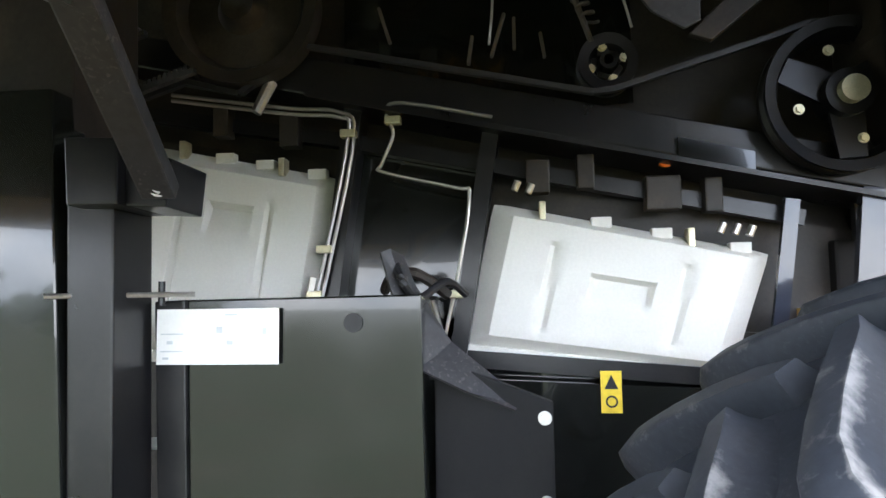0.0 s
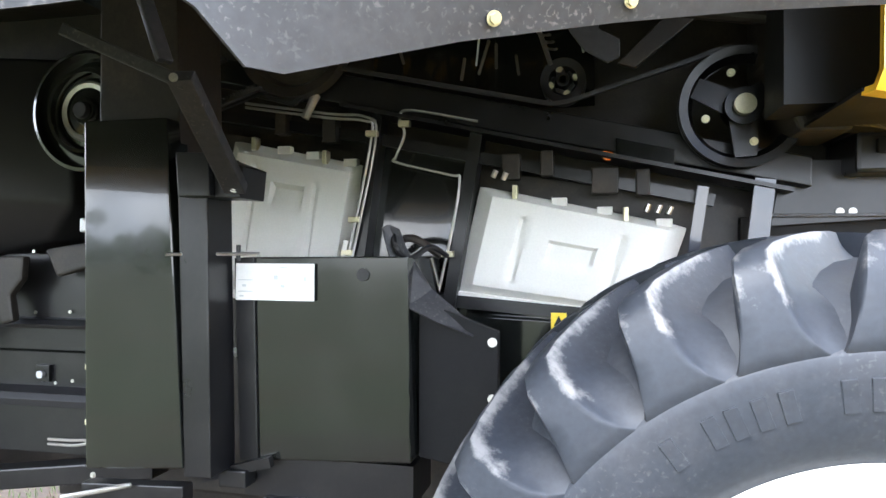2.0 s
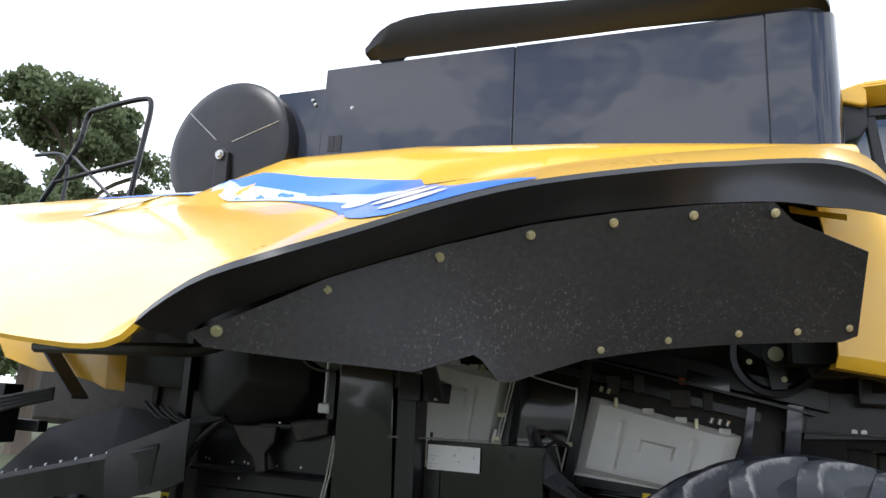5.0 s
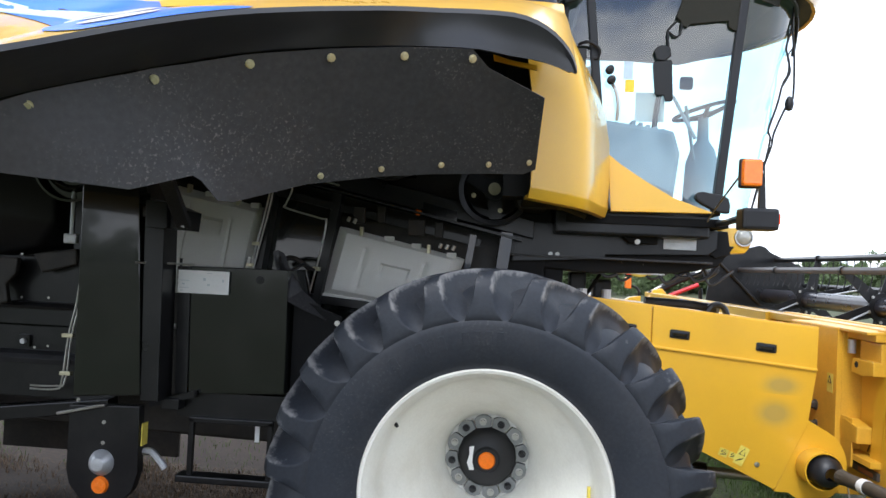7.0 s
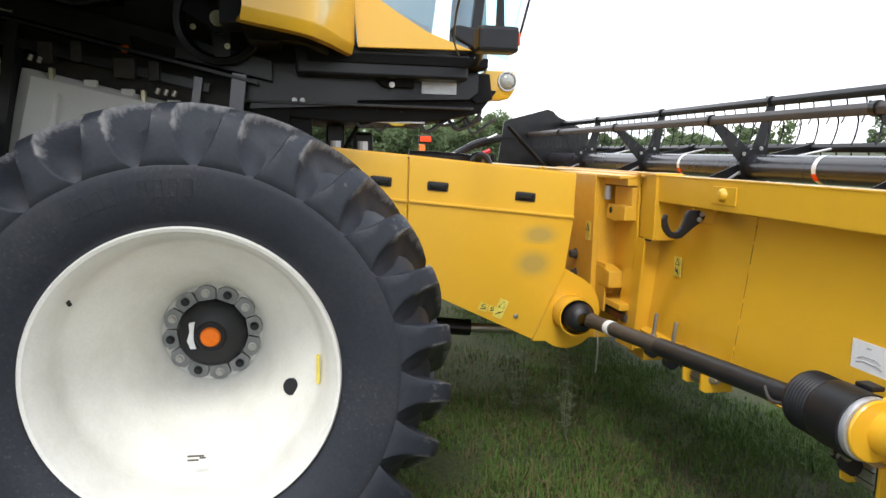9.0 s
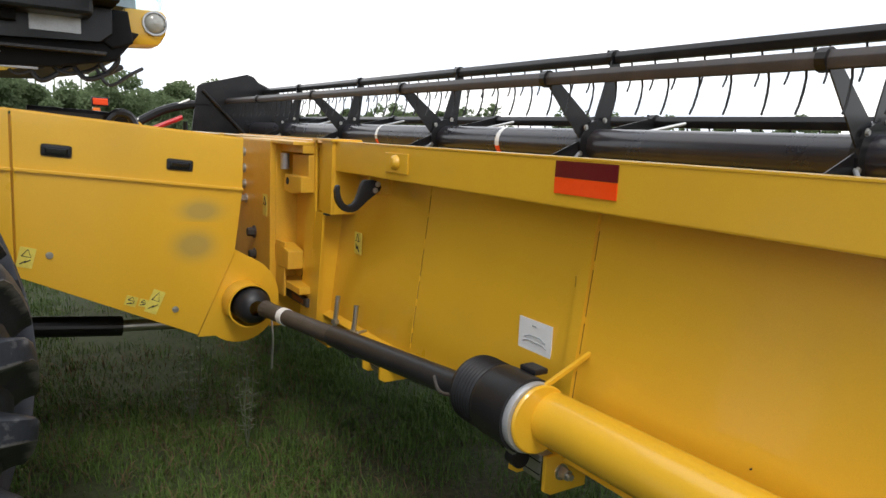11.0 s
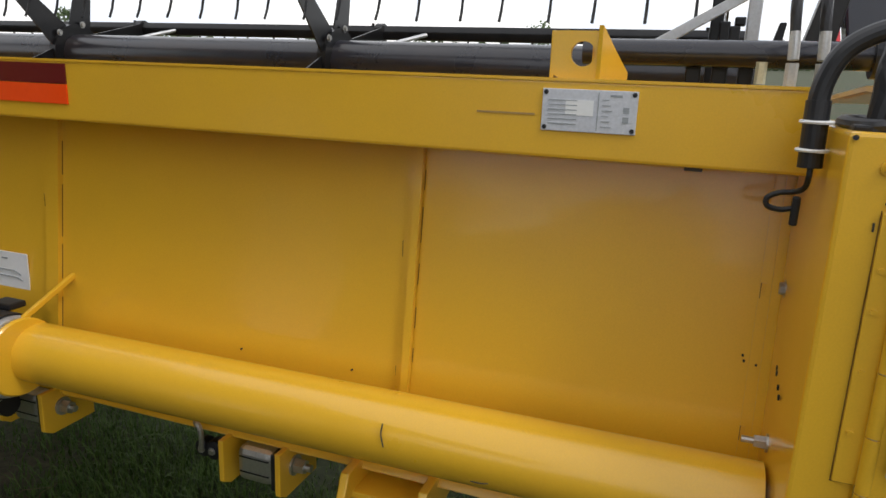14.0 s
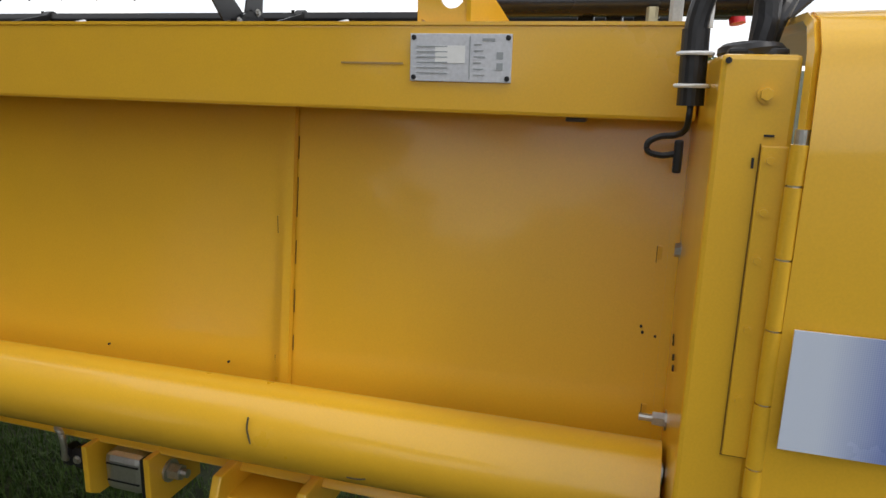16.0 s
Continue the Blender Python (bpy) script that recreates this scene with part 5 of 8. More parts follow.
# walkway rail on top
rail = part("hand_rail", hose([(-5.5, 0.5, 3.35), (-5.15, 0.5, 3.9), (-5.08, 0.5, 4.18), (-4.95, 0.5, 4.23), (-4.52, 0.5, 4.27), (-4.42, 0.5, 4.2), (-4.44, 0.5, 3.9), (-4.5, 0.5, 3.3)], 0.022), BLACK, combine, "black tubular hand rail")
part("mid_bar", rod((-5.35, 0.5, 3.62), (-4.47, 0.5, 3.74), 0.018, seg=10), BLACK, rail)
part("brace", rod((-5.2, 0.5, 3.86), (-4.6, 0.5, 3.4), 0.014, seg=10), BLACK, rail)
part("brace", hose([(-5.6, 0.5, 3.88), (-5.3, 0.5, 3.86), (-5.2, 0.5, 3.7), (-5.2, 0.5, 3.3)], 0.016), BLACK, rail)

# ---- cab and front ----
cab = part("cab", box(0.34, 1.24, 0.62, 2.08, 2.13, 2.27, 0.015), BLACK, combine, "glazed operator cab with yellow roof")


def roof_skin():
    """Moulded roof: a bowed plan, a skirt with a lip, and a crown that sweeps up towards the front."""
    side = [(0.40, 0.56), (0.45, 0.495), (0.60, 0.48), (0.80, 0.475), (1.0, 0.475), (1.15, 0.48), (1.28, 0.50)]
    side += [(1.28 + 0.86 * math.sin(k * math.pi / 16), 0.50 + 0.85 * (1 - math.cos(k * math.pi / 16))) for k in range(1, 9)]
    plan = side + [(x, 2.70 - y) for x, y in side[-2::-1]]
    rows = []
    for x, y in plan:
        up = max(0.0, min(1.0, (x - 1.08) / 0.62))
        up = up * up * (3 - 2 * up)
        lip = 3.77 + 0.20 * up
        low = 3.69 - 0.045 * min(x - 0.4, 1.0)
        run = []
        for f, z in ((0.885, low + 0.004), (0.905, low), (0.975, low * 0.42 + lip * 0.58 - 0.004), (0.985, lip - 0.022), (1.0, lip - 0.006), (0.998, lip), (0.985, lip + 0.002), (0.99, lip + 0.012), (0.985, lip + 0.03), (0.96, lip + 0.038), (0.5, lip + 0.05), (0.05, lip + 0.055)):
            run.append((1.05 + (x - 1.05) * f, 1.35 + (y - 1.35) * f, z))
        rows.append(run)
    rows.append(rows[0])
    under = [[Vector(r[0]) + Vector((0, 0, 0.012)), Vector((1.05 + (r[0][0] - 1.05) * 0.93, 1.35 + (r[0][1] - 1.35) * 0.93, r[0][2] + 0.016)), Vector((1.05 + (r[0][0] - 1.05) * 0.05, 1.35, 3.64))] for r in rows]
    part("roof_underside", sheet(under, 0.006), PLASTIC, cab)
    return sheet(rows, 0.012)


part("roof", roof_skin(), YELLOW, cab, "yellow moulded cab roof", True)
part("roof_tail", prism([(0.315, 3.74), (0.335, 3.765), (0.43, 3.795), (0.46, 3.79), (0.46, 3.67), (0.44, 3.66), (0.325, 3.70)], "y", 0.50, 2.20, 0.012), YELLOW, cab)
part("tail_duct", prism([(0.315, 3.72), (0.46, 3.72), (0.46, 3.56), (0.42, 3.50), (0.33, 3.47)], "y", 0.53, 2.18, 0.012), PLASTIC, cab)
part("roof_lamp", box(1.86, 2.03, 0.74, 0.98, 3.70, 3.88, 0.02), TANK, cab, "dark work lamp box on the roof front")
part("roof_rim", add_tube(bmesh.new(), smooth_line([(1.38, 0.63, 3.635), (1.62, 0.72, 3.63), (1.80, 0.92, 3.63), (1.93, 1.35, 3.63), (1.80, 1.78, 3.63), (1.62, 1.98, 3.63), (1.38, 2.07, 3.635)], 4), 0.012, 8), PLASTIC, cab)
part("roof_lining", prism([(0.40, 3.69), (1.40, 3.66), (1.80, 3.70), (1.6, 3.62), (1.35, 3.56), (1.15, 3.57), (0.95, 3.58), (0.86, 3.60), (0.42, 3.63)], "y", 0.70, 2.0, 0.01), LINING, cab)
part("roller_blind", prism([(0.86, 3.62), (0.86, 3.606), (0.983, 3.60), (1.02, 3.578), (1.026, 3.547), (1.012, 3.49), (0.994, 3.44), (0.991, 3.422), (1.016, 3.398), (1.03, 3.37), (1.053, 3.361), (1.071, 3.382), (1.137, 3.388), (1.21, 3.398), (1.287, 3.404), (1.29, 3.37), (1.32, 3.348), (1.345, 3.35), (1.37, 3.62)], "y", 0.578, 0.594, 0.004), OLIVE, cab, "dark olive roller blind")
part("sun_visor", sheet([[(1.41 + 0.545 * (4 * f * (1 - f)) ** 0.8, 0.605 + 1.49 * f, 3.655), (1.395 + 0.54 * (4 * f * (1 - f)) ** 0.8, 0.605 + 1.49 * f, 3.555 + 0.03 * f)] for f in [k / 30 for k in range(31)] if 0.01 < f < 0.12], 0.006), OLIVE, cab)
part("rear_wall", box(0.33, 0.36, 0.62, 2.08, 2.27, 3.68), PLASTIC, cab)
part("floor", box(0.36, 1.3, 0.64, 2.06, 2.27, 2.285), PLASTIC, cab)


def pillar(a, b, w, name="pillar", mat=None):
    a, b = Vector(a), Vector(b)
    bm = bmesh.new()
    add_box(bm, -w / 2, w / 2, -0.025, 0.025, 0, (b - a).length, 0.008)
    bmesh.ops.transform(bm, matrix=Matrix.Translation(a) @ (b - a).to_track_quat("Z", "Y").to_matrix().to_4x4(), verts=bm.verts[:])
    return part(name, bm, mat or PLASTIC, cab)


def pane(outline, y):
    bm = bmesh.new()
    bm.faces.new([bm.verts.new((a, y, b)) for a, b in outline])
    return bm


for y in (0.60, 2.10):
    if y < 1:
        pillar((1.255, y, 2.27), (1.39, y, 3.66), 0.055)
    pillar((0.60, y, 2.50), (0.475, y, 3.68), 0.05)
    pillar((0.345, y, 2.3), (0.345, y, 3.70), 0.04)
    pillar((0.47, y, 3.652), (1.39, y, 3.64), 0.062)
    g = part("side_glass", pane([(0.50, 3.64), (0.62, 2.62), (0.80, 2.48), (1.25, 2.29), (1.375, 3.63)], y), GLASS, cab, "tinted cab side glass")
    g.visible_shadow = False
    g = part("side_glass", pane([(0.36, 3.66), (0.46, 3.66), (0.58, 2.6), (0.36, 2.5)], y), GLASS, cab)
    g.visible_shadow = False
rows = []
for k in range(13):
    f = k / 12
    y = 0.62 + 1.46 * f
    bow = 4 * f * (1 - f)
    rows.append([(1.27 + 0.36 * bow ** 0.8, y, 2.28), (1.33 + 0.45 * bow ** 0.8, y, 2.9), (1.365 + 0.495 * bow ** 0.8, y, 3.3), (1.40 + 0.52 * bow ** 0.8, y, 3.66)])
g = part("windscreen", sheet(rows), SCREEN, cab, "curved green-tinted windscreen", True)
g.visible_shadow = False
# inside the cab
seat = part("seat", box(0.55, 1.0, 1.10, 1.62, 2.62, 2.74, 0.05), SEAT, cab, "grey operator seat")
part("seat_back", box(0.52, 0.64, 1.14, 1.58, 2.70, 3.30, 0.05), SEAT, seat)
part("seat_base", box(0.60, 0.95, 1.2, 1.52, 2.28, 2.64, 0.03), PLASTIC, seat)
console = part("side_console", prism([(0.66, 2.30), (1.06, 2.30), (1.10, 2.66), (1.06, 2.80), (0.62, 2.86), (0.62, 2.4)], "y", 0.80, 1.06, 0.03), SEAT, cab, "grey side console")
for k in range(6):
    part("console_tab", box(0.80 + 0.045 * k, 0.825 + 0.045 * k, 0.82, 0.95, 2.81 - 0.012 * k, 2.86 - 0.012 * k, 0.005), SEAT, console)
part("control_lever", hose([(0.96, 0.95, 2.80), (0.98, 0.95, 3.0), (1.0, 0.95, 3.1)], 0.018), PLASTIC, console)
mon = part("monitor", prism([(0.864, 3.138), (0.872, 3.152), (0.90, 3.16), (0.968, 3.168), (0.974, 3.15), (0.986, 2.94), (0.98, 2.925), (0.944, 2.922), (0.934, 2.957), (0.89, 2.958), (0.881, 2.97)], "y", 0.572, 0.592, 0.004), MONITOR, cab, "black cab monitor on a bent stay")
part("monitor_head", prism([(0.868, 3.212), (0.883, 3.246), (0.925, 3.252), (0.962, 3.23), (0.966, 3.19), (0.93, 3.157), (0.886, 3.162)], "y", 0.565, 0.59, 0.006), MONITOR, mon)
part("monitor_arm", hose([(0.955, 0.585, 3.19), (0.95, 0.585, 3.26), (0.945, 0.585, 3.335), (0.96, 0.585, 3.365), (0.99, 0.585, 3.40)], 0.007), MONITOR, mon)
part("monitor_arm", hose([(0.95, 0.585, 3.335), (0.97, 0.585, 3.318), (0.99, 0.585, 3.306), (1.008, 0.585, 3.316), (1.022, 0.585, 3.355), (1.02, 0.585, 3.39)], 0.006), MONITOR, mon)
part("console_paper", box(0.85, 1.035, 1.0, 1.004, 2.89, 3.08), PAPER, console, "white sheet on the console")
part("stay_bar", rod((1.06, 0.9, 3.04), (1.21, 0.9, 2.77), 0.012, seg=8), SEAT, console)
stc = part("steering_column", lathe([(0.13, 2.28), (0.12, 2.5), (0.11, 2.7), (0.08, 2.8), (0.04, 2.86), (0.035, 3.02), (0.0, 3.02)], (1.40, 1.42, 0), "z", 24), SEAT, cab, "", True)
part("steering_wheel", add_tube(bmesh.new(), [(1.40 + 0.20 * math.cos(a), 1.42 + 0.20 * math.sin(a), 3.07 + 0.06 * math.cos(a)) for a in [k * math.tau / 28 for k in range(29)]], 0.014, 8), PLASTIC, stc)
for a in (0.4, 2.5, 4.6):
    part("spoke", rod((1.40, 1.42, 3.02), (1.40 + 0.19 * math.cos(a), 1.42 + 0.19 * math.sin(a), 3.07 + 0.06 * math.cos(a)), 0.016, seg=8), PLASTIC, stc)
part("tilt_lever", rod((1.33, 1.36, 2.7), (1.22, 1.2, 3.05), 0.012, seg=8), SEAT, stc)
part("far_mirror", box(1.36, 1.46, 1.95, 1.97, 3.36, 3.46, 0.02), PLASTIC, cab)
part("inside_label", box(0.711, 0.764, 0.588, 0.591, 2.975, 3.048), LABELY, cab, "yellow label on the glass")
part("glass_label", box(0.700, 0.754, 0.588, 0.591, 3.052, 3.158), BLANKL, cab, "pale blue paper label on the glass")
part("small_label", box(0.628, 0.676, 0.606, 0.609, 3.553, 3.588), LABELY, cab)
part("grab_handle", hose([(0.635, 0.58, 3.02), (0.655, 0.56, 2.97), (0.67, 0.56, 2.89), (0.67, 0.58, 2.80)], 0.010), ALU, cab)
for z in (3.096, 3.036):
    part("handle_knob", lathe([(0.0, -0.04), (0.022, -0.035), (0.026, 0.0), (0.0, 0.03)], (0.615 + (3.096 - z) * 0.18, 0.57, z), "y", 16), PLASTIC, cab, "", True)
part("grab_loop", hose([(0.43, 0.57, 3.245), (0.47, 0.55, 3.255), (0.51, 0.55, 3.245), (0.55, 0.56, 3.21), (0.545, 0.57, 3.17), (0.52, 0.575, 3.165)], 0.010), PLASTIC, cab)
part("wiper_cable", hose([(1.82, 1.0, 3.68), (1.815, 1.0, 3.52), (1.832, 1.0, 3.30), (1.83, 1.0, 3.06), (1.79, 1.0, 3.01), (1.724, 1.0, 2.846), (1.709, 1.0, 2.756), (1.66, 1.0, 2.60), (1.60, 1.0, 2.35)], 0.007), PLASTIC, cab)
part("wiper_cable", hose([(1.815, 1.0, 3.52), (1.78, 1.0, 3.40), (1.80, 1.0, 3.30), (1.795, 1.0, 3.22), (1.765, 1.0, 3.155), (1.735, 1.0, 3.02), (1.688, 1.0, 2.863), (1.70, 1.0, 2.80), (1.665, 1.0, 2.61), (1.60, 1.0, 2.35)], 0.007), PLASTIC, cab)
part("wiper_cable", hose([(1.825, 1.0, 3.40), (1.79, 1.0, 3.33), (1.81, 1.0, 3.24), (1.77, 1.0, 3.15)], 0.005), PLASTIC, cab)
part("cable_knob", lathe([(0.0, -0.045), (0.02, -0.035), (0.028, 0.0), (0.022, 0.03), (0.01, 0.05), (0.0, 0.05)], (1.81, 1.0, 3.03), "z", 14), PLASTIC, cab, "", True)
part("mirror_stay", hose([(1.6, 0.9, 3.72), (1.78, 1.0, 3.70), (1.88, 1.1, 3.60), (1.90, 1.2, 3.4)], 0.012), PLASTIC, cab)


def flat_strip(a, b, w):
    a, b = Vector(a), Vector(b)
    bm = box(-w / 2, w / 2, -0.003, 0.003, 0, (b - a).length, 0.001)
    bmesh.ops.transform(bm, matrix=Matrix.Translation(a) @ (b - a).to_track_quat("Z", "Y").to_matrix().to_4x4(), verts=bm.verts[:])
    return bm


# yellow corner panels
QPLAN = smooth_line([(0.155, -0.125, 2.306), (0.25, -0.112, 2.292), (0.355, -0.090, 2.278), (0.43, -0.055, 2.268), (0.472, 0.02, 2.266), (0.515, 0.14, 2.268), (0.57, 0.32, 2.27), (0.632, 0.53, 2.275)], 4)
quarter = []
for k, q in enumerate(QPLAN):
    s = k / (len(QPLAN) - 1)
    x, y, z = q
    lean = 0.5 + 0.5 * s
    quarter.append([(x - 0.03, y + 0.06, z - 0.054), (x - 0.012, y + 0.018, z - 0.050), (x - 0.001, y, z - 0.004), (x, y, z + 0.004), (x + 0.002, y, 2.45), (x - 0.006 * s, y + 0.004, 2.65), (x - 0.030 * lean, y + 0.012, 2.80), (x - 0.085 * lean, y + 0.035, 2.98), (x - 0.17 * lean, y + 0.08, 3.15)])
part("quarter_panel", sheet(quarter, 0.02), YELLOW, combine, "yellow creased corner panel", True)
# dark sheet stands for the shade inside the panel's open underside
qf = [(q.x - 0.03, q.y + 0.055) for q in QPLAN]
part("quarter_shade_fill", prism(qf + [(0.13, 0.59)], "z", 2.262, 2.272), DARK, combine)
part("quarter_inner", box(0.02, 0.44, 0.25, 0.5, 2.3, 3.12), PLASTIC, combine)
part("wedge_panel", prism([(0.616, 2.60), (0.70, 2.535), (0.85, 2.44), (1.0, 2.355), (1.238, 2.272), (0.65, 2.262)], "y", 0.53, 0.56, 0.004), YELLOW, combine, "yellow panel below the cab glass")
# platform frame under the cab
plat = part("platform", box(0.40, 1.34, 0.60, 0.95, 2.195, 2.245, 0.006), DARK, combine, "black cab platform frame")
part("side_plate", prism([(0.05, 1.99), (1.28, 2.04), (1.33, 2.08), (1.33, 2.19), (0.05, 2.2)], "y", 0.775, 0.80, 0.004), BLACK, plat)
part("rib", prism([(0.66, 2.215), (0.80, 2.09), (0.965, 2.09), (0.965, 2.20), (0.90, 2.215)], "y", 0.72, 0.775, 0.006), DARK, plat)
part("tray_ledge", box(0.05, 1.30, 0.74, 0.80, 1.985, 1.998, 0.003), LINER, plat)
part("cross_strip", box(0.74, 1.04, 0.83, 0.86, 1.905, 1.915, 0.002), ALU, plat)
for x0, x1, z in ((0.77, 0.89, 1.985), (0.90, 1.0, 1.98)):
    part("stay", flat_strip((x0, 0.83, z - 0.012), (x1, 0.86, z + 0.014), 0.022), ALU, plat)
part("valve_block", box(0.50, 0.61, 1.2, 1.34, 1.68, 1.90, 0.012), PLASTIC, plat)
part("valve_block", box(0.66, 0.78, 1.2, 1.34, 1.70, 1.86, 0.02), PLASTIC, plat)
part("brace", rod((0.55, 1.15, 1.66), (0.70, 1.1, 1.92), 0.012, seg=8), DARK, plat)
part("number_plate", box(1.01, 1.205, 0.768, 0.772, 2.065, 2.155, 0.002), ALU, plat, "plain grey plate")
bolt((0.84, 0.70, 2.10), (0, -1, 0), 0.012, plat)
under = part("undertray", prism([(0.1, 2.08), (1.30, 2.12), (1.45, 2.10), (1.35, 1.97), (1.1, 1.92), (0.6, 1.90), (0.15, 1.93)], "y", 0.82, 2.0, 0.01), DARK, plat)
for k in range(9):
    x = 0.55 + 0.09 * k
    part("hose", hose([(x, 0.86, 1.93), (x + 0.05, 0.84, 1.90 - 0.02 * (k % 3)), (x + 0.14, 0.86, 1.915), (x + 0.2, 0.9, 1.95)], 0.008 + 0.004 * (k % 2)), ROPE if k == 3 else HOSE, plat)
for x in (0.33, 0.372):
    part("round_mark", rod((x, 0.766, 2.013), (x, 0.775, 2.013), 0.014, seg=18), PAPER, plat)
part("support_leg", box(0.30, 0.42, 0.85, 1.0, 1.60, 1.99, 0.01), DARK, plat)
part("support_leg", box(0.0, 0.30, 0.80, 0.95, 1.3, 1.99, 0.01), DARK, plat)
part("front_hose", hose([(1.33, 0.85, 2.07), (1.36, 0.85, 1.99), (1.34, 0.85, 1.94), (1.31, 0.86, 1.92), (1.28, 0.86, 1.97), (1.27, 0.86, 2.05)], 0.012), HOSE, plat)
part("front_bracket", prism([(1.10, 2.19), (1.40, 2.19), (1.42, 2.05), (1.33, 2.02)], "y", 0.80, 1.0, 0.008), DARK, plat)
part("wiper_motor", prism([(1.12, 2.372), (1.135, 2.392), (1.165, 2.396), (1.28, 2.378), (1.31, 2.36), (1.318, 2.32), (1.315, 2.275), (1.25, 2.28), (1.16, 2.325), (1.13, 2.345)], "y", 0.52, 0.57, 0.008), PLASTIC, cab)
hl = part("headlight_housing", prism([(1.40, 2.225), (1.57, 2.228), (1.592, 2.20), (1.585, 2.12), (1.55, 2.065), (1.40, 2.055)], "y", 0.92, 1.12, 0.02), YELLOW, plat, "yellow headlight housing", True)
part("lamp_rim", lathe([(0.048, -0.012), (0.056, -0.012), (0.058, 0.01), (0.048, 0.01)], (1.532, 0.918, 2.165), "y", 28), ALU, hl, "", True)
part("lamp_lens", lathe([(0.0, -0.024), (0.025, -0.02), (0.045, -0.008), (0.052, 0.004), (0.052, 0.02)], (1.532, 0.918, 2.165), "y", 28), LAMPGLASS, hl, "clear headlight lens", True)
# indicator arm
mir = part("indicator_arm", hose([(1.28, 0.62, 2.22), (1.2, 0.2, 2.2), (1.1, -0.3, 2.18), (1.08, -0.55, 2.17)], 0.018), BLACK, plat)
part("lamp_box", box(1.02, 1.170, -0.57, -0.47, 2.112, 2.205, 0.015), PLASTIC, mir, "black plastic lamp box")
part("lamp_end", box(1.166, 1.180, -0.55, -0.48, 2.14, 2.185, 0.004), REDL, mir)
part("lamp_arm", prism([(1.085, 2.19), (1.115, 2.19), (1.105, 2.40), (1.09, 2.40)], "y", -0.56, -0.54), PLASTIC, mir)
part("amber_lamp", box(0.905, 0.975, -0.90, -0.86, 2.252, 2.352, 0.010), ORANGE, mir, "amber indicator lamp")
part("lamp_back", box(0.90, 0.98, -0.875, -0.845, 2.246, 2.358, 0.010), PLASTIC, mir)
part("lamp_stalk", hose([(1.09, -0.55, 2.36), (1.06, -0.65, 2.34), (0.96, -0.8, 2.32), (0.95, -0.85, 2.30)], 0.008), PLASTIC, mir)
part("lamp_wire", hose([(0.91, -0.86, 2.30), (0.93, -0.6, 2.24), (1.0, -0.2, 2.2), (1.1, 0.2, 2.2)], 0.004), HOSE, mir)

# ---- feeder house ----
FY = 0.60
feeder = part("feeder_house", prism([(-0.1, 1.79), (0.90, 1.712), (1.84, 1.632), (1.84, 1.36), (1.62, 0.74), (0.908, 1.07), (-0.1, 1.45)], "y", FY + 0.012, 2.10, 0.004), YELLOW_OLD, combine, "yellow feeder house")
part("side_cover", prism([(-0.1, 1.806), (0.918, 1.727), (0.912, 1.047), (0.3, 1.29), (-0.1, 1.42)], "y", FY - 0.008, FY + 0.012, 0.003), YELLOW, feeder, "yellow feeder side cover")
part("side_cover", prism([(0.926, 1.726), (1.858, 1.645), (1.853, 1.392), (1.815, 1.10), (1.642, 0.713), (0.92, 1.044)], "y", FY - 0.008, FY + 0.012, 0.003), YELLOW, feeder, "yellow feeder side cover")
part("fold", prism([(-0.1, 1.575), (0.918, 1.496), (0.918, 1.482), (-0.1, 1.561)], "y", FY - 0.02, FY - 0.006, 0.003), YELLOW, feeder)
part("fold", prism([(0.926, 1.496), (1.855, 1.414), (1.855, 1.400), (0.926, 1.482)], "y", FY - 0.02, FY - 0.006, 0.003), YELLOW, feeder)
part("top_edge", prism([(-0.1, 1.812), (0.918, 1.733), (1.858, 1.652), (1.858, 1.64), (0.918, 1.722), (-0.1, 1.80)], "y", FY - 0.004, FY + 0.06), YELLOW, feeder)
for x, z in ((0.777, 1.592), (1.081, 1.567), (1.569, 1.518)):
    ro = Matrix.Translation((x, 0, z)) @ Matrix.Rotation(0.085, 4, "Y") @ Matrix.Translation((-x, 0, -z))
    gr = part("grip", box(x - 0.058, x + 0.058, FY - 0.0125, FY + 0.0, z - 0.026, z + 0.026, 0.012, ro), PLASTIC, feeder, "black recessed grip")
    part("grip_slot", box(x - 0.042, x + 0.042, FY - 0.0145, FY - 0.011, z - 0.013, z + 0.013, 0.006, ro), GLOSS, feeder)
for x, z in ((1.04, 1.13), (1.541, 0.849)):
    bolt((x, FY - 0.008, z), (0, -1, 0), 0.011, feeder)
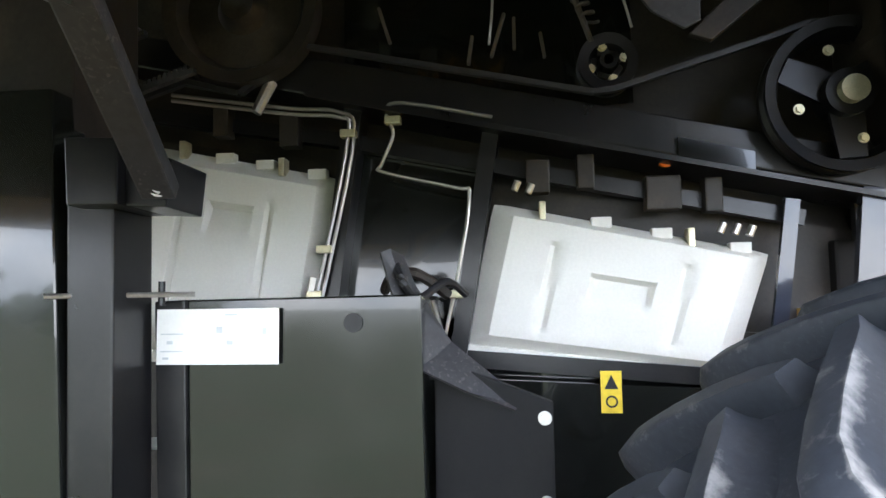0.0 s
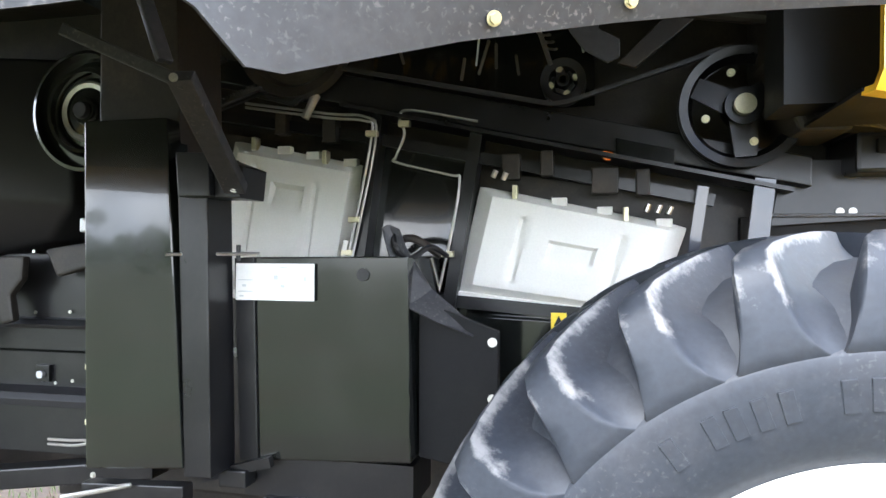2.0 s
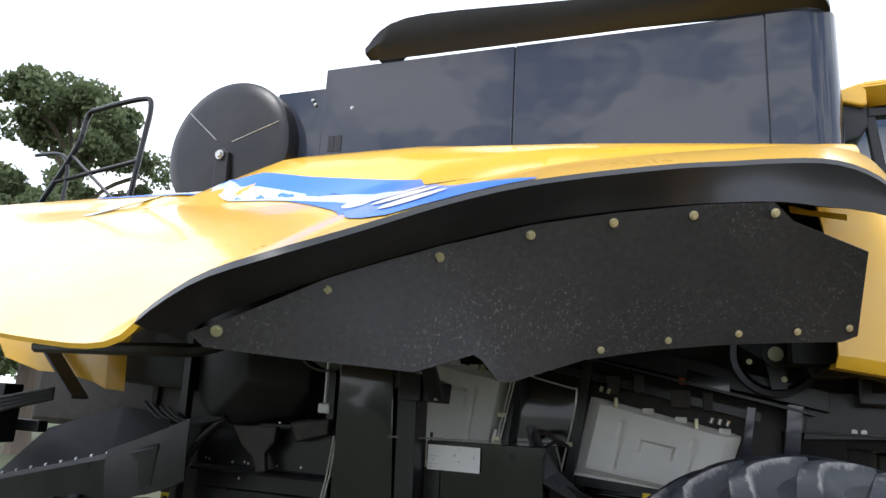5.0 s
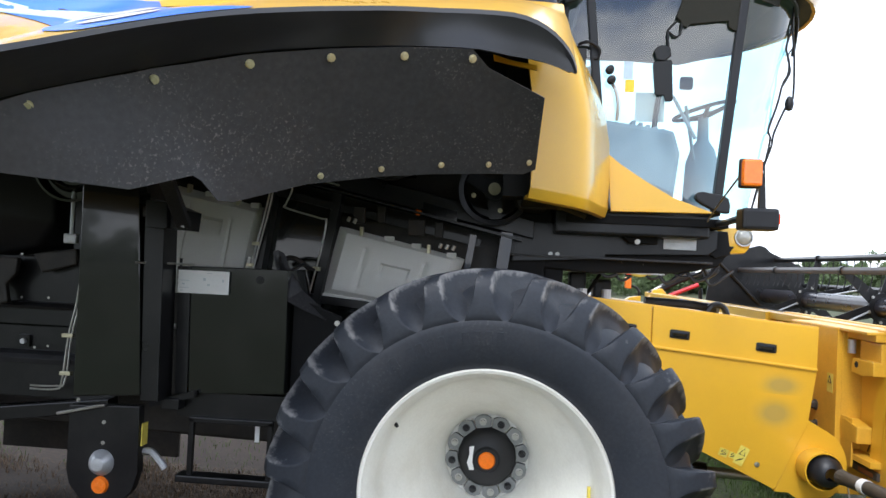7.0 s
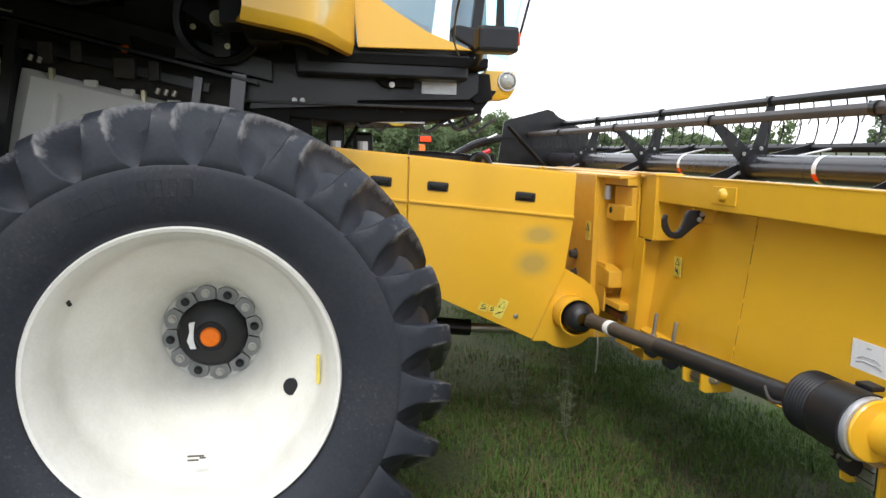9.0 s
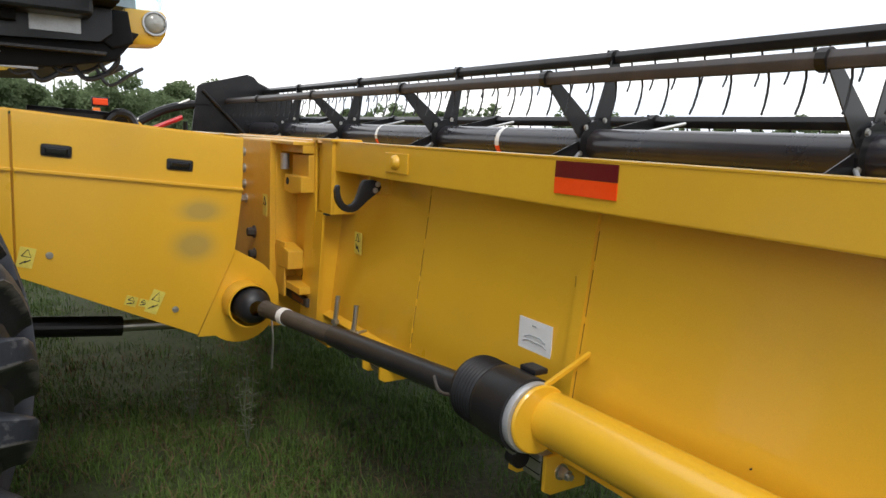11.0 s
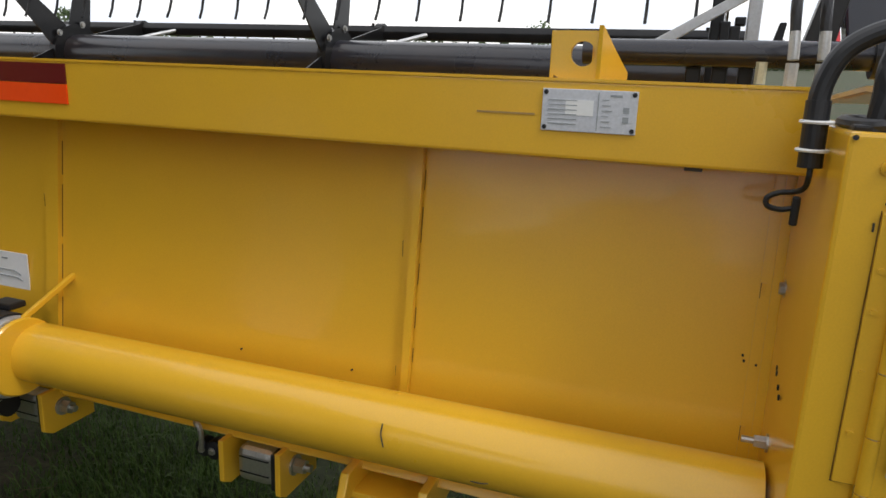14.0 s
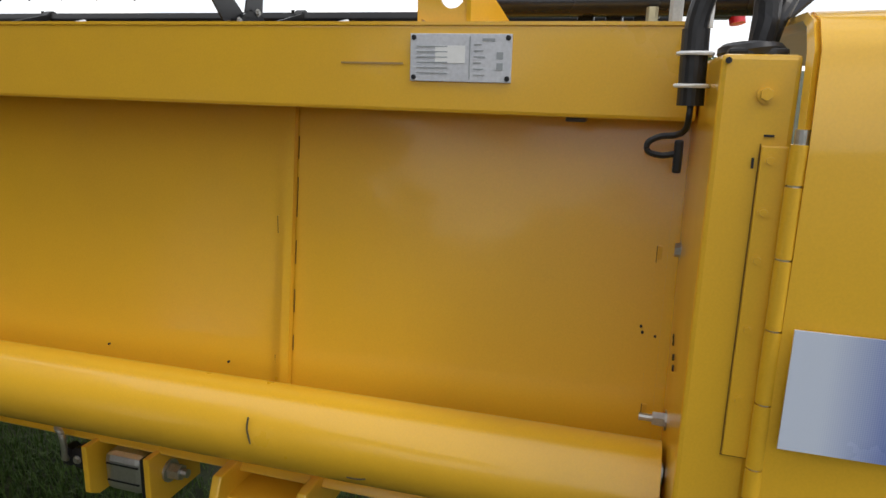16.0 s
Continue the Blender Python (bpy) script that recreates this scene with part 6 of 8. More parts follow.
for cx, cz, w, h, ang in ((0.955, 1.125, 0.06, 0.085, 0.25), (1.352, 0.905, 0.05, 0.045, 0.35), (1.402, 0.892, 0.035, 0.035, 0.35), (1.452, 0.893, 0.055, 0.11, 0.42)):
    ro = Matrix.Translation((cx, 0, cz)) @ Matrix.Rotation(ang, 4, "Y") @ Matrix.Translation((-cx, 0, -cz))
    part("warning_label", box(cx - w / 2, cx + w / 2, FY - 0.0105, FY - 0.008, cz - h / 2, cz + h / 2, 0, ro), ROPE, feeder, "yellow warning label with dark pictogram")
    bm = bmesh.new()
    tri = [(cx - w * 0.3, FY - 0.0105, cz + h * 0.05), (cx + w * 0.3, FY - 0.0105, cz + h * 0.05), (cx, FY - 0.0105, cz + h * 0.42), (cx - w * 0.3, FY - 0.0105, cz + h * 0.05)]
    add_tube(bm, tri, 0.0022, 5)
    add_tube(bm, [(cx - w * 0.3, FY - 0.0105, cz - h * 0.36), (cx + w * 0.05, FY - 0.0105, cz - h * 0.16), (cx - w * 0.05, FY - 0.0105, cz - h * 0.26), (cx + w * 0.3, FY - 0.0105, cz - h * 0.08)], 0.0024, 5)
    bmesh.ops.transform(bm, matrix=ro, verts=bm.verts[:])
    part("label_print", bm, INK, feeder)
BLUR = YELLOW.copy()
BLUR.name = "yellow_paint_with_faded_mark"
bn, bl = BLUR.node_tree.nodes, BLUR.node_tree.links
old = bn["Principled BSDF"].inputs["Base Color"].links[0].from_socket
gc, gm, gg, gr, gx, gn = bn.new("ShaderNodeTexCoord"), bn.new("ShaderNodeMapping"), bn.new("ShaderNodeTexGradient"), bn.new("ShaderNodeValToRGB"), bn.new("ShaderNodeMixRGB"), bn.new("ShaderNodeTexNoise")
gm.inputs["Location"].default_value = (-1.0, 0.0, -1.0)
gm.inputs["Scale"].default_value = (2.0, 0.0, 2.0)
gg.gradient_type = "QUADRATIC_SPHERE"
gr.color_ramp.elements[1].position = 0.45
gr.color_ramp.elements[1].color = (0.75, 0.75, 0.75, 1)
gn.inputs["Scale"].default_value = 3.0
bl.new(gc.outputs["Generated"], gm.inputs["Vector"])
bl.new(gm.outputs["Vector"], gg.inputs["Vector"])
bl.new(gg.outputs["Fac"], gr.inputs["Fac"])
bl.new(gr.outputs["Color"], gx.inputs[0])
bl.new(old, gx.inputs[1])
gx.inputs[2].default_value = (0.40, 0.30, 0.085, 1)
bl.new(gx.outputs[0], bn["Principled BSDF"].inputs["Base Color"])
for outline in ([(1.50, 1.395), (1.82, 1.37), (1.82, 1.22), (1.50, 1.235)], [(1.47, 1.265), (1.79, 1.25), (1.78, 1.03), (1.47, 1.05)]):
    part("faded_mark", prism(outline, "y", FY - 0.0084 - 0.0004 * (outline[0][0] < 1.48), FY - 0.008), BLUR, feeder, "faded blurred decal patch")
# drive end at the lower front corner
part("drive_guard", prism([(1.815, 1.12)] + [(1.845 + 0.195 * math.cos(a), 0.865 + 0.212 * math.sin(a)) for a in [radians(62 - 9.5 * k) for k in range(21)]] + [(1.642, 0.70)], "y", FY + 0.0, FY + 0.03, 0.004), YELLOW, feeder, "yellow rounded drive guard")
part("drive_cup", lathe([(0.095, 0.0), (0.105, -0.02), (0.105, -0.14), (0.098, -0.14), (0.098, 0.0)], (1.855, FY, 0.865), "y", 36), YELLOW, feeder, "", True)
top = part("auger_top", hose([(1.0, 1.2, 1.73), (1.3, 1.2, 1.72), (1.45, 1.1, 1.70)], 0.03), HOSE, feeder)
part("top_hook", hose([(1.30, 0.85, 1.68), (1.34, 0.85, 1.735), (1.40, 0.85, 1.73), (1.43, 0.85, 1.67)], 0.02), BLACK, feeder)
for x in (0.55, 0.7):
    part("top_fitting", rod((x, 0.9, 1.72), (x, 0.9, 1.80), 0.03, seg=10), ALU, feeder)
part("lift_cylinder", rod((0.2, 0.95, 0.805), (1.358, 0.95, 0.697), 0.05, seg=20), BLACK, feeder, "black hydraulic lift cylinder")
part("cylinder_rod", rod((1.358, 0.95, 0.697), (1.958, 0.95, 0.667), 0.03, seg=16), STEEL, feeder)

# ---- header ----
header = thing("grain_header", (2.3, 1.35, 0), "wide yellow grain header with black reel", "header")
HL = 6.9
part("top_rail", box(2.184, 2.34, -3.012, 0.43, 1.52, 1.655, 0.006), YELLOW, header, "yellow box-section top rail")
part("rail_lip", box(2.182, 2.30, -3.012, 0.43, 1.6525, 1.658), YELLOW, header)


def back(z):
    """The sheet leans a little: nearer the feeder at its foot."""
    return 2.310 - 0.06 * (1.50 - z) / 0.54


bounds = [0.43, -0.40, -1.285, -2.303, -3.02]
for y0, y1 in zip(bounds[1:], bounds):
    part("back_panel", sheet([[(back(1.53), y0 + 0.0015, 1.53), (back(0.80), y0 + 0.0015, 0.80)], [(back(1.53), y1 - 0.0015, 1.53), (back(0.80), y1 - 0.0015, 0.80)]], -0.006), YELLOW, header, "yellow back sheet")
# folded joints: a raised strip between sheets, open slits along one edge
for y, w, high, slits in ((-0.386, 0.016, 0.010, ((1.47, 1.40), (1.385, 1.30), (1.26, 1.15), (1.13, 1.06), (1.03, 0.94), (0.92, 0.88))), (-1.274, 0.042, 0.006, ((1.455, 1.37), (1.345, 1.21), (1.19, 1.10), (1.05, 0.96))), (-2.299, 0.018, 0.0095, ((1.462, 1.42), (1.385, 1.31), (1.265, 1.22), (1.17, 1.125), (1.08, 1.05)))):
    seam = part("seam_strip", sheet([[(back(1.52) - high, y, 1.52), (back(0.86) - high, y, 0.86)], [(back(1.52) - high, y - w, 1.52), (back(0.86) - high, y - w, 0.86)]], 0.014), YELLOW, header)
    for z1, z0 in slits:
        gap = prism([(back(z1) - 0.0082, z1), (back(z0) - 0.0082, z0), (back(z0) - 0.004, z0), (back(z1) - 0.004, z1)], "y", y - w - 0.0016, y - w - 0.0007)
        part("seam_gap", gap, SEAMGAP, seam)
for y0, y1 in ((-2.283, -2.299), (-2.977, -3.012)):
    part("lap_edge", sheet([[(back(1.515) - 0.0085, y0, 1.515), (back(0.88) - 0.0085, y0, 0.88)], [(back(1.515) - 0.0085, y1, 1.515), (back(0.88) - 0.0085, y1, 0.88)]], 0.004), YELLOW, header)
part("lap_edge", sheet([[(back(1.515) - 0.012, -2.995, 1.515), (back(0.88) - 0.012, -2.998, 0.88)], [(back(1.515) - 0.012, -3.014, 1.515), (back(0.88) - 0.012, -3.014, 0.88)]], 0.006), YELLOW, header)
for y, z in ((-2.283, 1.293), (-2.286, 1.02), (-2.983, 1.298), (-2.982, 1.03), (-1.262, 1.30)):
    bm = box(back(z) - 0.0092, back(z) - 0.005, y - 0.0045, y + 0.0045, z - 0.017, z + 0.017)
    part("slot", bm, YELLOW_OLD, header)
    part("slot_edge", box(back(z) - 0.0098, back(z) - 0.005, y + 0.0035, y + 0.0047, z - 0.017, z + 0.017), SEAMGAP, header)
for y, z in ((-1.881, 1.005), (-2.175, 1.007), (-2.30, 1.16), (-2.965, 1.178), (-2.968, 1.168), (-2.989, 1.164), (-1.30, 1.47)):
    part("hole", rod((back(z) - 0.0105, y, z), (back(z) - 0.004, y, z), 0.0022, seg=10), INK, header)
part("backing", box(2.325, 2.335, -3.02, 0.43, 0.85, 1.52), YELLOW_OLD, header)
part("back_frame", box(2.33, 2.40, 0.43, 2.28, 0.62, 1.66), YELLOW_OLD, header)
part("back_sheet_far", box(2.30, 2.315, 2.27, HL, 0.62, 1.53), YELLOW, header)
part("top_rail", box(2.184, 2.34, 2.27, HL, 1.52, 1.655, 0.006), YELLOW, header)
part("rail_bridge", box(2.22, 2.34, 0.43, 2.28, 1.60, 1.655, 0.006), YELLOW, header)
# lower beam, tube and floor
part("lower_beam", prism([(2.25, 0.90), (2.30, 0.90), (2.30, 0.79), (2.20, 0.80), (2.175, 0.815), (2.20, 0.85)], "y", -3.02, -1.37, 0.004), YELLOW, header)
part("lower_beam", prism([(2.228, 0.825), (2.30, 0.825), (2.30, 0.79), (2.20, 0.80), (2.195, 0.81)], "y", -1.35, 0.43, 0.004), YELLOW, header)
part("torque_tube", rod((2.125, -3.012, 0.966), (2.125, -1.365, 0.950), 0.074, seg=48), YELLOW, header, "yellow torque tube", True)
part("tube_flange", lathe([(0.0, -0.006), (0.093, -0.006), (0.097, -0.002), (0.097, 0.004), (0.0, 0.004)], (2.088, -1.360, 0.951), "y", 40), YELLOW, header, "", True)
part("floor_pan", prism([(2.3, 0.79), (2.6, 0.76), (3.4, 0.52), (3.42, 0.50), (2.6, 0.73), (2.3, 0.77)], "y", -3.05, HL), YELLOW_OLD, header)
part("front_auger", rod((2.75, -2.95, 0.98), (2.75, HL - 0.1, 0.98), 0.20, seg=32), YELLOW_OLD, header, "", True)
part("dent", hose([(2.0535, -2.342, 1.006), (2.0505, -2.340, 0.985), (2.0515, -2.345, 0.958)], 0.0016, 6), SHAFT, header)
part("scratch", hose([(2.060, -2.52, 0.925), (2.057, -2.54, 0.927), (2.057, -2.555, 0.930)], 0.0012, 6), SHAFT, header)
# floor supports under the beam: clevis plates with a grey block


def block(y):
    ob = part("skid_block", box(2.155, 2.30, y - 0.128, y - 0.034, 0.722, 0.806, 0.016), STEEL, header, "grey extruded block between yellow lugs")
    for z in (0.745, 0.783):
        part("groove", box(2.153, 2.156, y - 0.120, y - 0.042, z, z + 0.003), PLASTIC, ob)
    for yy in (y, y - 0.152):
        part("lug", prism([(2.14, 0.82), (2.30, 0.82), (2.30, 0.70), (2.165, 0.70), (2.14, 0.715)], "y", yy - 0.008, yy + 0.006, 0.003), YELLOW, ob)
    part("block_end", box(2.150, 2.30, y - 0.143, y - 0.128, 0.718, 0.810, 0.004), PLASTIC, ob)
    bolt((2.20, y - 0.160, 0.765), (0, -1, 0), 0.018, ob, "bolt", STEEL, 1.1)
    part("bolt_end", rod((2.20, y - 0.16, 0.765), (2.20, y - 0.205, 0.765), 0.009, seg=10), STEEL, ob)
    for yy, r in ((y + 0.045, 0.024), (y + 0.075, 0.022)):
        roll = part("roller", lathe([(0.0, -0.008), (r * 0.6, -0.008), (r, -0.004), (r, 0.022), (0.0, 0.022)], (2.175, yy, 0.768), "x", 18), PLASTIC, ob, "", True)
        bolt((2.166, yy, 0.768), (-1, 0, 0), 0.007, roll)
    part("clamp_arm", prism([(y + 0.06, 0.748), (y + 0.008, 0.762), (y + 0.008, 0.808), (y + 0.03, 0.80), (y + 0.07, 0.775)], "x", 2.180, 2.20, 0.004), PLASTIC, ob)
    part("stud", hose([(2.155, y + 0.067, 0.772), (2.150, y + 0.060, 0.805), (2.148, y + 0.062, 0.835), (2.155, y + 0.078, 0.845), (2.20, y + 0.10, 0.845)], 0.0065, 10), STEEL, ob)


for y in (-0.165, -1.18, -1.892):
    block(y)
for y in (-2.228, -2.405):
    part("mount_lug", prism([(2.09, 0.775), (2.115, 0.835), (2.28, 0.845), (2.28, 0.755), (2.13, 0.745), (2.09, 0.752)], "y", y - 0.010, y + 0.010, 0.004), YELLOW, header)
part("mount_plate", box(2.13, 2.28, -2.40, -2.23, 0.772, 0.786, 0.003), YELLOW, header)
part("mount_roller", rod((2.19, -2.40, 0.752), (2.19, -2.33, 0.752), 0.03, seg=18), PLASTIC, header)
for y in (0.20, 0.0):
    st = part("stud", rod((2.17, y, 0.80), (2.185, y, 0.945), 0.011, seg=12), STEEL, header, "upright threaded stud")
    part("nut", rod((2.172, y, 0.815), (2.174, y, 0.833), 0.02, seg=6), STEEL, st)
    part("roller", rod((2.17, y - 0.02, 0.745), (2.17, y + 0.025, 0.745), 0.035, seg=16), PLASTIC, st)
# gusset, labels and hooks
part("gusset", prism([(2.285, 1.128), (2.050, 1.024), (2.055, 1.012), (2.285, 1.114)], "y", -1.358, -1.346, 0.002), YELLOW, header, "sloping yellow gusset strip")
lab = part("paper_label", box(2.254, 2.2575, -1.20, -1.045, 1.045, 1.15), PAPER, header, "white paper label with a small drawing")
bm = bmesh.new()
add_tube(bm, [(2.2525, -1.075, 1.09), (2.2525, -1.10, 1.10), (2.2525, -1.15, 1.10), (2.2525, -1.175, 1.09)], 0.0016, 5)
add_tube(bm, [(2.2525, -1.07, 1.075), (2.2525, -1.09, 1.083), (2.2525, -1.16, 1.082), (2.2525, -1.18, 1.074)], 0.0016, 5)
add_box(bm, 2.252, 2.2535, -1.13, -1.11, 1.130, 1.134)
part("label_print", bm, GREYINK, lab)
part("pad", box(2.176, 2.184, -0.42, -0.24, 1.55, 1.628, 0.003), YELLOW, header)
part("dome_bolt", lathe([(0.0, -0.022), (0.018, -0.02), (0.028, -0.01), (0.03, 0.0)], (2.176, -0.33, 1.592), "x", 24), YELLOW, header, "", True)
hook_line = [(2.242, 1.477), (2.232, 1.495), (2.21, 1.506), (2.175, 1.507), (2.158, 1.503), (2.146, 1.480), (2.136, 1.450), (2.126, 1.424), (2.112, 1.407), (2.091, 1.400), (2.073, 1.409), (2.060, 1.429), (2.052, 1.456), (2.052, 1.480), (2.046, 1.487), (2.037, 1.480), (2.031, 1.462), (2.033, 1.429), (2.042, 1.408), (2.056, 1.390), (2.072, 1.377), (2.090, 1.371), (2.112, 1.371), (2.130, 1.377), (2.150, 1.393), (2.172, 1.413), (2.208, 1.440), (2.235, 1.462)]
hk3 = part("lift_hook", prism(hook_line, "y", -0.095, -0.068, 0.005), PLASTIC, header, "black forged hook", True)
part("hook_bracket", box(2.195, 2.30, -0.067, -0.055, 1.44, 1.54, 0.003), YELLOW, header)
for x, z in ((2.211, 1.463), (2.222, 1.489)):
    bolt((x, -0.095, z), (0, -1, 0), 0.009, hk3)
lab2 = part("warning_label", box(2.262, 2.268, 0.135, 0.20, 1.145, 1.245), ROPE, header, "yellow warning label")
part("label_print", add_tube(bmesh.new(), [(2.261, 0.150, 1.205), (2.261, 0.185, 1.205), (2.261, 0.168, 1.238), (2.261, 0.150, 1.205)], 0.002, 5), INK, lab2)
part("label_print", prism([(0.150, 1.155), (0.165, 1.185), (0.172, 1.175), (0.185, 1.195), (0.178, 1.165), (0.170, 1.172)], "x", 2.260, 2.262), INK, lab2)
red = part("reflector", box(2.180, 2.183, -1.4785, -1.246, 1.603, 1.648), DARKRED, header, "dark red reflector strip")
part("fluorescent", box(2.180, 2.183, -1.4785, -1.246, 1.558, 1.602), REDL, red, "fluorescent orange-red strip")
plate = part("data_plate", box(2.180, 2.184, -2.741, -2.579, 1.568, 1.640, 0.001), PLATE, header, "riveted aluminium data plate")
for k in range(6):
    part("print_bar", box(2.1790, 2.1802, -2.640, -2.59, 1.58 + 0.008 * k, 1.5815 + 0.008 * k), GREYINK, plate)
    part("print_bar", box(2.1790, 2.1802, -2.70 + 0.003 * (k % 3), -2.682, 1.578 + 0.009 * k, 1.5795 + 0.009 * k), GREYINK, plate)
part("print_bar", box(2.1790, 2.1802, -2.6765, -2.675, 1.572, 1.636), GREYINK, plate)
for z in (1.592, 1.608):
    part("print_bar", box(2.1790, 2.1802, -2.728, -2.718, z - 0.005, z + 0.005), GREYINK, plate)
part("print_bar", box(2.1790, 2.1802, -2.715, -2.695, 1.629, 1.633), GREYINK, plate)
part("plate_field", box(2.1792, 2.1803, -2.668, -2.62, 1.596, 1.622), PAPER, plate)
for y in (-2.735, -2.585):
    for z in (1.574, 1.634):
        bolt((2.180, y, z), (-1, 0, 0), 0.003, plate, "rivet", PLASTIC)
part("stamped_bar", box(2.1825, 2.1838, -2.566, -2.459, 1.5930, 1.5960), STAMP, header, "stamped number shown as a plain bar")
# lifting eye on the rail
part("eye_plate", prism([(2.196, 1.655), (2.25, 1.655), (2.235, 1.70), (2.21, 1.737), (2.196, 1.737)], "y", -2.592, -2.584, 0.002), YELLOW, header)
part("eye_gusset", sheet([[(2.192, -2.672, 1.746), (2.192, -2.672, 1.656)], [(2.255, -2.688, 1.708), (2.255, -2.688, 1.656)], [(2.325, -2.704, 1.672), (2.325, -2.704, 1.656)]], 0.008), YELLOW, header)
part("eye_backing", box(2.207, 2.222, -2.668, -2.654, 1.676, 1.727, 0.002), YELLOW, header)
bm = bmesh.new()
ring = circle(-2.640, 1.699, 0.021, 20)
n = 20
outerp = []
for k in range(n):
    a = k * math.tau / n
    c, s = math.cos(a), math.sin(a)
    t = min(((0.050 if c > 0 else 0.030) / abs(c)) if abs(c) > 1e-6 else 9, ((0.037 if s > 0 else 0.045) / abs(s)) if abs(s) > 1e-6 else 9)
    outerp.append((-2.640 + c * t, 1.70 + s * t))
vin = [[bm.verts.new((x, y, z)) for y, z in ring] for x in (2.196, 2.206)]
vout = [[bm.verts.new((x, y, z)) for y, z in outerp] for x in (2.196, 2.206)]
for k in range(n):
    j = (k + 1) % n
    for a, b in ((vin[0], vout[0]), (vout[1], vin[1]), (vin[1], vin[0]), (vout[0], vout[1])):
        bm.faces.new((a[k], a[j], b[j], b[k]))
bmesh.ops.recalc_face_normals(bm, faces=bm.faces[:])
part("lifting_eye", bm, YELLOW, header, "yellow lifting eye")
# end post with hinge
post = part("end_post", prism([(1.97, -3.022), (2.30, -3.012), (2.34, -3.012), (2.34, -3.105), (1.97, -3.105)], "z", 0.45, 1.605, 0.006), YELLOW, header, "yellow end post")
part("grommet", add_tube(bmesh.new(), [(2.08 + 0.085 * math.cos(k * math.tau / 28), -3.062 + 0.030 * math.sin(k * math.tau / 28), 1.612) for k in range(29)], 0.009, 8), HOSE, post, "black rubber grommet rim", True)
part("corner_hole", rod((1.9665, -3.029, 1.598), (1.9695, -3.029, 1.598), 0.0035, seg=12), INK, post)
part("post_cap", prism([(2.00, -3.03), (2.15, -3.03), (2.17, -3.05), (2.17, -3.08), (2.15, -3.095), (2.0, -3.095), (1.99, -3.08), (1.99, -3.05)], "z", 1.60, 1.613, 0.004), HOSE, post, "black rubber grommet")
leaf = part("hinge_leaf", box(1.9635, 1.968, -3.1035, -3.0735, 1.125, 1.506, 0.0015), YELLOW, post)
part("leaf_gap", box(1.9672, 1.9688, -3.0730, -3.0720, 1.123, 1.508), SEAMGAP, leaf)
part("leaf_gap", box(1.9672, 1.9688, -3.1035, -3.0715, 1.1230, 1.1240), SEAMGAP, leaf)
for z in (1.49, 1.431, 1.375, 1.29, 1.201):
    bolt((1.964, -3.084, z), (-1, 0, 0), 0.0048, leaf, "rivet", YELLOW, 0.3)
cuts = (1.511, 1.4645, 1.381, 1.2965, 1.204, 1.119, 1.077)
for k, (z1, z0) in enumerate(zip(cuts, cuts[1:])):
    part("knuckle", rod((1.956, -3.111, z0 + 0.0012), (1.956, -3.111, z1 - 0.0012), 0.0105, seg=18), YELLOW, leaf, "", True)
    if k % 2:
        part("knuckle_gap", box(1.9625, 1.9672, -3.1042, -3.1028, z0, z1), SEAMGAP, leaf)
part("hinge_pin", rod((1.956, -3.111, 1.06), (1.956, -3.111, 1.526), 0.0075, seg=12), STEEL, leaf)
part("hinge_foot", box(1.955, 1.972, -3.116, -3.100, 0.98, 1.066, 0.002), INK, leaf)
for y, z, w, h in ((-3.080, 1.517, 0.009, 0.0022), (-3.0665, 1.486, 0.0022, 0.010)):
    part("small_slot", box(1.967, 1.9692, y - w * 0.6, y + w * 0.6, z - h * 0.6, z + h * 0.6, 0.0005), INK, post)
bolt((1.968, -3.072, 1.562), (-1, 0, 0), 0.0075, post, "bolt", YELLOW, 0.4)
for x, y, z, h in ((2.25, -3.016, 1.317, 0.5), (2.173, -3.016, 1.06, 1.2), (2.124, -3.016, 0.994, 1.0)):
    bolt((x, y, z), (0, 1, 0), 0.012, post, "bolt", STEEL, h)
    if h > 0.8:
        part("bolt_end", rod((x, y, z), (x, y + 0.042, z), 0.006, seg=10), STEEL, post)
for x, z in ((2.197, 1.19), (2.190, 1.183), (2.153, 1.173), (2.13, 1.165)):
    part("chip", rod((x, -3.0135, z), (x, -3.016, z), 0.005, seg=7), INK, post)
shield = []
for k in range(9):
    f = k / 8
    y = -3.118 - 0.75 * f
    hgt = 1.655 + 0.01 * math.sin(f * 3) - 0.10 * f * f
    shield.append([(1.955 - 0.03 * f, y, 0.5), (1.95 - 0.03 * f, y, 1.1), (1.945 - 0.03 * f, y, 1.5), (1.955 - 0.03 * f, y, hgt - 0.045), (1.985 - 0.03 * f, y, hgt - 0.012), (2.03 - 0.03 * f, y, hgt), (2.4, y, hgt + 0.01), (2.9, y, hgt - 0.02)])
sd = part("end_shield", sheet(shield, 0.012), YELLOW, header, "yellow moulded end shield", True)
part("shield_edge", sheet([[(x + 0.004, -3.112, z) for x, y, z in shield[0]], [(x + 0.02, -3.135, z - 0.005) for x, y, z in shield[0]]], 0.01), YELLOW, sd, "", True)
FADE = STICKER.copy()
FADE.name = "halftone_print"
fn, fl_ = FADE.node_tree.nodes, FADE.node_tree.links
fco, fsep, framp = fn.new("ShaderNodeTexCoord"), fn.new("ShaderNodeSeparateXYZ"), fn.new("ShaderNodeMapRange")
fdot, fadd, fmix = fn.new("ShaderNodeTexVoronoi"), fn.new("ShaderNodeMath"), fn.new("ShaderNodeMixRGB")
fl_.new(fco.outputs["Object"], fsep.inputs[0])
fl_.new(fsep.outputs["Y"], framp.inputs["Value"])
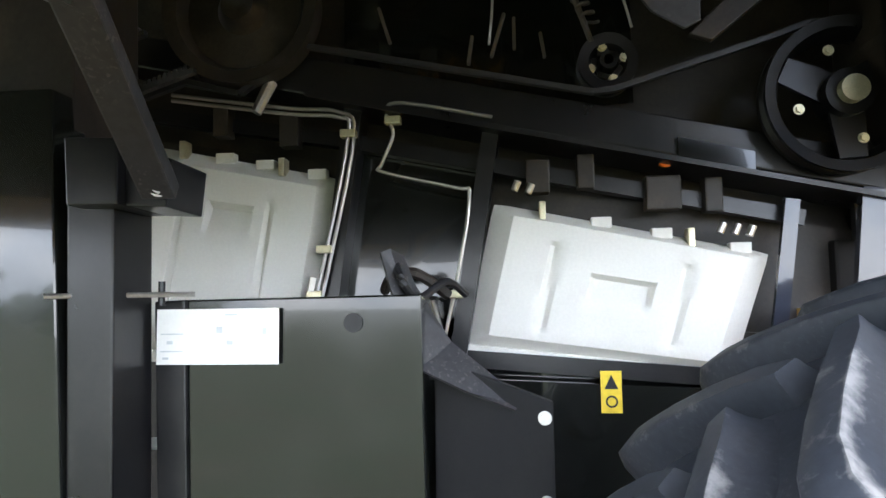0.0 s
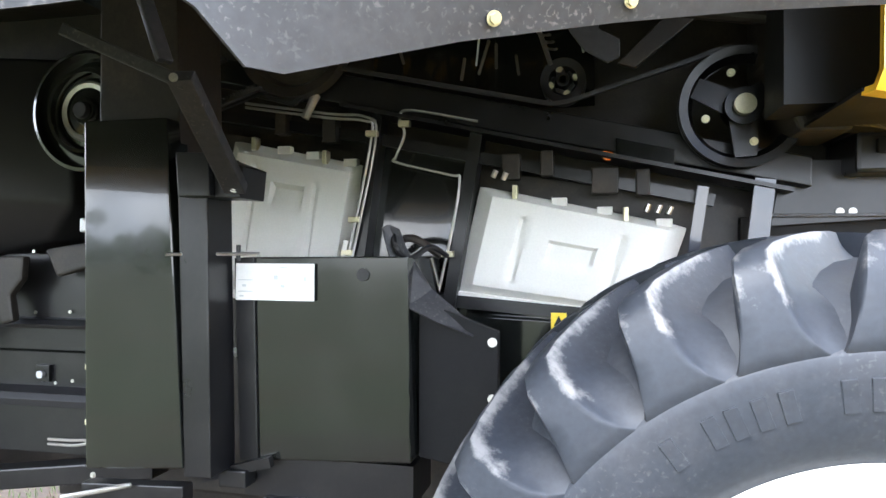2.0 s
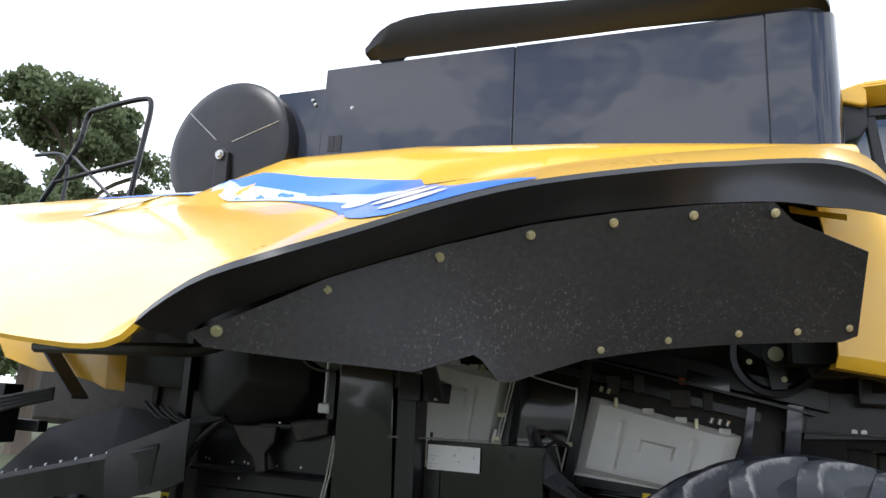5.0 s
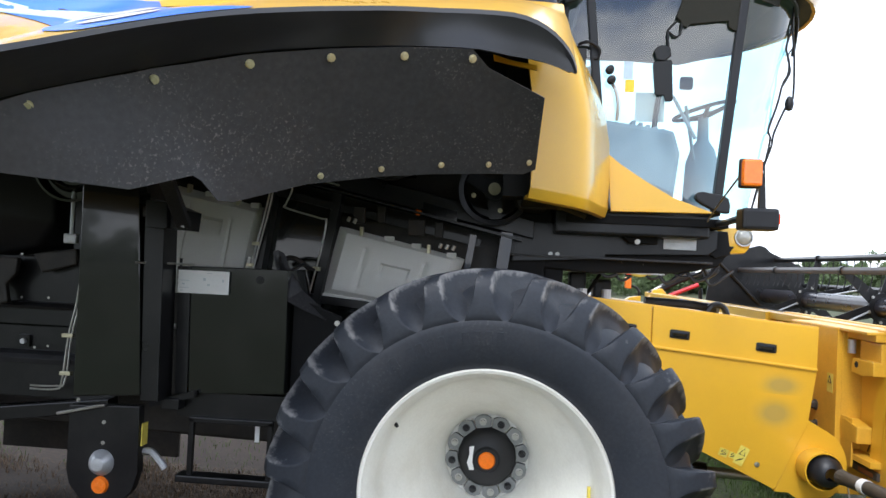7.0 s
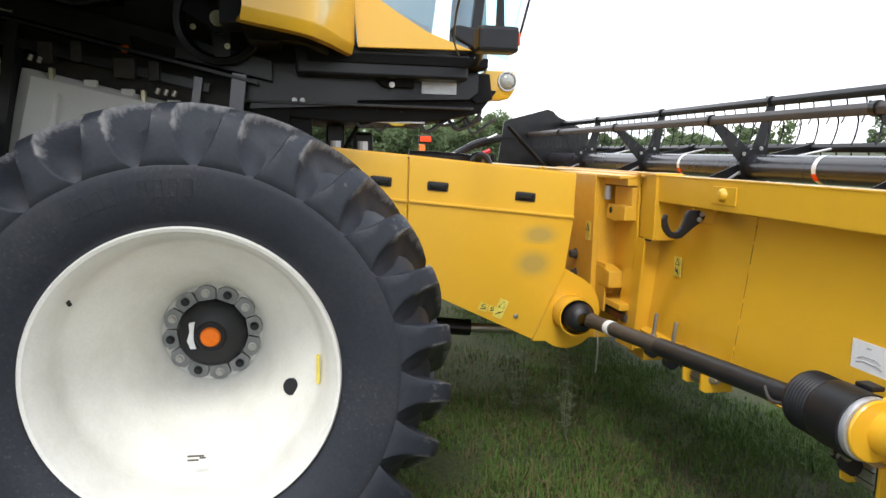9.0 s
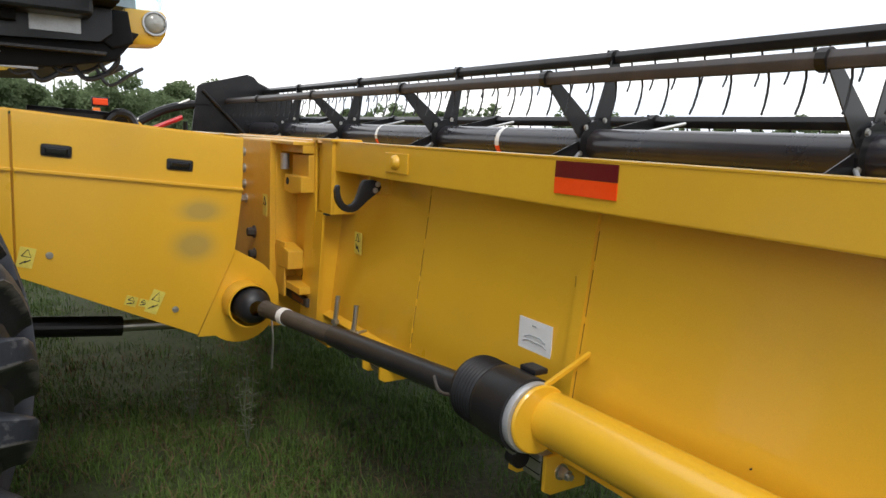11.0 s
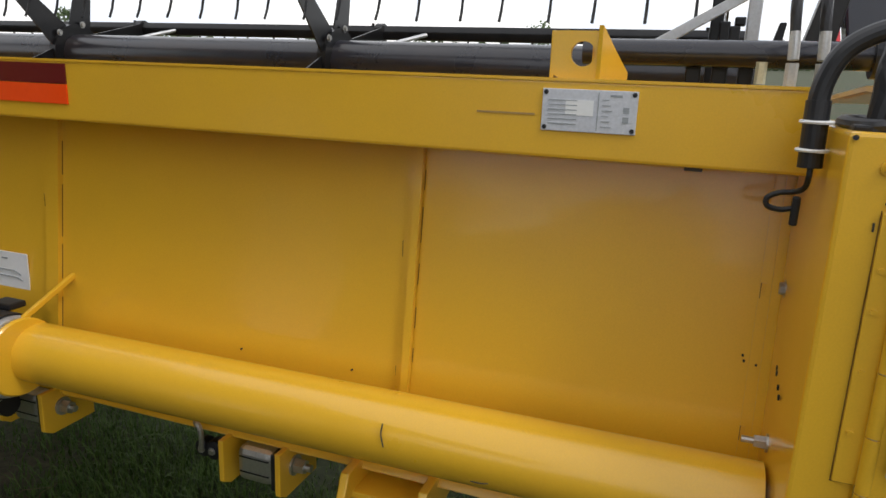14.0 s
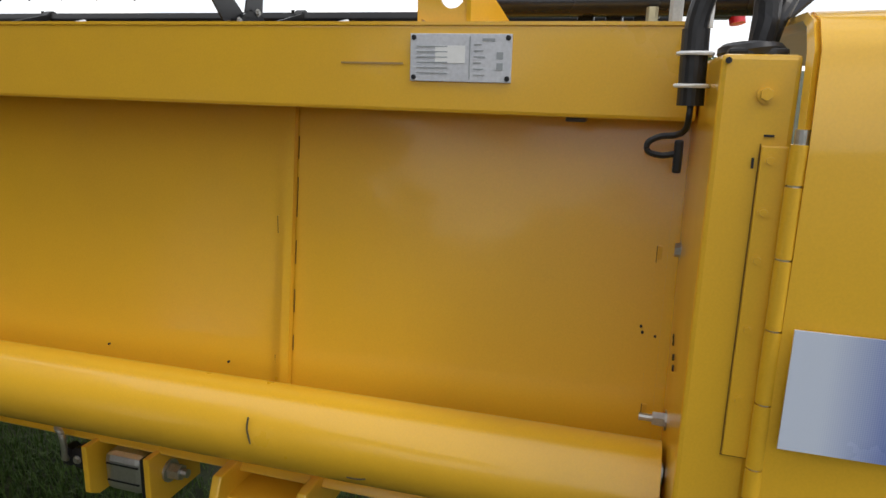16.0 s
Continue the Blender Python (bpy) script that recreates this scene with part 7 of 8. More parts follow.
framp.inputs["From Min"].default_value, framp.inputs["From Max"].default_value = -3.15, -3.25
framp.inputs["To Min"].default_value, framp.inputs["To Max"].default_value = -0.05, 1.0
fdot.inputs["Scale"].default_value, fdot.inputs["Randomness"].default_value = 420.0, 0.0
fl_.new(fco.outputs["Object"], fdot.inputs["Vector"])
# ink dots swell towards the solid blue end
fadd.operation = "MULTIPLY_ADD"
fadd.inputs[1].default_value = -0.35
fadd.use_clamp = True
fl_.new(fdot.outputs["Distance"], fadd.inputs[0])
fl_.new(framp.outputs[0], fadd.inputs[2])
fl_.new(fadd.outputs[0], fmix.inputs[0])
fmix.inputs[1].default_value, fmix.inputs[2].default_value = (0.60, 0.66, 0.78, 1), (0.03, 0.09, 0.42, 1)
fl_.new(fmix.outputs[0], fn["Principled BSDF"].inputs["Base Color"])
part("sticker", box(1.933, 1.936, -3.40, -3.128, 1.160, 1.306, 0, None), FADE, sd, "pale sticker fading into solid blue print")
# hoses at the end post
part("sleeve", rod((2.085, -2.998, 1.545), (2.085, -2.996, 1.64), 0.017, seg=20), HOSE, header)
part("hose", hose([(2.085, -2.996, 1.60), (2.085, -2.998, 1.66), (2.083, -3.02, 1.71), (2.08, -3.07, 1.738), (2.07, -3.14, 1.745), (2.0, -3.3, 1.74)], 0.0145, 14), HOSE, header, "thick black hydraulic hose")
part("hose", hose([(2.08, -3.072, 1.60), (2.08, -3.075, 1.65), (2.09, -3.08, 1.70), (2.15, -3.12, 1.76), (2.25, -3.3, 1.79)], 0.016, 12), HOSE, header, "thick black hydraulic hose")
part("hose", hose([(2.11, -3.08, 1.60), (2.13, -3.10, 1.67), (2.2, -3.16, 1.74), (2.3, -3.4, 1.78)], 0.013, 12), HOSE, header)
for z in (1.57, 1.61):
    tie = [(2.085 + 0.021 * math.cos(a), -2.998 + 0.021 * math.sin(a), z) for a in [k * math.tau / 16 for k in range(17)]]
    part("cable_tie", add_tube(bmesh.new(), tie + [(2.12, -3.02, z)], 0.0028, 6), PAPER, header, "pale cable tie")
part("hook_wire", hose([(2.085, -2.998, 1.56), (2.075, -2.998, 1.535), (2.085, -2.996, 1.515), (2.10, -2.985, 1.506), (2.10, -2.965, 1.503), (2.10, -2.950, 1.494), (2.10, -2.952, 1.482), (2.10, -2.970, 1.478), (2.10, -2.985, 1.481)], 0.0042, 8), PLASTIC, header)
part("wire_tab", box(2.094, 2.102, -2.996, -2.984, 1.455, 1.500, 0.004), PLASTIC, header)
for y in (-2.972, -3.016):
    f = part("hose_fitting", rod((2.26, y, 1.655), (2.26, y, 1.695), 0.010, seg=6), STEEL, header, "bright hydraulic fitting")
    part("ferrule", rod((2.26, y, 1.70), (2.265, y + 0.002, 1.745), 0.009, seg=14), STEEL, f)
    part("fitting_hose", hose([(2.265, y + 0.002, 1.74), (2.27, y + 0.006, 1.80), (2.30, y - 0.0, 1.88), (2.5, y - 0.05, 1.98)], 0.009), HOSE, f)
part("rail_bolt", box(2.2, 2.24, -2.855, -2.825, 1.513, 1.52, 0.002), SHAFT, header)
# reel drive parts beyond the rail
part("reel_arm_tube", rod((2.45, -3.13, 1.716), (2.45, -2.60, 1.713), 0.026, seg=28), REELTUBE, header, "black reel arm tube", True)
part("tube_flange", lathe([(0.0, -0.006), (0.04, -0.006), (0.04, 0.006), (0.0, 0.006)], (2.45, -3.125, 1.716), "y", 20), BLACK, header)
part("reel_stay", prism([(-2.70, 1.735), (-2.745, 1.735), (-3.02, 1.90), (-3.02, 1.925)], "x", 2.62, 2.632, 0.002), ALU, header, "flat grey reel stay")
part("upright", box(2.78, 2.83, -2.865, -2.835, 1.66, 2.0, 0.004), BLACK, header)
part("upright", box(2.80, 2.83, -2.945, -2.915, 1.72, 2.0, 0.004), ALU, header)
for y, z0, z1 in ((-2.868, 1.75, 1.80), (-2.89, 1.74, 1.79), (-2.90, 1.79, 1.81)):
    part("clevis", box(2.76, 2.79, y - 0.012, y + 0.012, z0, z1, 0.004), BLACK, header)
part("lever", prism([(-2.965, 1.72), (-2.99, 1.72), (-3.0, 1.80), (-2.985, 1.80)], "x", 2.78, 2.80, 0.003), BLACK, header)
part("diagonal", prism([(-3.02, 1.71), (-3.085, 1.71), (-3.12, 1.92), (-3.07, 1.92)], "x", 2.70, 2.75, 0.004), BLACK, header)
part("lift_cylinder", rod((2.72, -3.10, 1.70), (2.76, -3.06, 1.92), 0.016, seg=16), REDPAINT, header, "red hydraulic cylinder", True)
part("reel_arm", prism([(-3.14, 1.74), (-3.22, 1.72), (-3.30, 1.80), (-3.20, 1.95), (-3.10, 1.95)], "x", 2.85, 2.92, 0.006), TANK, header)
for k in range(3):
    part("bracket", box(2.48 + 0.02 * k, 2.51 + 0.02 * k, -2.83 - 0.05 * k, -2.80 - 0.05 * k, 1.60, 1.70, 0.004), BLACK, header)
part("clamp_nut", rod((2.40, -2.935, 1.66), (2.40, -2.935, 1.70), 0.01, seg=6), ZINC, header)
# feeder adapter frame
ad = part("adapter", box(2.055, 2.085, 0.79, 1.45, 0.66, 1.64, 0.004), YELLOW_OLD, header, "yellow adapter frame with hardware")
for y, z in ((1.236, 1.566), (1.232, 1.475), (1.227, 1.386), (1.20, 1.306)):
    bolt((2.055, y, z), (-1, 0, 0), 0.020, ad, "bolt", STEEL, 1.2)
    part("bolt_end", rod((2.05, y, z), (2.005, y, z), 0.010, seg=10), STEEL, ad)
bolt((2.055, 1.047, 1.135), (-1, 0, 0), 0.026, ad, "bolt", SHAFT, 1.0)
bolt((2.055, 1.039, 1.015), (-1, 0, 0), 0.022, ad, "bolt", SHAFT, 1.0)
part("adapter_side", box(2.085, 2.25, 0.79, 0.81, 0.66, 1.64, 0.003), YELLOW_OLD, ad)
part("recess_sheet", box(2.20, 2.215, 0.475, 0.79, 0.93, 1.46, 0.003), YELLOW, ad)
part("recess_top", box(2.06, 2.30, 0.475, 1.45, 1.628, 1.645, 0.003), YELLOW_OLD, ad)
part("cross_bar", box(2.14, 2.20, 0.475, 0.70, 1.468, 1.582, 0.006), YELLOW_OLD, ad)
part("cross_bar", box(2.11, 2.20, 0.475, 0.79, 1.59, 1.628, 0.004), YELLOW_OLD, ad)
part("latch_pin", rod((2.12, 0.755, 1.50), (2.12, 0.755, 1.58), 0.022, seg=14), ALU, ad)
part("catch_block", prism([(0.475, 1.478), (0.70, 1.478), (0.715, 1.44), (0.715, 1.395), (0.60, 1.385), (0.475, 1.40)], "x", 2.10, 2.19, 0.006), YELLOW_OLD, ad)
part("catch_hole", rod((2.097, 0.655, 1.445), (2.102, 0.655, 1.445), 0.018, seg=16), INK, ad)
part("wear_block", prism([(0.60, 1.095), (0.74, 1.12), (0.835, 1.10), (0.82, 1.03), (0.74, 0.995), (0.60, 1.0)], "x", 2.085, 2.17, 0.008), YELLOW_OLD, ad)
part("lower_plate", box(2.088, 2.10, 0.66, 0.79, 0.85, 1.13, 0.004), YELLOW_OLD, ad)
part("recess_seam", hose([(2.199, 0.62, 1.39), (2.199, 0.60, 1.25), (2.199, 0.615, 1.10), (2.199, 0.70, 0.94)], 0.003, 5), INK, ad)
part("warning_label", box(2.052, 2.0545, 0.83, 0.90, 1.245, 1.36), ROPE, ad, "yellow warning label")
part("label_print", add_tube(bmesh.new(), [(2.051, 0.845, 1.305), (2.051, 0.885, 1.305), (2.051, 0.865, 1.345), (2.051, 0.845, 1.305)], 0.003, 5), INK, ad)
part("rust_patch", box(2.14, 2.165, 0.48, 0.80, 0.825, 0.870, 0.006), SHAFT, ad)
part("rust_mark", box(2.137, 2.141, 0.52, 0.68, 0.835, 0.860, 0.002), RUST, ad)
part("recess_floor", box(2.10, 2.30, 0.475, 0.79, 0.895, 0.93, 0.004), YELLOW_OLD, ad)
part("inner_wall", box(2.24, 2.33, 0.43, 0.62, 0.62, 1.52, 0.004), YELLOW_OLD, ad)
fl = part("flange", sheet([[(2.174, 0.43, 1.315), (2.174, 0.345, 1.315)], [(2.168, 0.51, 0.83), (2.168, 0.385, 0.83)], [(2.166, 0.56, 0.69), (2.166, 0.40, 0.69)]], 0.012), YELLOW, header, "folded yellow end flange")
part("flange_top", box(2.166, 2.180, 0.262, 0.362, 1.318, 1.655, 0.003), YELLOW, fl)
part("flange_top", box(2.180, 2.31, 0.262, 0.275, 1.318, 1.650, 0.003), YELLOW, fl)
part("flange_back", box(2.185, 2.195, 0.360, 0.462, 1.318, 1.635, 0.002), YELLOW, fl)
part("flange_cap", prism([(2.155, 1.655), (2.31, 1.655), (2.31, 1.667), (2.155, 1.667)], "y", 0.25, 0.47, 0.002), YELLOW, fl)
part("flange_web", prism([(2.18, 1.315), (2.31, 1.315), (2.27, 0.70), (2.17, 0.70)], "y", 0.40, 0.412), YELLOW, fl)
part("flange_notch", box(2.164, 2.180, 0.300, 0.345, 1.309, 1.3175), INK, fl)
part("flange_lip", sheet([[(2.176, 0.568, 1.655), (2.176, 0.455, 1.655)], [(2.176, 0.562, 1.315), (2.176, 0.45, 1.315)], [(2.172, 0.63, 0.68), (2.172, 0.54, 0.68)]], 0.010), YELLOW, fl)
# drive shaft across to the header
a, b = Vector((1.885, 0.45, 0.866)), Vector((2.06, -1.22, 0.955))
d = (b - a).normalized()
shaft = part("drive_shaft", rod(a + d * 0.12, b - d * 0.1, 0.036, seg=24), SHAFT, header, "weathered telescopic drive shaft", True)
part("shaft_sleeve", rod(a + d * 0.72, b - d * 0.1, 0.041, seg=24), HOSE, shaft, "", True)
part("yoke", rod(a + d * 0.09, a + d * 0.2, 0.042, 0.03, 12), SHAFT, shaft)
part("boot", lathe([(0.088, 0.12), (0.088, 0.02), (0.078, -0.02), (0.05, -0.05), (0.036, -0.055)], (1.868, 0.46, 0.865), "y", 32), HOSE, shaft, "black rubber boot", True)
part("band", rod(a + d * 0.27, a + d * 0.315, 0.0385, seg=24), PAPER, shaft, "white tape band")
for k, off in enumerate((0.0, 0.004)):
    part("chain", hose([a + d * 0.15 + Vector((0, 0, -0.03)), a + d * 0.17 + Vector((0, 0, -0.12)), a + d * 0.16 + Vector((0, 0, -0.22 - 0.05 * k))], 0.004), STEEL, shaft)
part("chain", hose([b - d * 0.26 + Vector((-0.04, 0, 0.02)), b - d * 0.22 + Vector((-0.045, 0, -0.02)), b - d * 0.14 + Vector((-0.05, 0, -0.01))], 0.006), SHAFT, shaft)
prof = [(0.045, 0.0), (0.098, -0.002), (0.102, -0.01)]
for k in range(7):
    prof += [(0.103, -0.018 - 0.014 * k), (0.099, -0.023 - 0.014 * k), (0.099, -0.027 - 0.014 * k), (0.104, -0.032 - 0.014 * k)]
prof += [(0.106, -0.13), (0.106, -0.258), (0.0, -0.258)]
cone = part("shaft_guard", lathe(prof, (2.075, -1.075, 0.952), "y", 48), PLASTIC, header, "black ribbed plastic shaft guard", True)
part("guard_ring", lathe([(0.088, -0.258), (0.100, -0.258), (0.101, -0.27), (0.098, -0.279), (0.0, -0.279)], (2.078, -1.075, 0.952), "y", 48), ALU, cone, "pale grey collar", True)
part("guard_clip", box(2.12, 2.17, -1.29, -1.22, 1.045, 1.062, 0.006), PLASTIC, cone)
part("latch_roller", rod((2.10, -1.28, 0.80), (2.10, -1.24, 0.80), 0.03, seg=16), PLASTIC, cone)
part("guard_latch", hose([(2.02, -1.30, 0.87), (2.05, -1.30, 0.84), (2.09, -1.28, 0.835)], 0.007), STEEL, cone)

# ---- reel ----
RX, RZ, RR = 3.80, 1.690, 0.518
REEL_L = 6.55
reel = thing("reel", (RX, 1.4, RZ), "black six-bat pickup reel with spring tines", "reel")
ANG = [138, 78, 18, -42, -102, -162]
part("reel_tube", rod((RX, -3.0, RZ), (RX, REEL_L, RZ), 0.097, seg=48), REELTUBE, reel, "dark glossy reel tube", True)
for y in (1.07, 2.85):
    part("tape_band", lathe([(0.0985, -0.022), (0.0985, 0.022)], (RX, y, RZ), "y", 48), PAPER, reel, "white tape band", True)
    part("tape_band", prism([(RX - 0.0995 * math.cos(t), RZ - 0.0995 * math.sin(t)) for t in (0.30, 0.5, 0.7, 0.85)] + [(RX - 0.095 * math.cos(t), RZ - 0.095 * math.sin(t)) for t in (0.85, 0.7, 0.5, 0.30)], "y", y - 0.023, y + 0.023), REDL, reel)
SPY = [-2.88, -1.285, 0.24, 1.855, 3.60, 5.25]
for i, a in enumerate(ANG):
    bx, bz = RX + RR * math.cos(radians(a)), RZ + RR * math.sin(radians(a))
    bat = part("bat", prism([(bx - 0.024, bz - 0.034), (bx + 0.020, bz - 0.034), (bx + 0.030, bz + 0.005), (bx + 0.016, bz + 0.034), (bx - 0.012, bz + 0.034), (bx - 0.030, bz + 0.005)], "y", -3.0, REEL_L, 0.004), BROWN if i == 0 else BLACK, reel, "dusty dark steel bat", True)
    for y in SPY:
        part("bat_clamp", lathe([(0.0, -0.02), (0.046, -0.02), (0.046, 0.02), (0.0, 0.02)], (bx, y + 0.02, bz), "y", 12), BLACK, bat)
        part("bat_bolt", rod((bx - 0.01, y + 0.06, bz + 0.03), (bx - 0.01, y + 0.06, bz + 0.045), 0.008, seg=8), BLACK, bat)
for y in SPY:
    hub = part("spider", lathe([(0.097, -0.02), (0.148, -0.02), (0.148, 0.02), (0.097, 0.02)], (RX, y, RZ), "y", 24), BLACK, reel, "black spider with flat arms")
    for a in ANG:
        c, s = math.cos(radians(a)), math.sin(radians(a))
        w0, w1 = 0.068, 0.032
        part("arm", prism([(RX + c * 0.11 - s * w0, RZ + s * 0.11 + c * w0), (RX + c * RR - s * w1, RZ + s * RR + c * w1), (RX + c * RR + s * w1, RZ + s * RR - c * w1), (RX + c * 0.11 + s * w0, RZ + s * 0.11 - c * w0)], "y", y - 0.005 + 0.008 * (a % 3), y + 0.002 + 0.008 * (a % 3)), BLACK, hub)
        bolt((RX + c * 0.15, y - 0.02, RZ + s * 0.15), (0, -1, 0), 0.012, hub)
    for a in (18, -162):
        c, s = math.cos(radians(a)), math.sin(radians(a))
        part("stay", rod((RX + c * 0.13, y, RZ + s * 0.13), (RX + c * (RR - 0.02), y - 0.24, RZ + s * (RR - 0.02)), 0.010, seg=8), ALU, hub, "bright stay rod")
tine = bmesh.new()
add_tube(tine, [(0.004, 0, 0.0), (0.012, 0, -0.03), (0.008, 0, -0.08), (-0.004, 0, -0.13), (-0.020, 0, -0.165)], 0.0055, 6)
tine_me = bpy.data.meshes.new("tine")
tine.to_mesh(tine_me)
tine.free()
tine_me.materials.append(PLASTIC)
for i, a in enumerate(ANG[:3]):
    bx, bz = RX + RR * math.cos(radians(a)), RZ + RR * math.sin(radians(a))
    k = 0
    y = -2.95 + 0.05 * i
    while y < REEL_L - 0.1:
        o = new("tine", tine_me)
        o.parent = reel
        o.matrix_parent_inverse = Matrix.Translation(Vector(reel["_m"])).inverted()
        o.location = (bx, y, bz - 0.03)
        o.rotation_euler = (random.uniform(-0.05, 0.05), random.uniform(-0.06, 0.06), 0)
        y += 0.152 if k % 2 else 0.166
        k += 1
end = [(2.96, 1.58), (3.04, 2.20), (3.12, 2.24), (3.675, 2.395), (3.76, 2.37), (3.83, 2.30), (4.3, 2.1), (4.3, 1.5), (3.6, 1.35)]
part("end_shield", prism(end, "y", REEL_L, REEL_L + 0.03, 0.006), BLACK, reel, "black reel end shield")
part("shield_bar", rod((3.10, REEL_L - 0.03, 2.15), (3.7, REEL_L - 0.03, 1.55), 0.02, seg=8), BLACK, reel)
far = thing("marker_lamp", (1.9, 6.65, 1.55), "red and amber marker lamp on the far header end", "lamp")
part("stalk", hose([(2.05, 6.65, 1.50), (2.05, 6.65, 1.66), (1.98, 6.65, 1.73), (1.90, 6.65, 1.72)], 0.02), BLACK, far)
part("amber_lens", box(1.85, 1.93, 6.6, 6.7, 1.70, 1.86, 0.01), ORANGE, far)
part("red_lens", box(1.85, 2.01, 6.58, 6.6, 1.895, 1.97, 0.008), REDL, far, "bright red lens")
part("lamp_case", box(1.835, 2.025, 6.6, 6.66, 1.875, 1.985, 0.01), BLACK, far)
part("far_arm", hose([(2.2, 6.6, 1.62), (2.6, 6.6, 1.86), (2.95, 6.6, 1.96), (3.2, 6.6, 1.97)], 0.055), BLACK, header)
part("far_arm", rod((2.25, 6.58, 1.70), (2.95, 6.58, 2.02), 0.02, seg=10), STEEL, header)
part("far_cylinder", rod((2.45, 6.55, 1.62), (2.85, 6.55, 1.80), 0.03, seg=14), REDPAINT, header, "red hydraulic cylinder")
part("far_bracket", prism([(2.15, 1.55), (2.40, 1.55), (2.40, 1.66), (2.34, 1.72), (2.22, 1.70)], "y", 6.5, 6.6, 0.01), YELLOW, header)
part("far_bracket", prism([(1.80, 1.52), (2.05, 1.52), (2.05, 1.60), (1.9, 1.58)], "y", 6.5, 6.6, 0.01), YELLOW, header)
part("far_sticker", box(2.178, 2.182, 4.6, 4.9, 1.55, 1.64), BLUE, header, "blue sticker")
part("far_reflector", box(2.178, 2.182, 3.6, 3.85, 1.605, 1.65), DARKRED, header)
part("far_reflector", box(2.178, 2.182, 3.6, 3.85, 1.555, 1.604), REDL, header)
part("far_post", rod((2.9, 6.6, 1.45), (2.9, 6.6, 1.75), 0.03, seg=10), BLACK, header)

# ---- plants ----


def leaf_material(name, base, other, through_light=0.0):
    m = bpy.data.materials.new(name)
    m.use_nodes = True
    n, l = m.node_tree.nodes, m.node_tree.links
    p = n["Principled BSDF"]
    geo, mix, ns, co = n.new("ShaderNodeNewGeometry"), n.new("ShaderNodeMixRGB"), n.new("ShaderNodeTexNoise"), n.new("ShaderNodeTexCoord")
    ns.inputs["Scale"].default_value = 0.8
    l.new(co.outputs["Object"], ns.inputs["Vector"])
    add = n.new("ShaderNodeMath")
    add.operation = "MULTIPLY_ADD"
    add.inputs[1].default_value, add.inputs[2].default_value = 0.6, 0.0
    l.new(geo.outputs["Random Per Island"], add.inputs[0])
    add2 = n.new("ShaderNodeMath")
    add2.operation = "MULTIPLY_ADD"
    add2.inputs[1].default_value = 0.6
    l.new(ns.outputs["Fac"], add2.inputs[0])
    l.new(add.outputs[0], add2.inputs[2])
    mix.inputs[1].default_value, mix.inputs[2].default_value = (*base, 1), (*other, 1)
    l.new(add2.outputs[0], mix.inputs[0])
    l.new(mix.outputs[0], p.inputs["Base Color"])
    p.inputs["Roughness"].default_value = 0.7
    p.inputs["Specular IOR Level"].default_value = 0.25
    if through_light:
        tl, ms = n.new("ShaderNodeBsdfTranslucent"), n.new("ShaderNodeMixShader")
        ms.inputs[0].default_value = through_light
        l.new(mix.outputs[0], tl.inputs["Color"])
        l.new(p.outputs[0], ms.inputs[1])
        l.new(tl.outputs[0], ms.inputs[2])
        l.new(ms.outputs[0], n["Material Output"].inputs["Surface"])
    return m


GRASS = leaf_material("grass_blades", (0.034, 0.082, 0.012), (0.125, 0.195, 0.042))
STRAW = leaf_material("dry_straw", (0.055, 0.035, 0.020), (0.19, 0.122, 0.066))
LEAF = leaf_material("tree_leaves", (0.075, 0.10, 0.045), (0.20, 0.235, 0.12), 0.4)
# far leaves are paled: distance haze is put into their colour
HAZELEAF = leaf_material("hazy_woods_leaves", (0.11, 0.155, 0.072), (0.19, 0.245, 0.12), 0.5)
BARK = material("bark", (0.11, 0.085, 0.065), 0.9, scale=3, fine=30, bump=0.5)


def blades(name, areas, mat, label, height, width, flat=0.35):
    """Upright bent blades over areas of (x0, x1, y0, y1, count)."""
    rng = np.random.default_rng(7 + len(name))
    verts, faces = [], []
    base = 0
    for x0, x1, y0, y1, count in areas:
        x, y = rng.uniform(x0, x1, count), rng.uniform(y0, y1, count)
        tuft = np.array([0.55 + 0.75 * noise.noise((a * 0.9, b * 0.9, 5.0)) + 0.4 * noise.noise((a * 3.1, b * 3.1, 2.0)) for a, b in zip(x, y)])
        keep = tuft > rng.uniform(0.0, 0.75, count)
        x, y, tuft = x[keep], y[keep], tuft[keep]
        z = np.array([ground_height(a, b) for a, b in zip(x, y)])
        n = len(x)
        ang, lean = rng.uniform(0, math.tau, n), rng.uniform(0.1, 1.0, n) * flat * 2
        h = height * rng.uniform(0.45, 1.15, n) * (0.6 + 0.6 * np.clip(tuft, 0, 1.3))
        w = width * rng.uniform(0.6, 1.3, n)
        dx, dy = np.cos(ang), np.sin(ang)
        p0 = np.stack([x, y, z - 0.01], 1)
        side = np.stack([-dy * w, dx * w, 0 * w], 1)
        p1 = p0 + np.stack([dx * lean * h * 0.35, dy * lean * h * 0.35, h * 0.6], 1)
        p2 = p0 + np.stack([dx * lean * h, dy * lean * h, h * (1.0 - 0.25 * lean)], 1)
        v = np.stack([p0 - side, p0 + side, p1 + side * 0.8, p1 - side * 0.8, p2], 1).reshape(-1, 3)
        verts.append(v)
        idx = base + 5 * np.arange(n)[:, None]
        faces += (idx + np.array([[0, 1, 2, 3]])).tolist() + (idx + np.array([[3, 2, 4]])).tolist()
        base += 5 * n
    me = bpy.data.meshes.new(name)
    me.from_pydata(np.concatenate(verts).tolist(), [], faces)
    me.materials.append(mat)
    return tagged(new(name, me), label, name.replace("_", " "), kind="stuff")


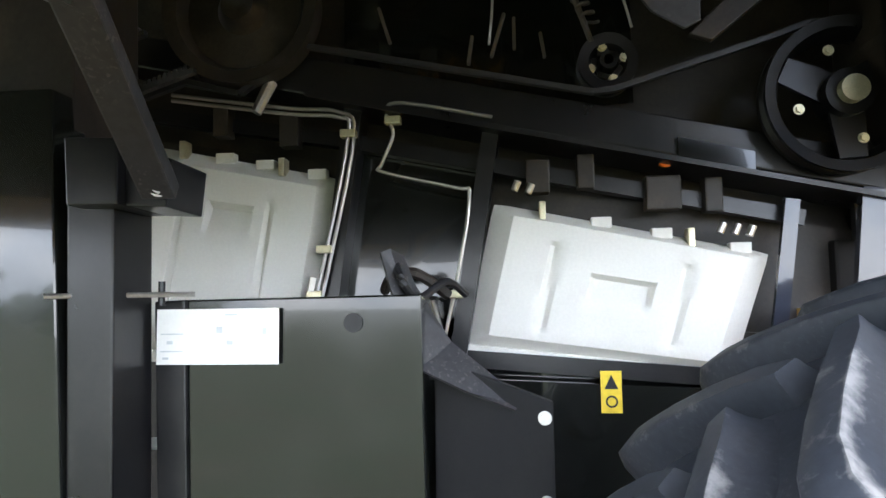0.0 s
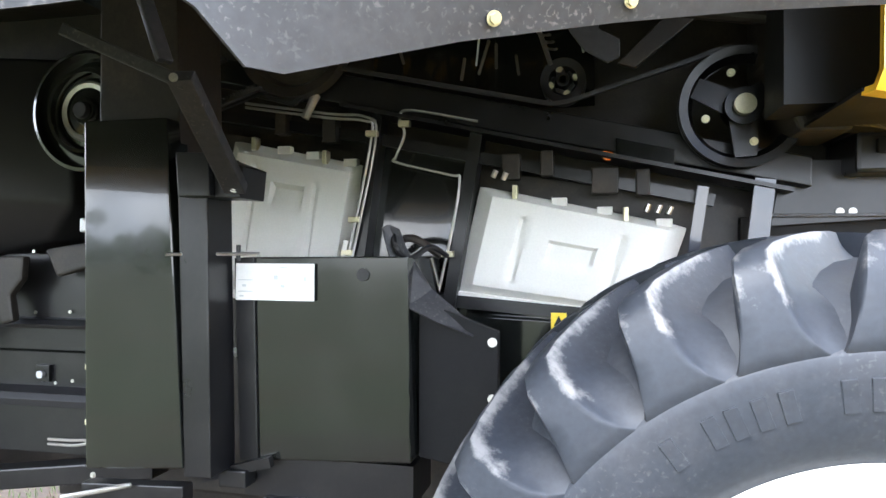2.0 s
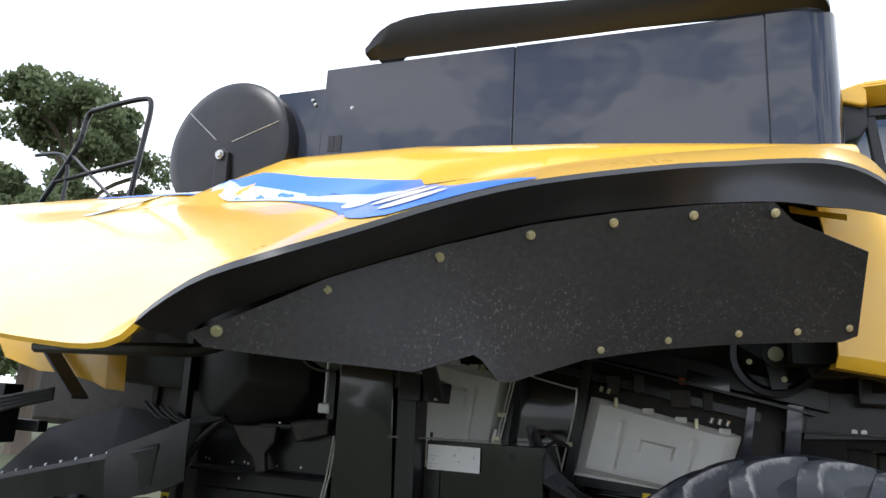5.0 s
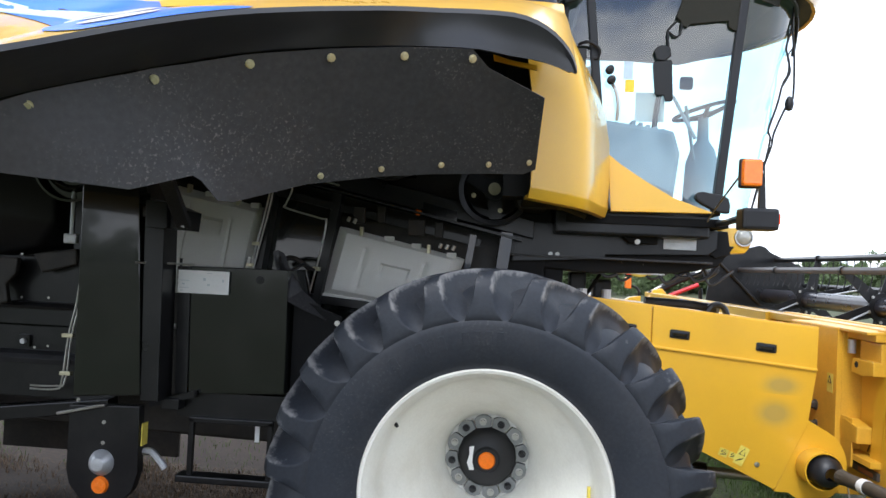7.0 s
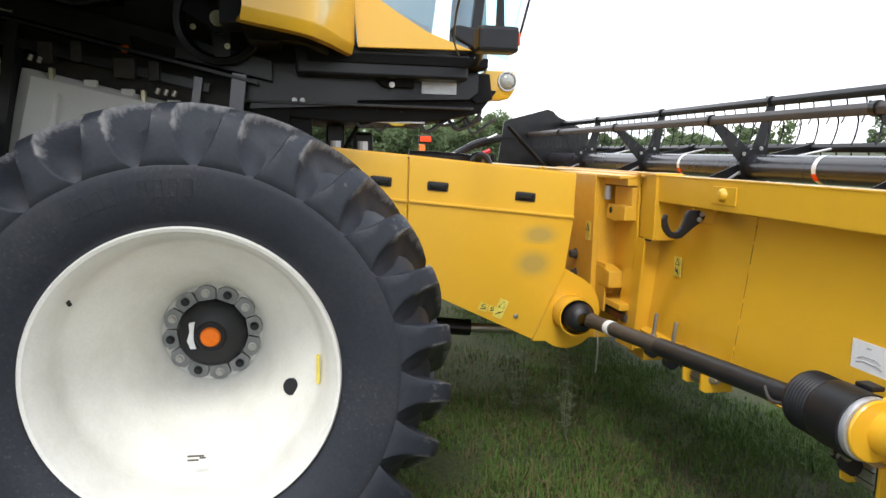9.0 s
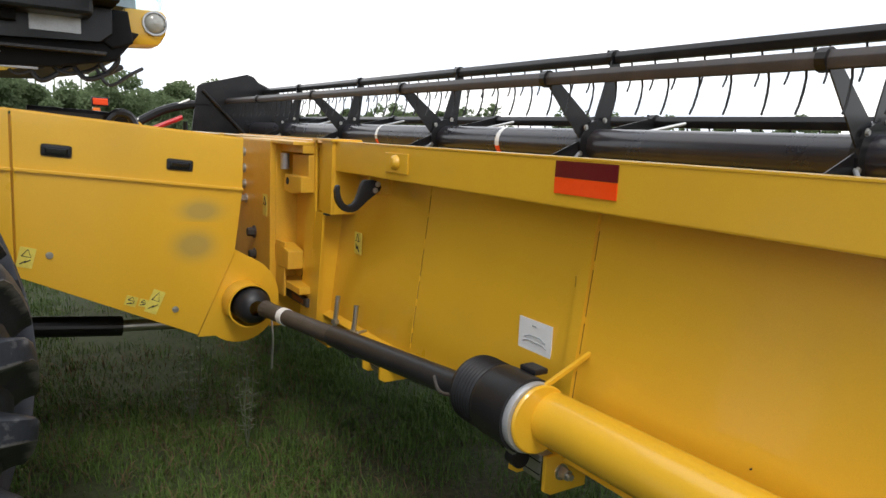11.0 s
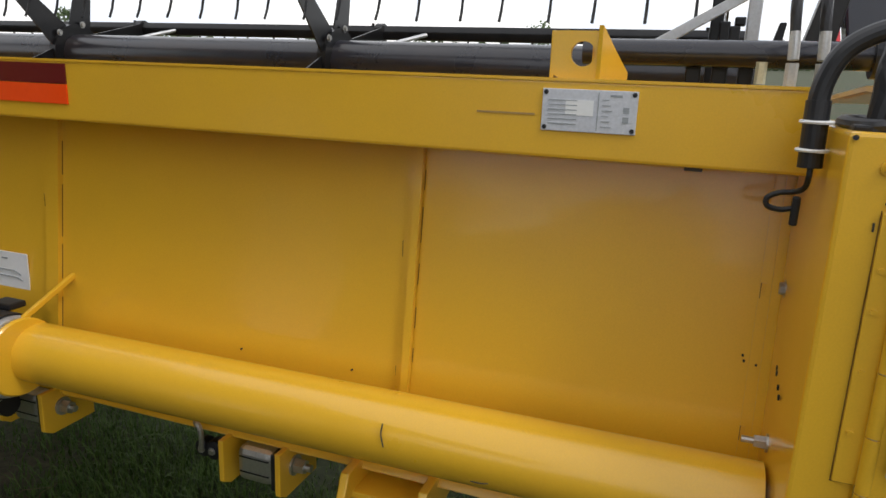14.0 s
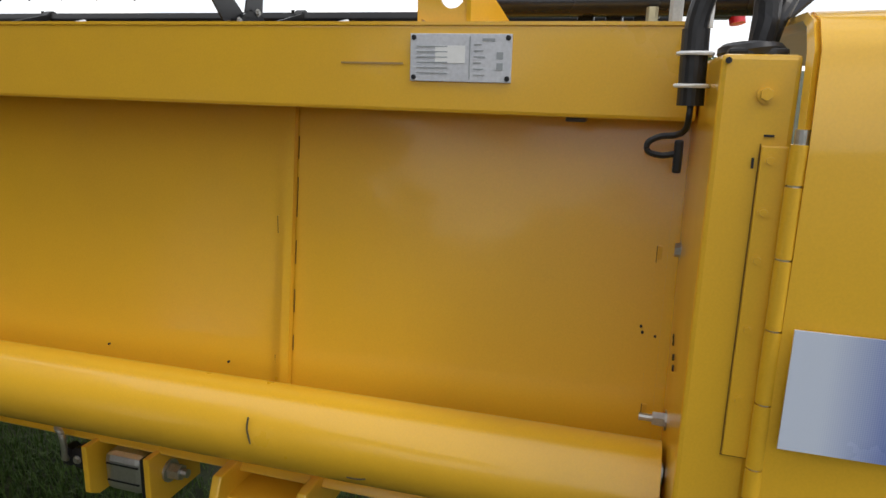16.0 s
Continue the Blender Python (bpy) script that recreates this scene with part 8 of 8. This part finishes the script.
blades("grass", [(0.6, 4.2, -3.6, 2.2, 120000), (0.6, 3.2, 2.2, 6.5, 26000), (-0.9, 0.6, -2.5, 1.0, 5000), (3.5, 9.0, -6, 6, 14000), (-6, 0.6, 2.2, 8, 9000), (-9, -4.6, -1.0, 2.2, 5000), (0.6, 4.2, -5.5, -3.6, 9000)], GRASS, "short green field grass", 0.09, 0.0024, 0.55)
blades("straw", [(-4.5, 0.4, -1.2, 2.4, 34000), (0.4, 2.6, -2.6, 2.6, 7000)], STRAW, "dry brown straw and dead grass", 0.11, 0.0030, 0.95)


def weed(x, y, h, seed):
    rng = random.Random(seed)
    bm = bmesh.new()
    for k in range(5):
        top = Vector((x + rng.uniform(-0.06, 0.06), y + rng.uniform(-0.06, 0.06), h * rng.uniform(0.7, 1.0)))
        base = Vector((x, y, ground_height(x, y)))
        mid = base.lerp(top, 0.5) + Vector((rng.uniform(-0.03, 0.03), rng.uniform(-0.03, 0.03), 0))
        pts = smooth_line([base, mid, top], 4)
        add_tube(bm, pts, 0.0025, 4)
        for p in pts[2:]:
            for q in range(3):
                a = rng.uniform(0, math.tau)
                d = Vector((math.cos(a), math.sin(a), rng.uniform(-0.2, 0.5))) * rng.uniform(0.02, 0.05)
                s = Vector((-math.sin(a), math.cos(a), 0)) * 0.006
                bm.faces.new([bm.verts.new(p), bm.verts.new(p + d * 0.5 + s), bm.verts.new(p + d), bm.verts.new(p + d * 0.5 - s)])
    return solo("weed", bm, WEED, "pale grey-green weed standing in the grass", "weed", "weeds")


WEED = leaf_material("pale_weed", (0.09, 0.11, 0.06), (0.16, 0.18, 0.11))
for x, y, h, s in ((1.93, 0.75, 0.62, 1), (1.75, 1.2, 0.5, 3)):
    weed(x, y, h, s)


def leaf_cards(verts, faces, centre, radius, count, size, rng, droop=0.3):
    for _ in range(count):
        d = Vector((rng.gauss(0, 1), rng.gauss(0, 1), rng.gauss(0, 1))).normalized()
        p = centre + Vector((d.x * radius[0], d.y * radius[1], d.z * radius[2])) * rng.uniform(0.45, 1.0)
        u = Vector((rng.uniform(-1, 1), rng.uniform(-1, 1), rng.uniform(-1, 0.4) - droop)).normalized() * size * rng.uniform(0.6, 1.4)
        w = u.cross(Vector((rng.uniform(-1, 1), rng.uniform(-1, 1), rng.uniform(-1, 1)))).normalized() * size * 0.35
        i = len(verts)
        verts += [tuple(p - u * 0.5), tuple(p + w), tuple(p + u * 0.5), tuple(p - w)]
        faces.append((i, i + 1, i + 2, i + 3))


def tree(x, y, h, spread, seed, leaves, size, label):
    rng = random.Random(seed)
    z0 = rise(x)
    ob = thing("tree", (x, y, z0), label, "tree", "trees by the field")
    bm = bmesh.new()
    trunk = [Vector((x, y, z0 - 0.1)), Vector((x + rng.uniform(-0.2, 0.2), y, z0 + h * 0.3)), Vector((x + rng.uniform(-0.3, 0.3), y + 0.2, z0 + h * 0.62)), Vector((x, y, z0 + h * 0.9))]
    pts = smooth_line(trunk, 4)
    for i, (a, b) in enumerate(zip(pts, pts[1:])):
        f = 1 - i / len(pts)
        add_rod(bm, a, b, 0.03 * h * f + 0.02, 0.03 * h * (f - 1 / len(pts)) + 0.02, seg=10)
    verts, faces = [], []
    clumps = []
    for k in range(26):
        f = rng.uniform(0.28, 1.0)
        a = rng.uniform(0, math.tau)
        reach = spread * (0.35 + 0.65 * math.sin(math.pi * min(1, (f - 0.15) / 0.85) ** 0.8)) * rng.uniform(0.5, 1.0)
        c = Vector((x + reach * math.cos(a), y + reach * math.sin(a), z0 + h * f))
        st = pts[min(len(pts) - 2, int((f * 0.85) * len(pts)))]
        m = st.lerp(c, 0.5) + Vector((0, 0, 0.1 * h * 0.3))
        add_tube(bm, smooth_line([st, m, c], 4), 0.006 * h, 6)
        clumps.append(c)
    for c in clumps:
        for _ in range(4):
            cc = c + Vector((rng.gauss(0, 1), rng.gauss(0, 1), rng.gauss(0, 0.8))) * spread * 0.16
            r = spread * rng.uniform(0.12, 0.24)
            leaf_cards(verts, faces, cc, (r, r, r * 0.8), leaves // (4 * len(clumps)), size, rng)
    part("trunk", bm, BARK, ob)
    me = bpy.data.meshes.new("crown")
    me.from_pydata(verts, [], faces)
    me.materials.append(LEAF)
    cr = new("crown", me)
    cr.parent, cr.matrix_parent_inverse = ob, Matrix.Translation(ob["_m"]).inverted()
    return ob


tree(-19.6, 12.0, 11.5, 3.3, 3, 46000, 0.17, "tall grey-green field tree with drooping leafy branches")
tree(-24.5, 16.0, 10.0, 3.6, 5, 24000, 0.20, "tall grey-green field tree with loose crown")


def parked_car(x, y):
    car = thing("parked_car", (x, y, 0), "small silver parked car beyond the field edge", "car")
    paint, dark = ALU, GLOSS
    side = [(x - 2.0, 0.35), (x - 2.05, 0.75), (x - 1.75, 0.92), (x - 1.0, 0.98), (x - 0.55, 1.40), (x + 0.75, 1.42), (x + 1.45, 1.02), (x + 2.0, 0.9), (x + 2.05, 0.4)]
    part("body", prism(side, "y", y - 0.8, y + 0.8, 0.06), paint, car, "", True)
    for yy in (y - 0.815, y + 0.803):
        part("window", prism([(x - 0.85, 1.0), (x - 0.48, 1.34), (x + 0.05, 1.35), (x + 0.05, 1.0)], "y", yy, yy + 0.012), dark, car)
        part("window", prism([(x + 0.12, 1.0), (x + 0.12, 1.35), (x + 0.7, 1.35), (x + 1.2, 1.02)], "y", yy, yy + 0.012), dark, car)
        for wx in (x - 1.25, x + 1.25):
            w = part("wheel", lathe([(0.0, -0.1), (0.3, -0.1), (0.32, -0.07), (0.32, 0.07), (0.3, 0.1), (0.0, 0.1)], (wx, yy, 0.32), "y", 24), RUBBER, car, "", True)
            part("rim", lathe([(0.0, -0.11), (0.19, -0.105), (0.19, -0.09)], (wx, yy, 0.32), "y", 18), ALU, w, "", True)
    return car


parked_car(1.9, 19.0)


def woods():
    rng = random.Random(11)
    verts, faces = [], []
    spots = []
    for k in range(105):
        spots.append((rng.uniform(-40, 22), rng.uniform(58, 82), rng.uniform(4.2, 6.9)))
    for k in range(60):
        spots.append((rng.uniform(14, 52), rng.uniform(66, 95), rng.uniform(2.8, 4.4)))
    for k in range(120):
        a = rng.uniform(radians(-25), radians(62))
        d = rng.uniform(210, 300)
        spots.append((d * math.cos(a), d * math.sin(a), rng.uniform(3, 7) * (2.0 if rng.random() < 0.25 else 1.0)))
    for k in range(70):
        a = rng.uniform(radians(110), radians(250))
        d = rng.uniform(60, 140)
        spots.append((d * math.cos(a), d * math.sin(a), rng.uniform(5, 10)))
    for x, y, h in spots:
        z0 = rise(x)
        n = 1500 if math.hypot(x, y) < 110 else 260
        size = 0.34 if n > 400 else 1.1
        for j in range(7):
            f = rng.uniform(0.08, 0.86)
            c = Vector((x + rng.gauss(0, h * 0.16), y + rng.gauss(0, h * 0.16), z0 + h * f))
            r = h * rng.uniform(0.14, 0.26) * (1.15 - 0.6 * f)
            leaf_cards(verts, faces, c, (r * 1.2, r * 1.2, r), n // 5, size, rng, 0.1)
        i = len(verts)
        w = 0.02 * h
        verts += [(x - w, y, z0), (x + w, y, z0), (x + w * 0.4, y, z0 + h * 0.9), (x - w * 0.4, y, z0 + h * 0.9)]
        faces.append((i, i + 1, i + 2, i + 3))
    me = bpy.data.meshes.new("far_woods")
    me.from_pydata(verts, [], faces)
    me.materials.append(HAZELEAF)
    return tagged(new("far_woods", me), "line of green scrubby woods beyond the field", "woods", kind="stuff")


woods()
for o in scene.objects:
    if "_m" in o:
        del o["_m"]
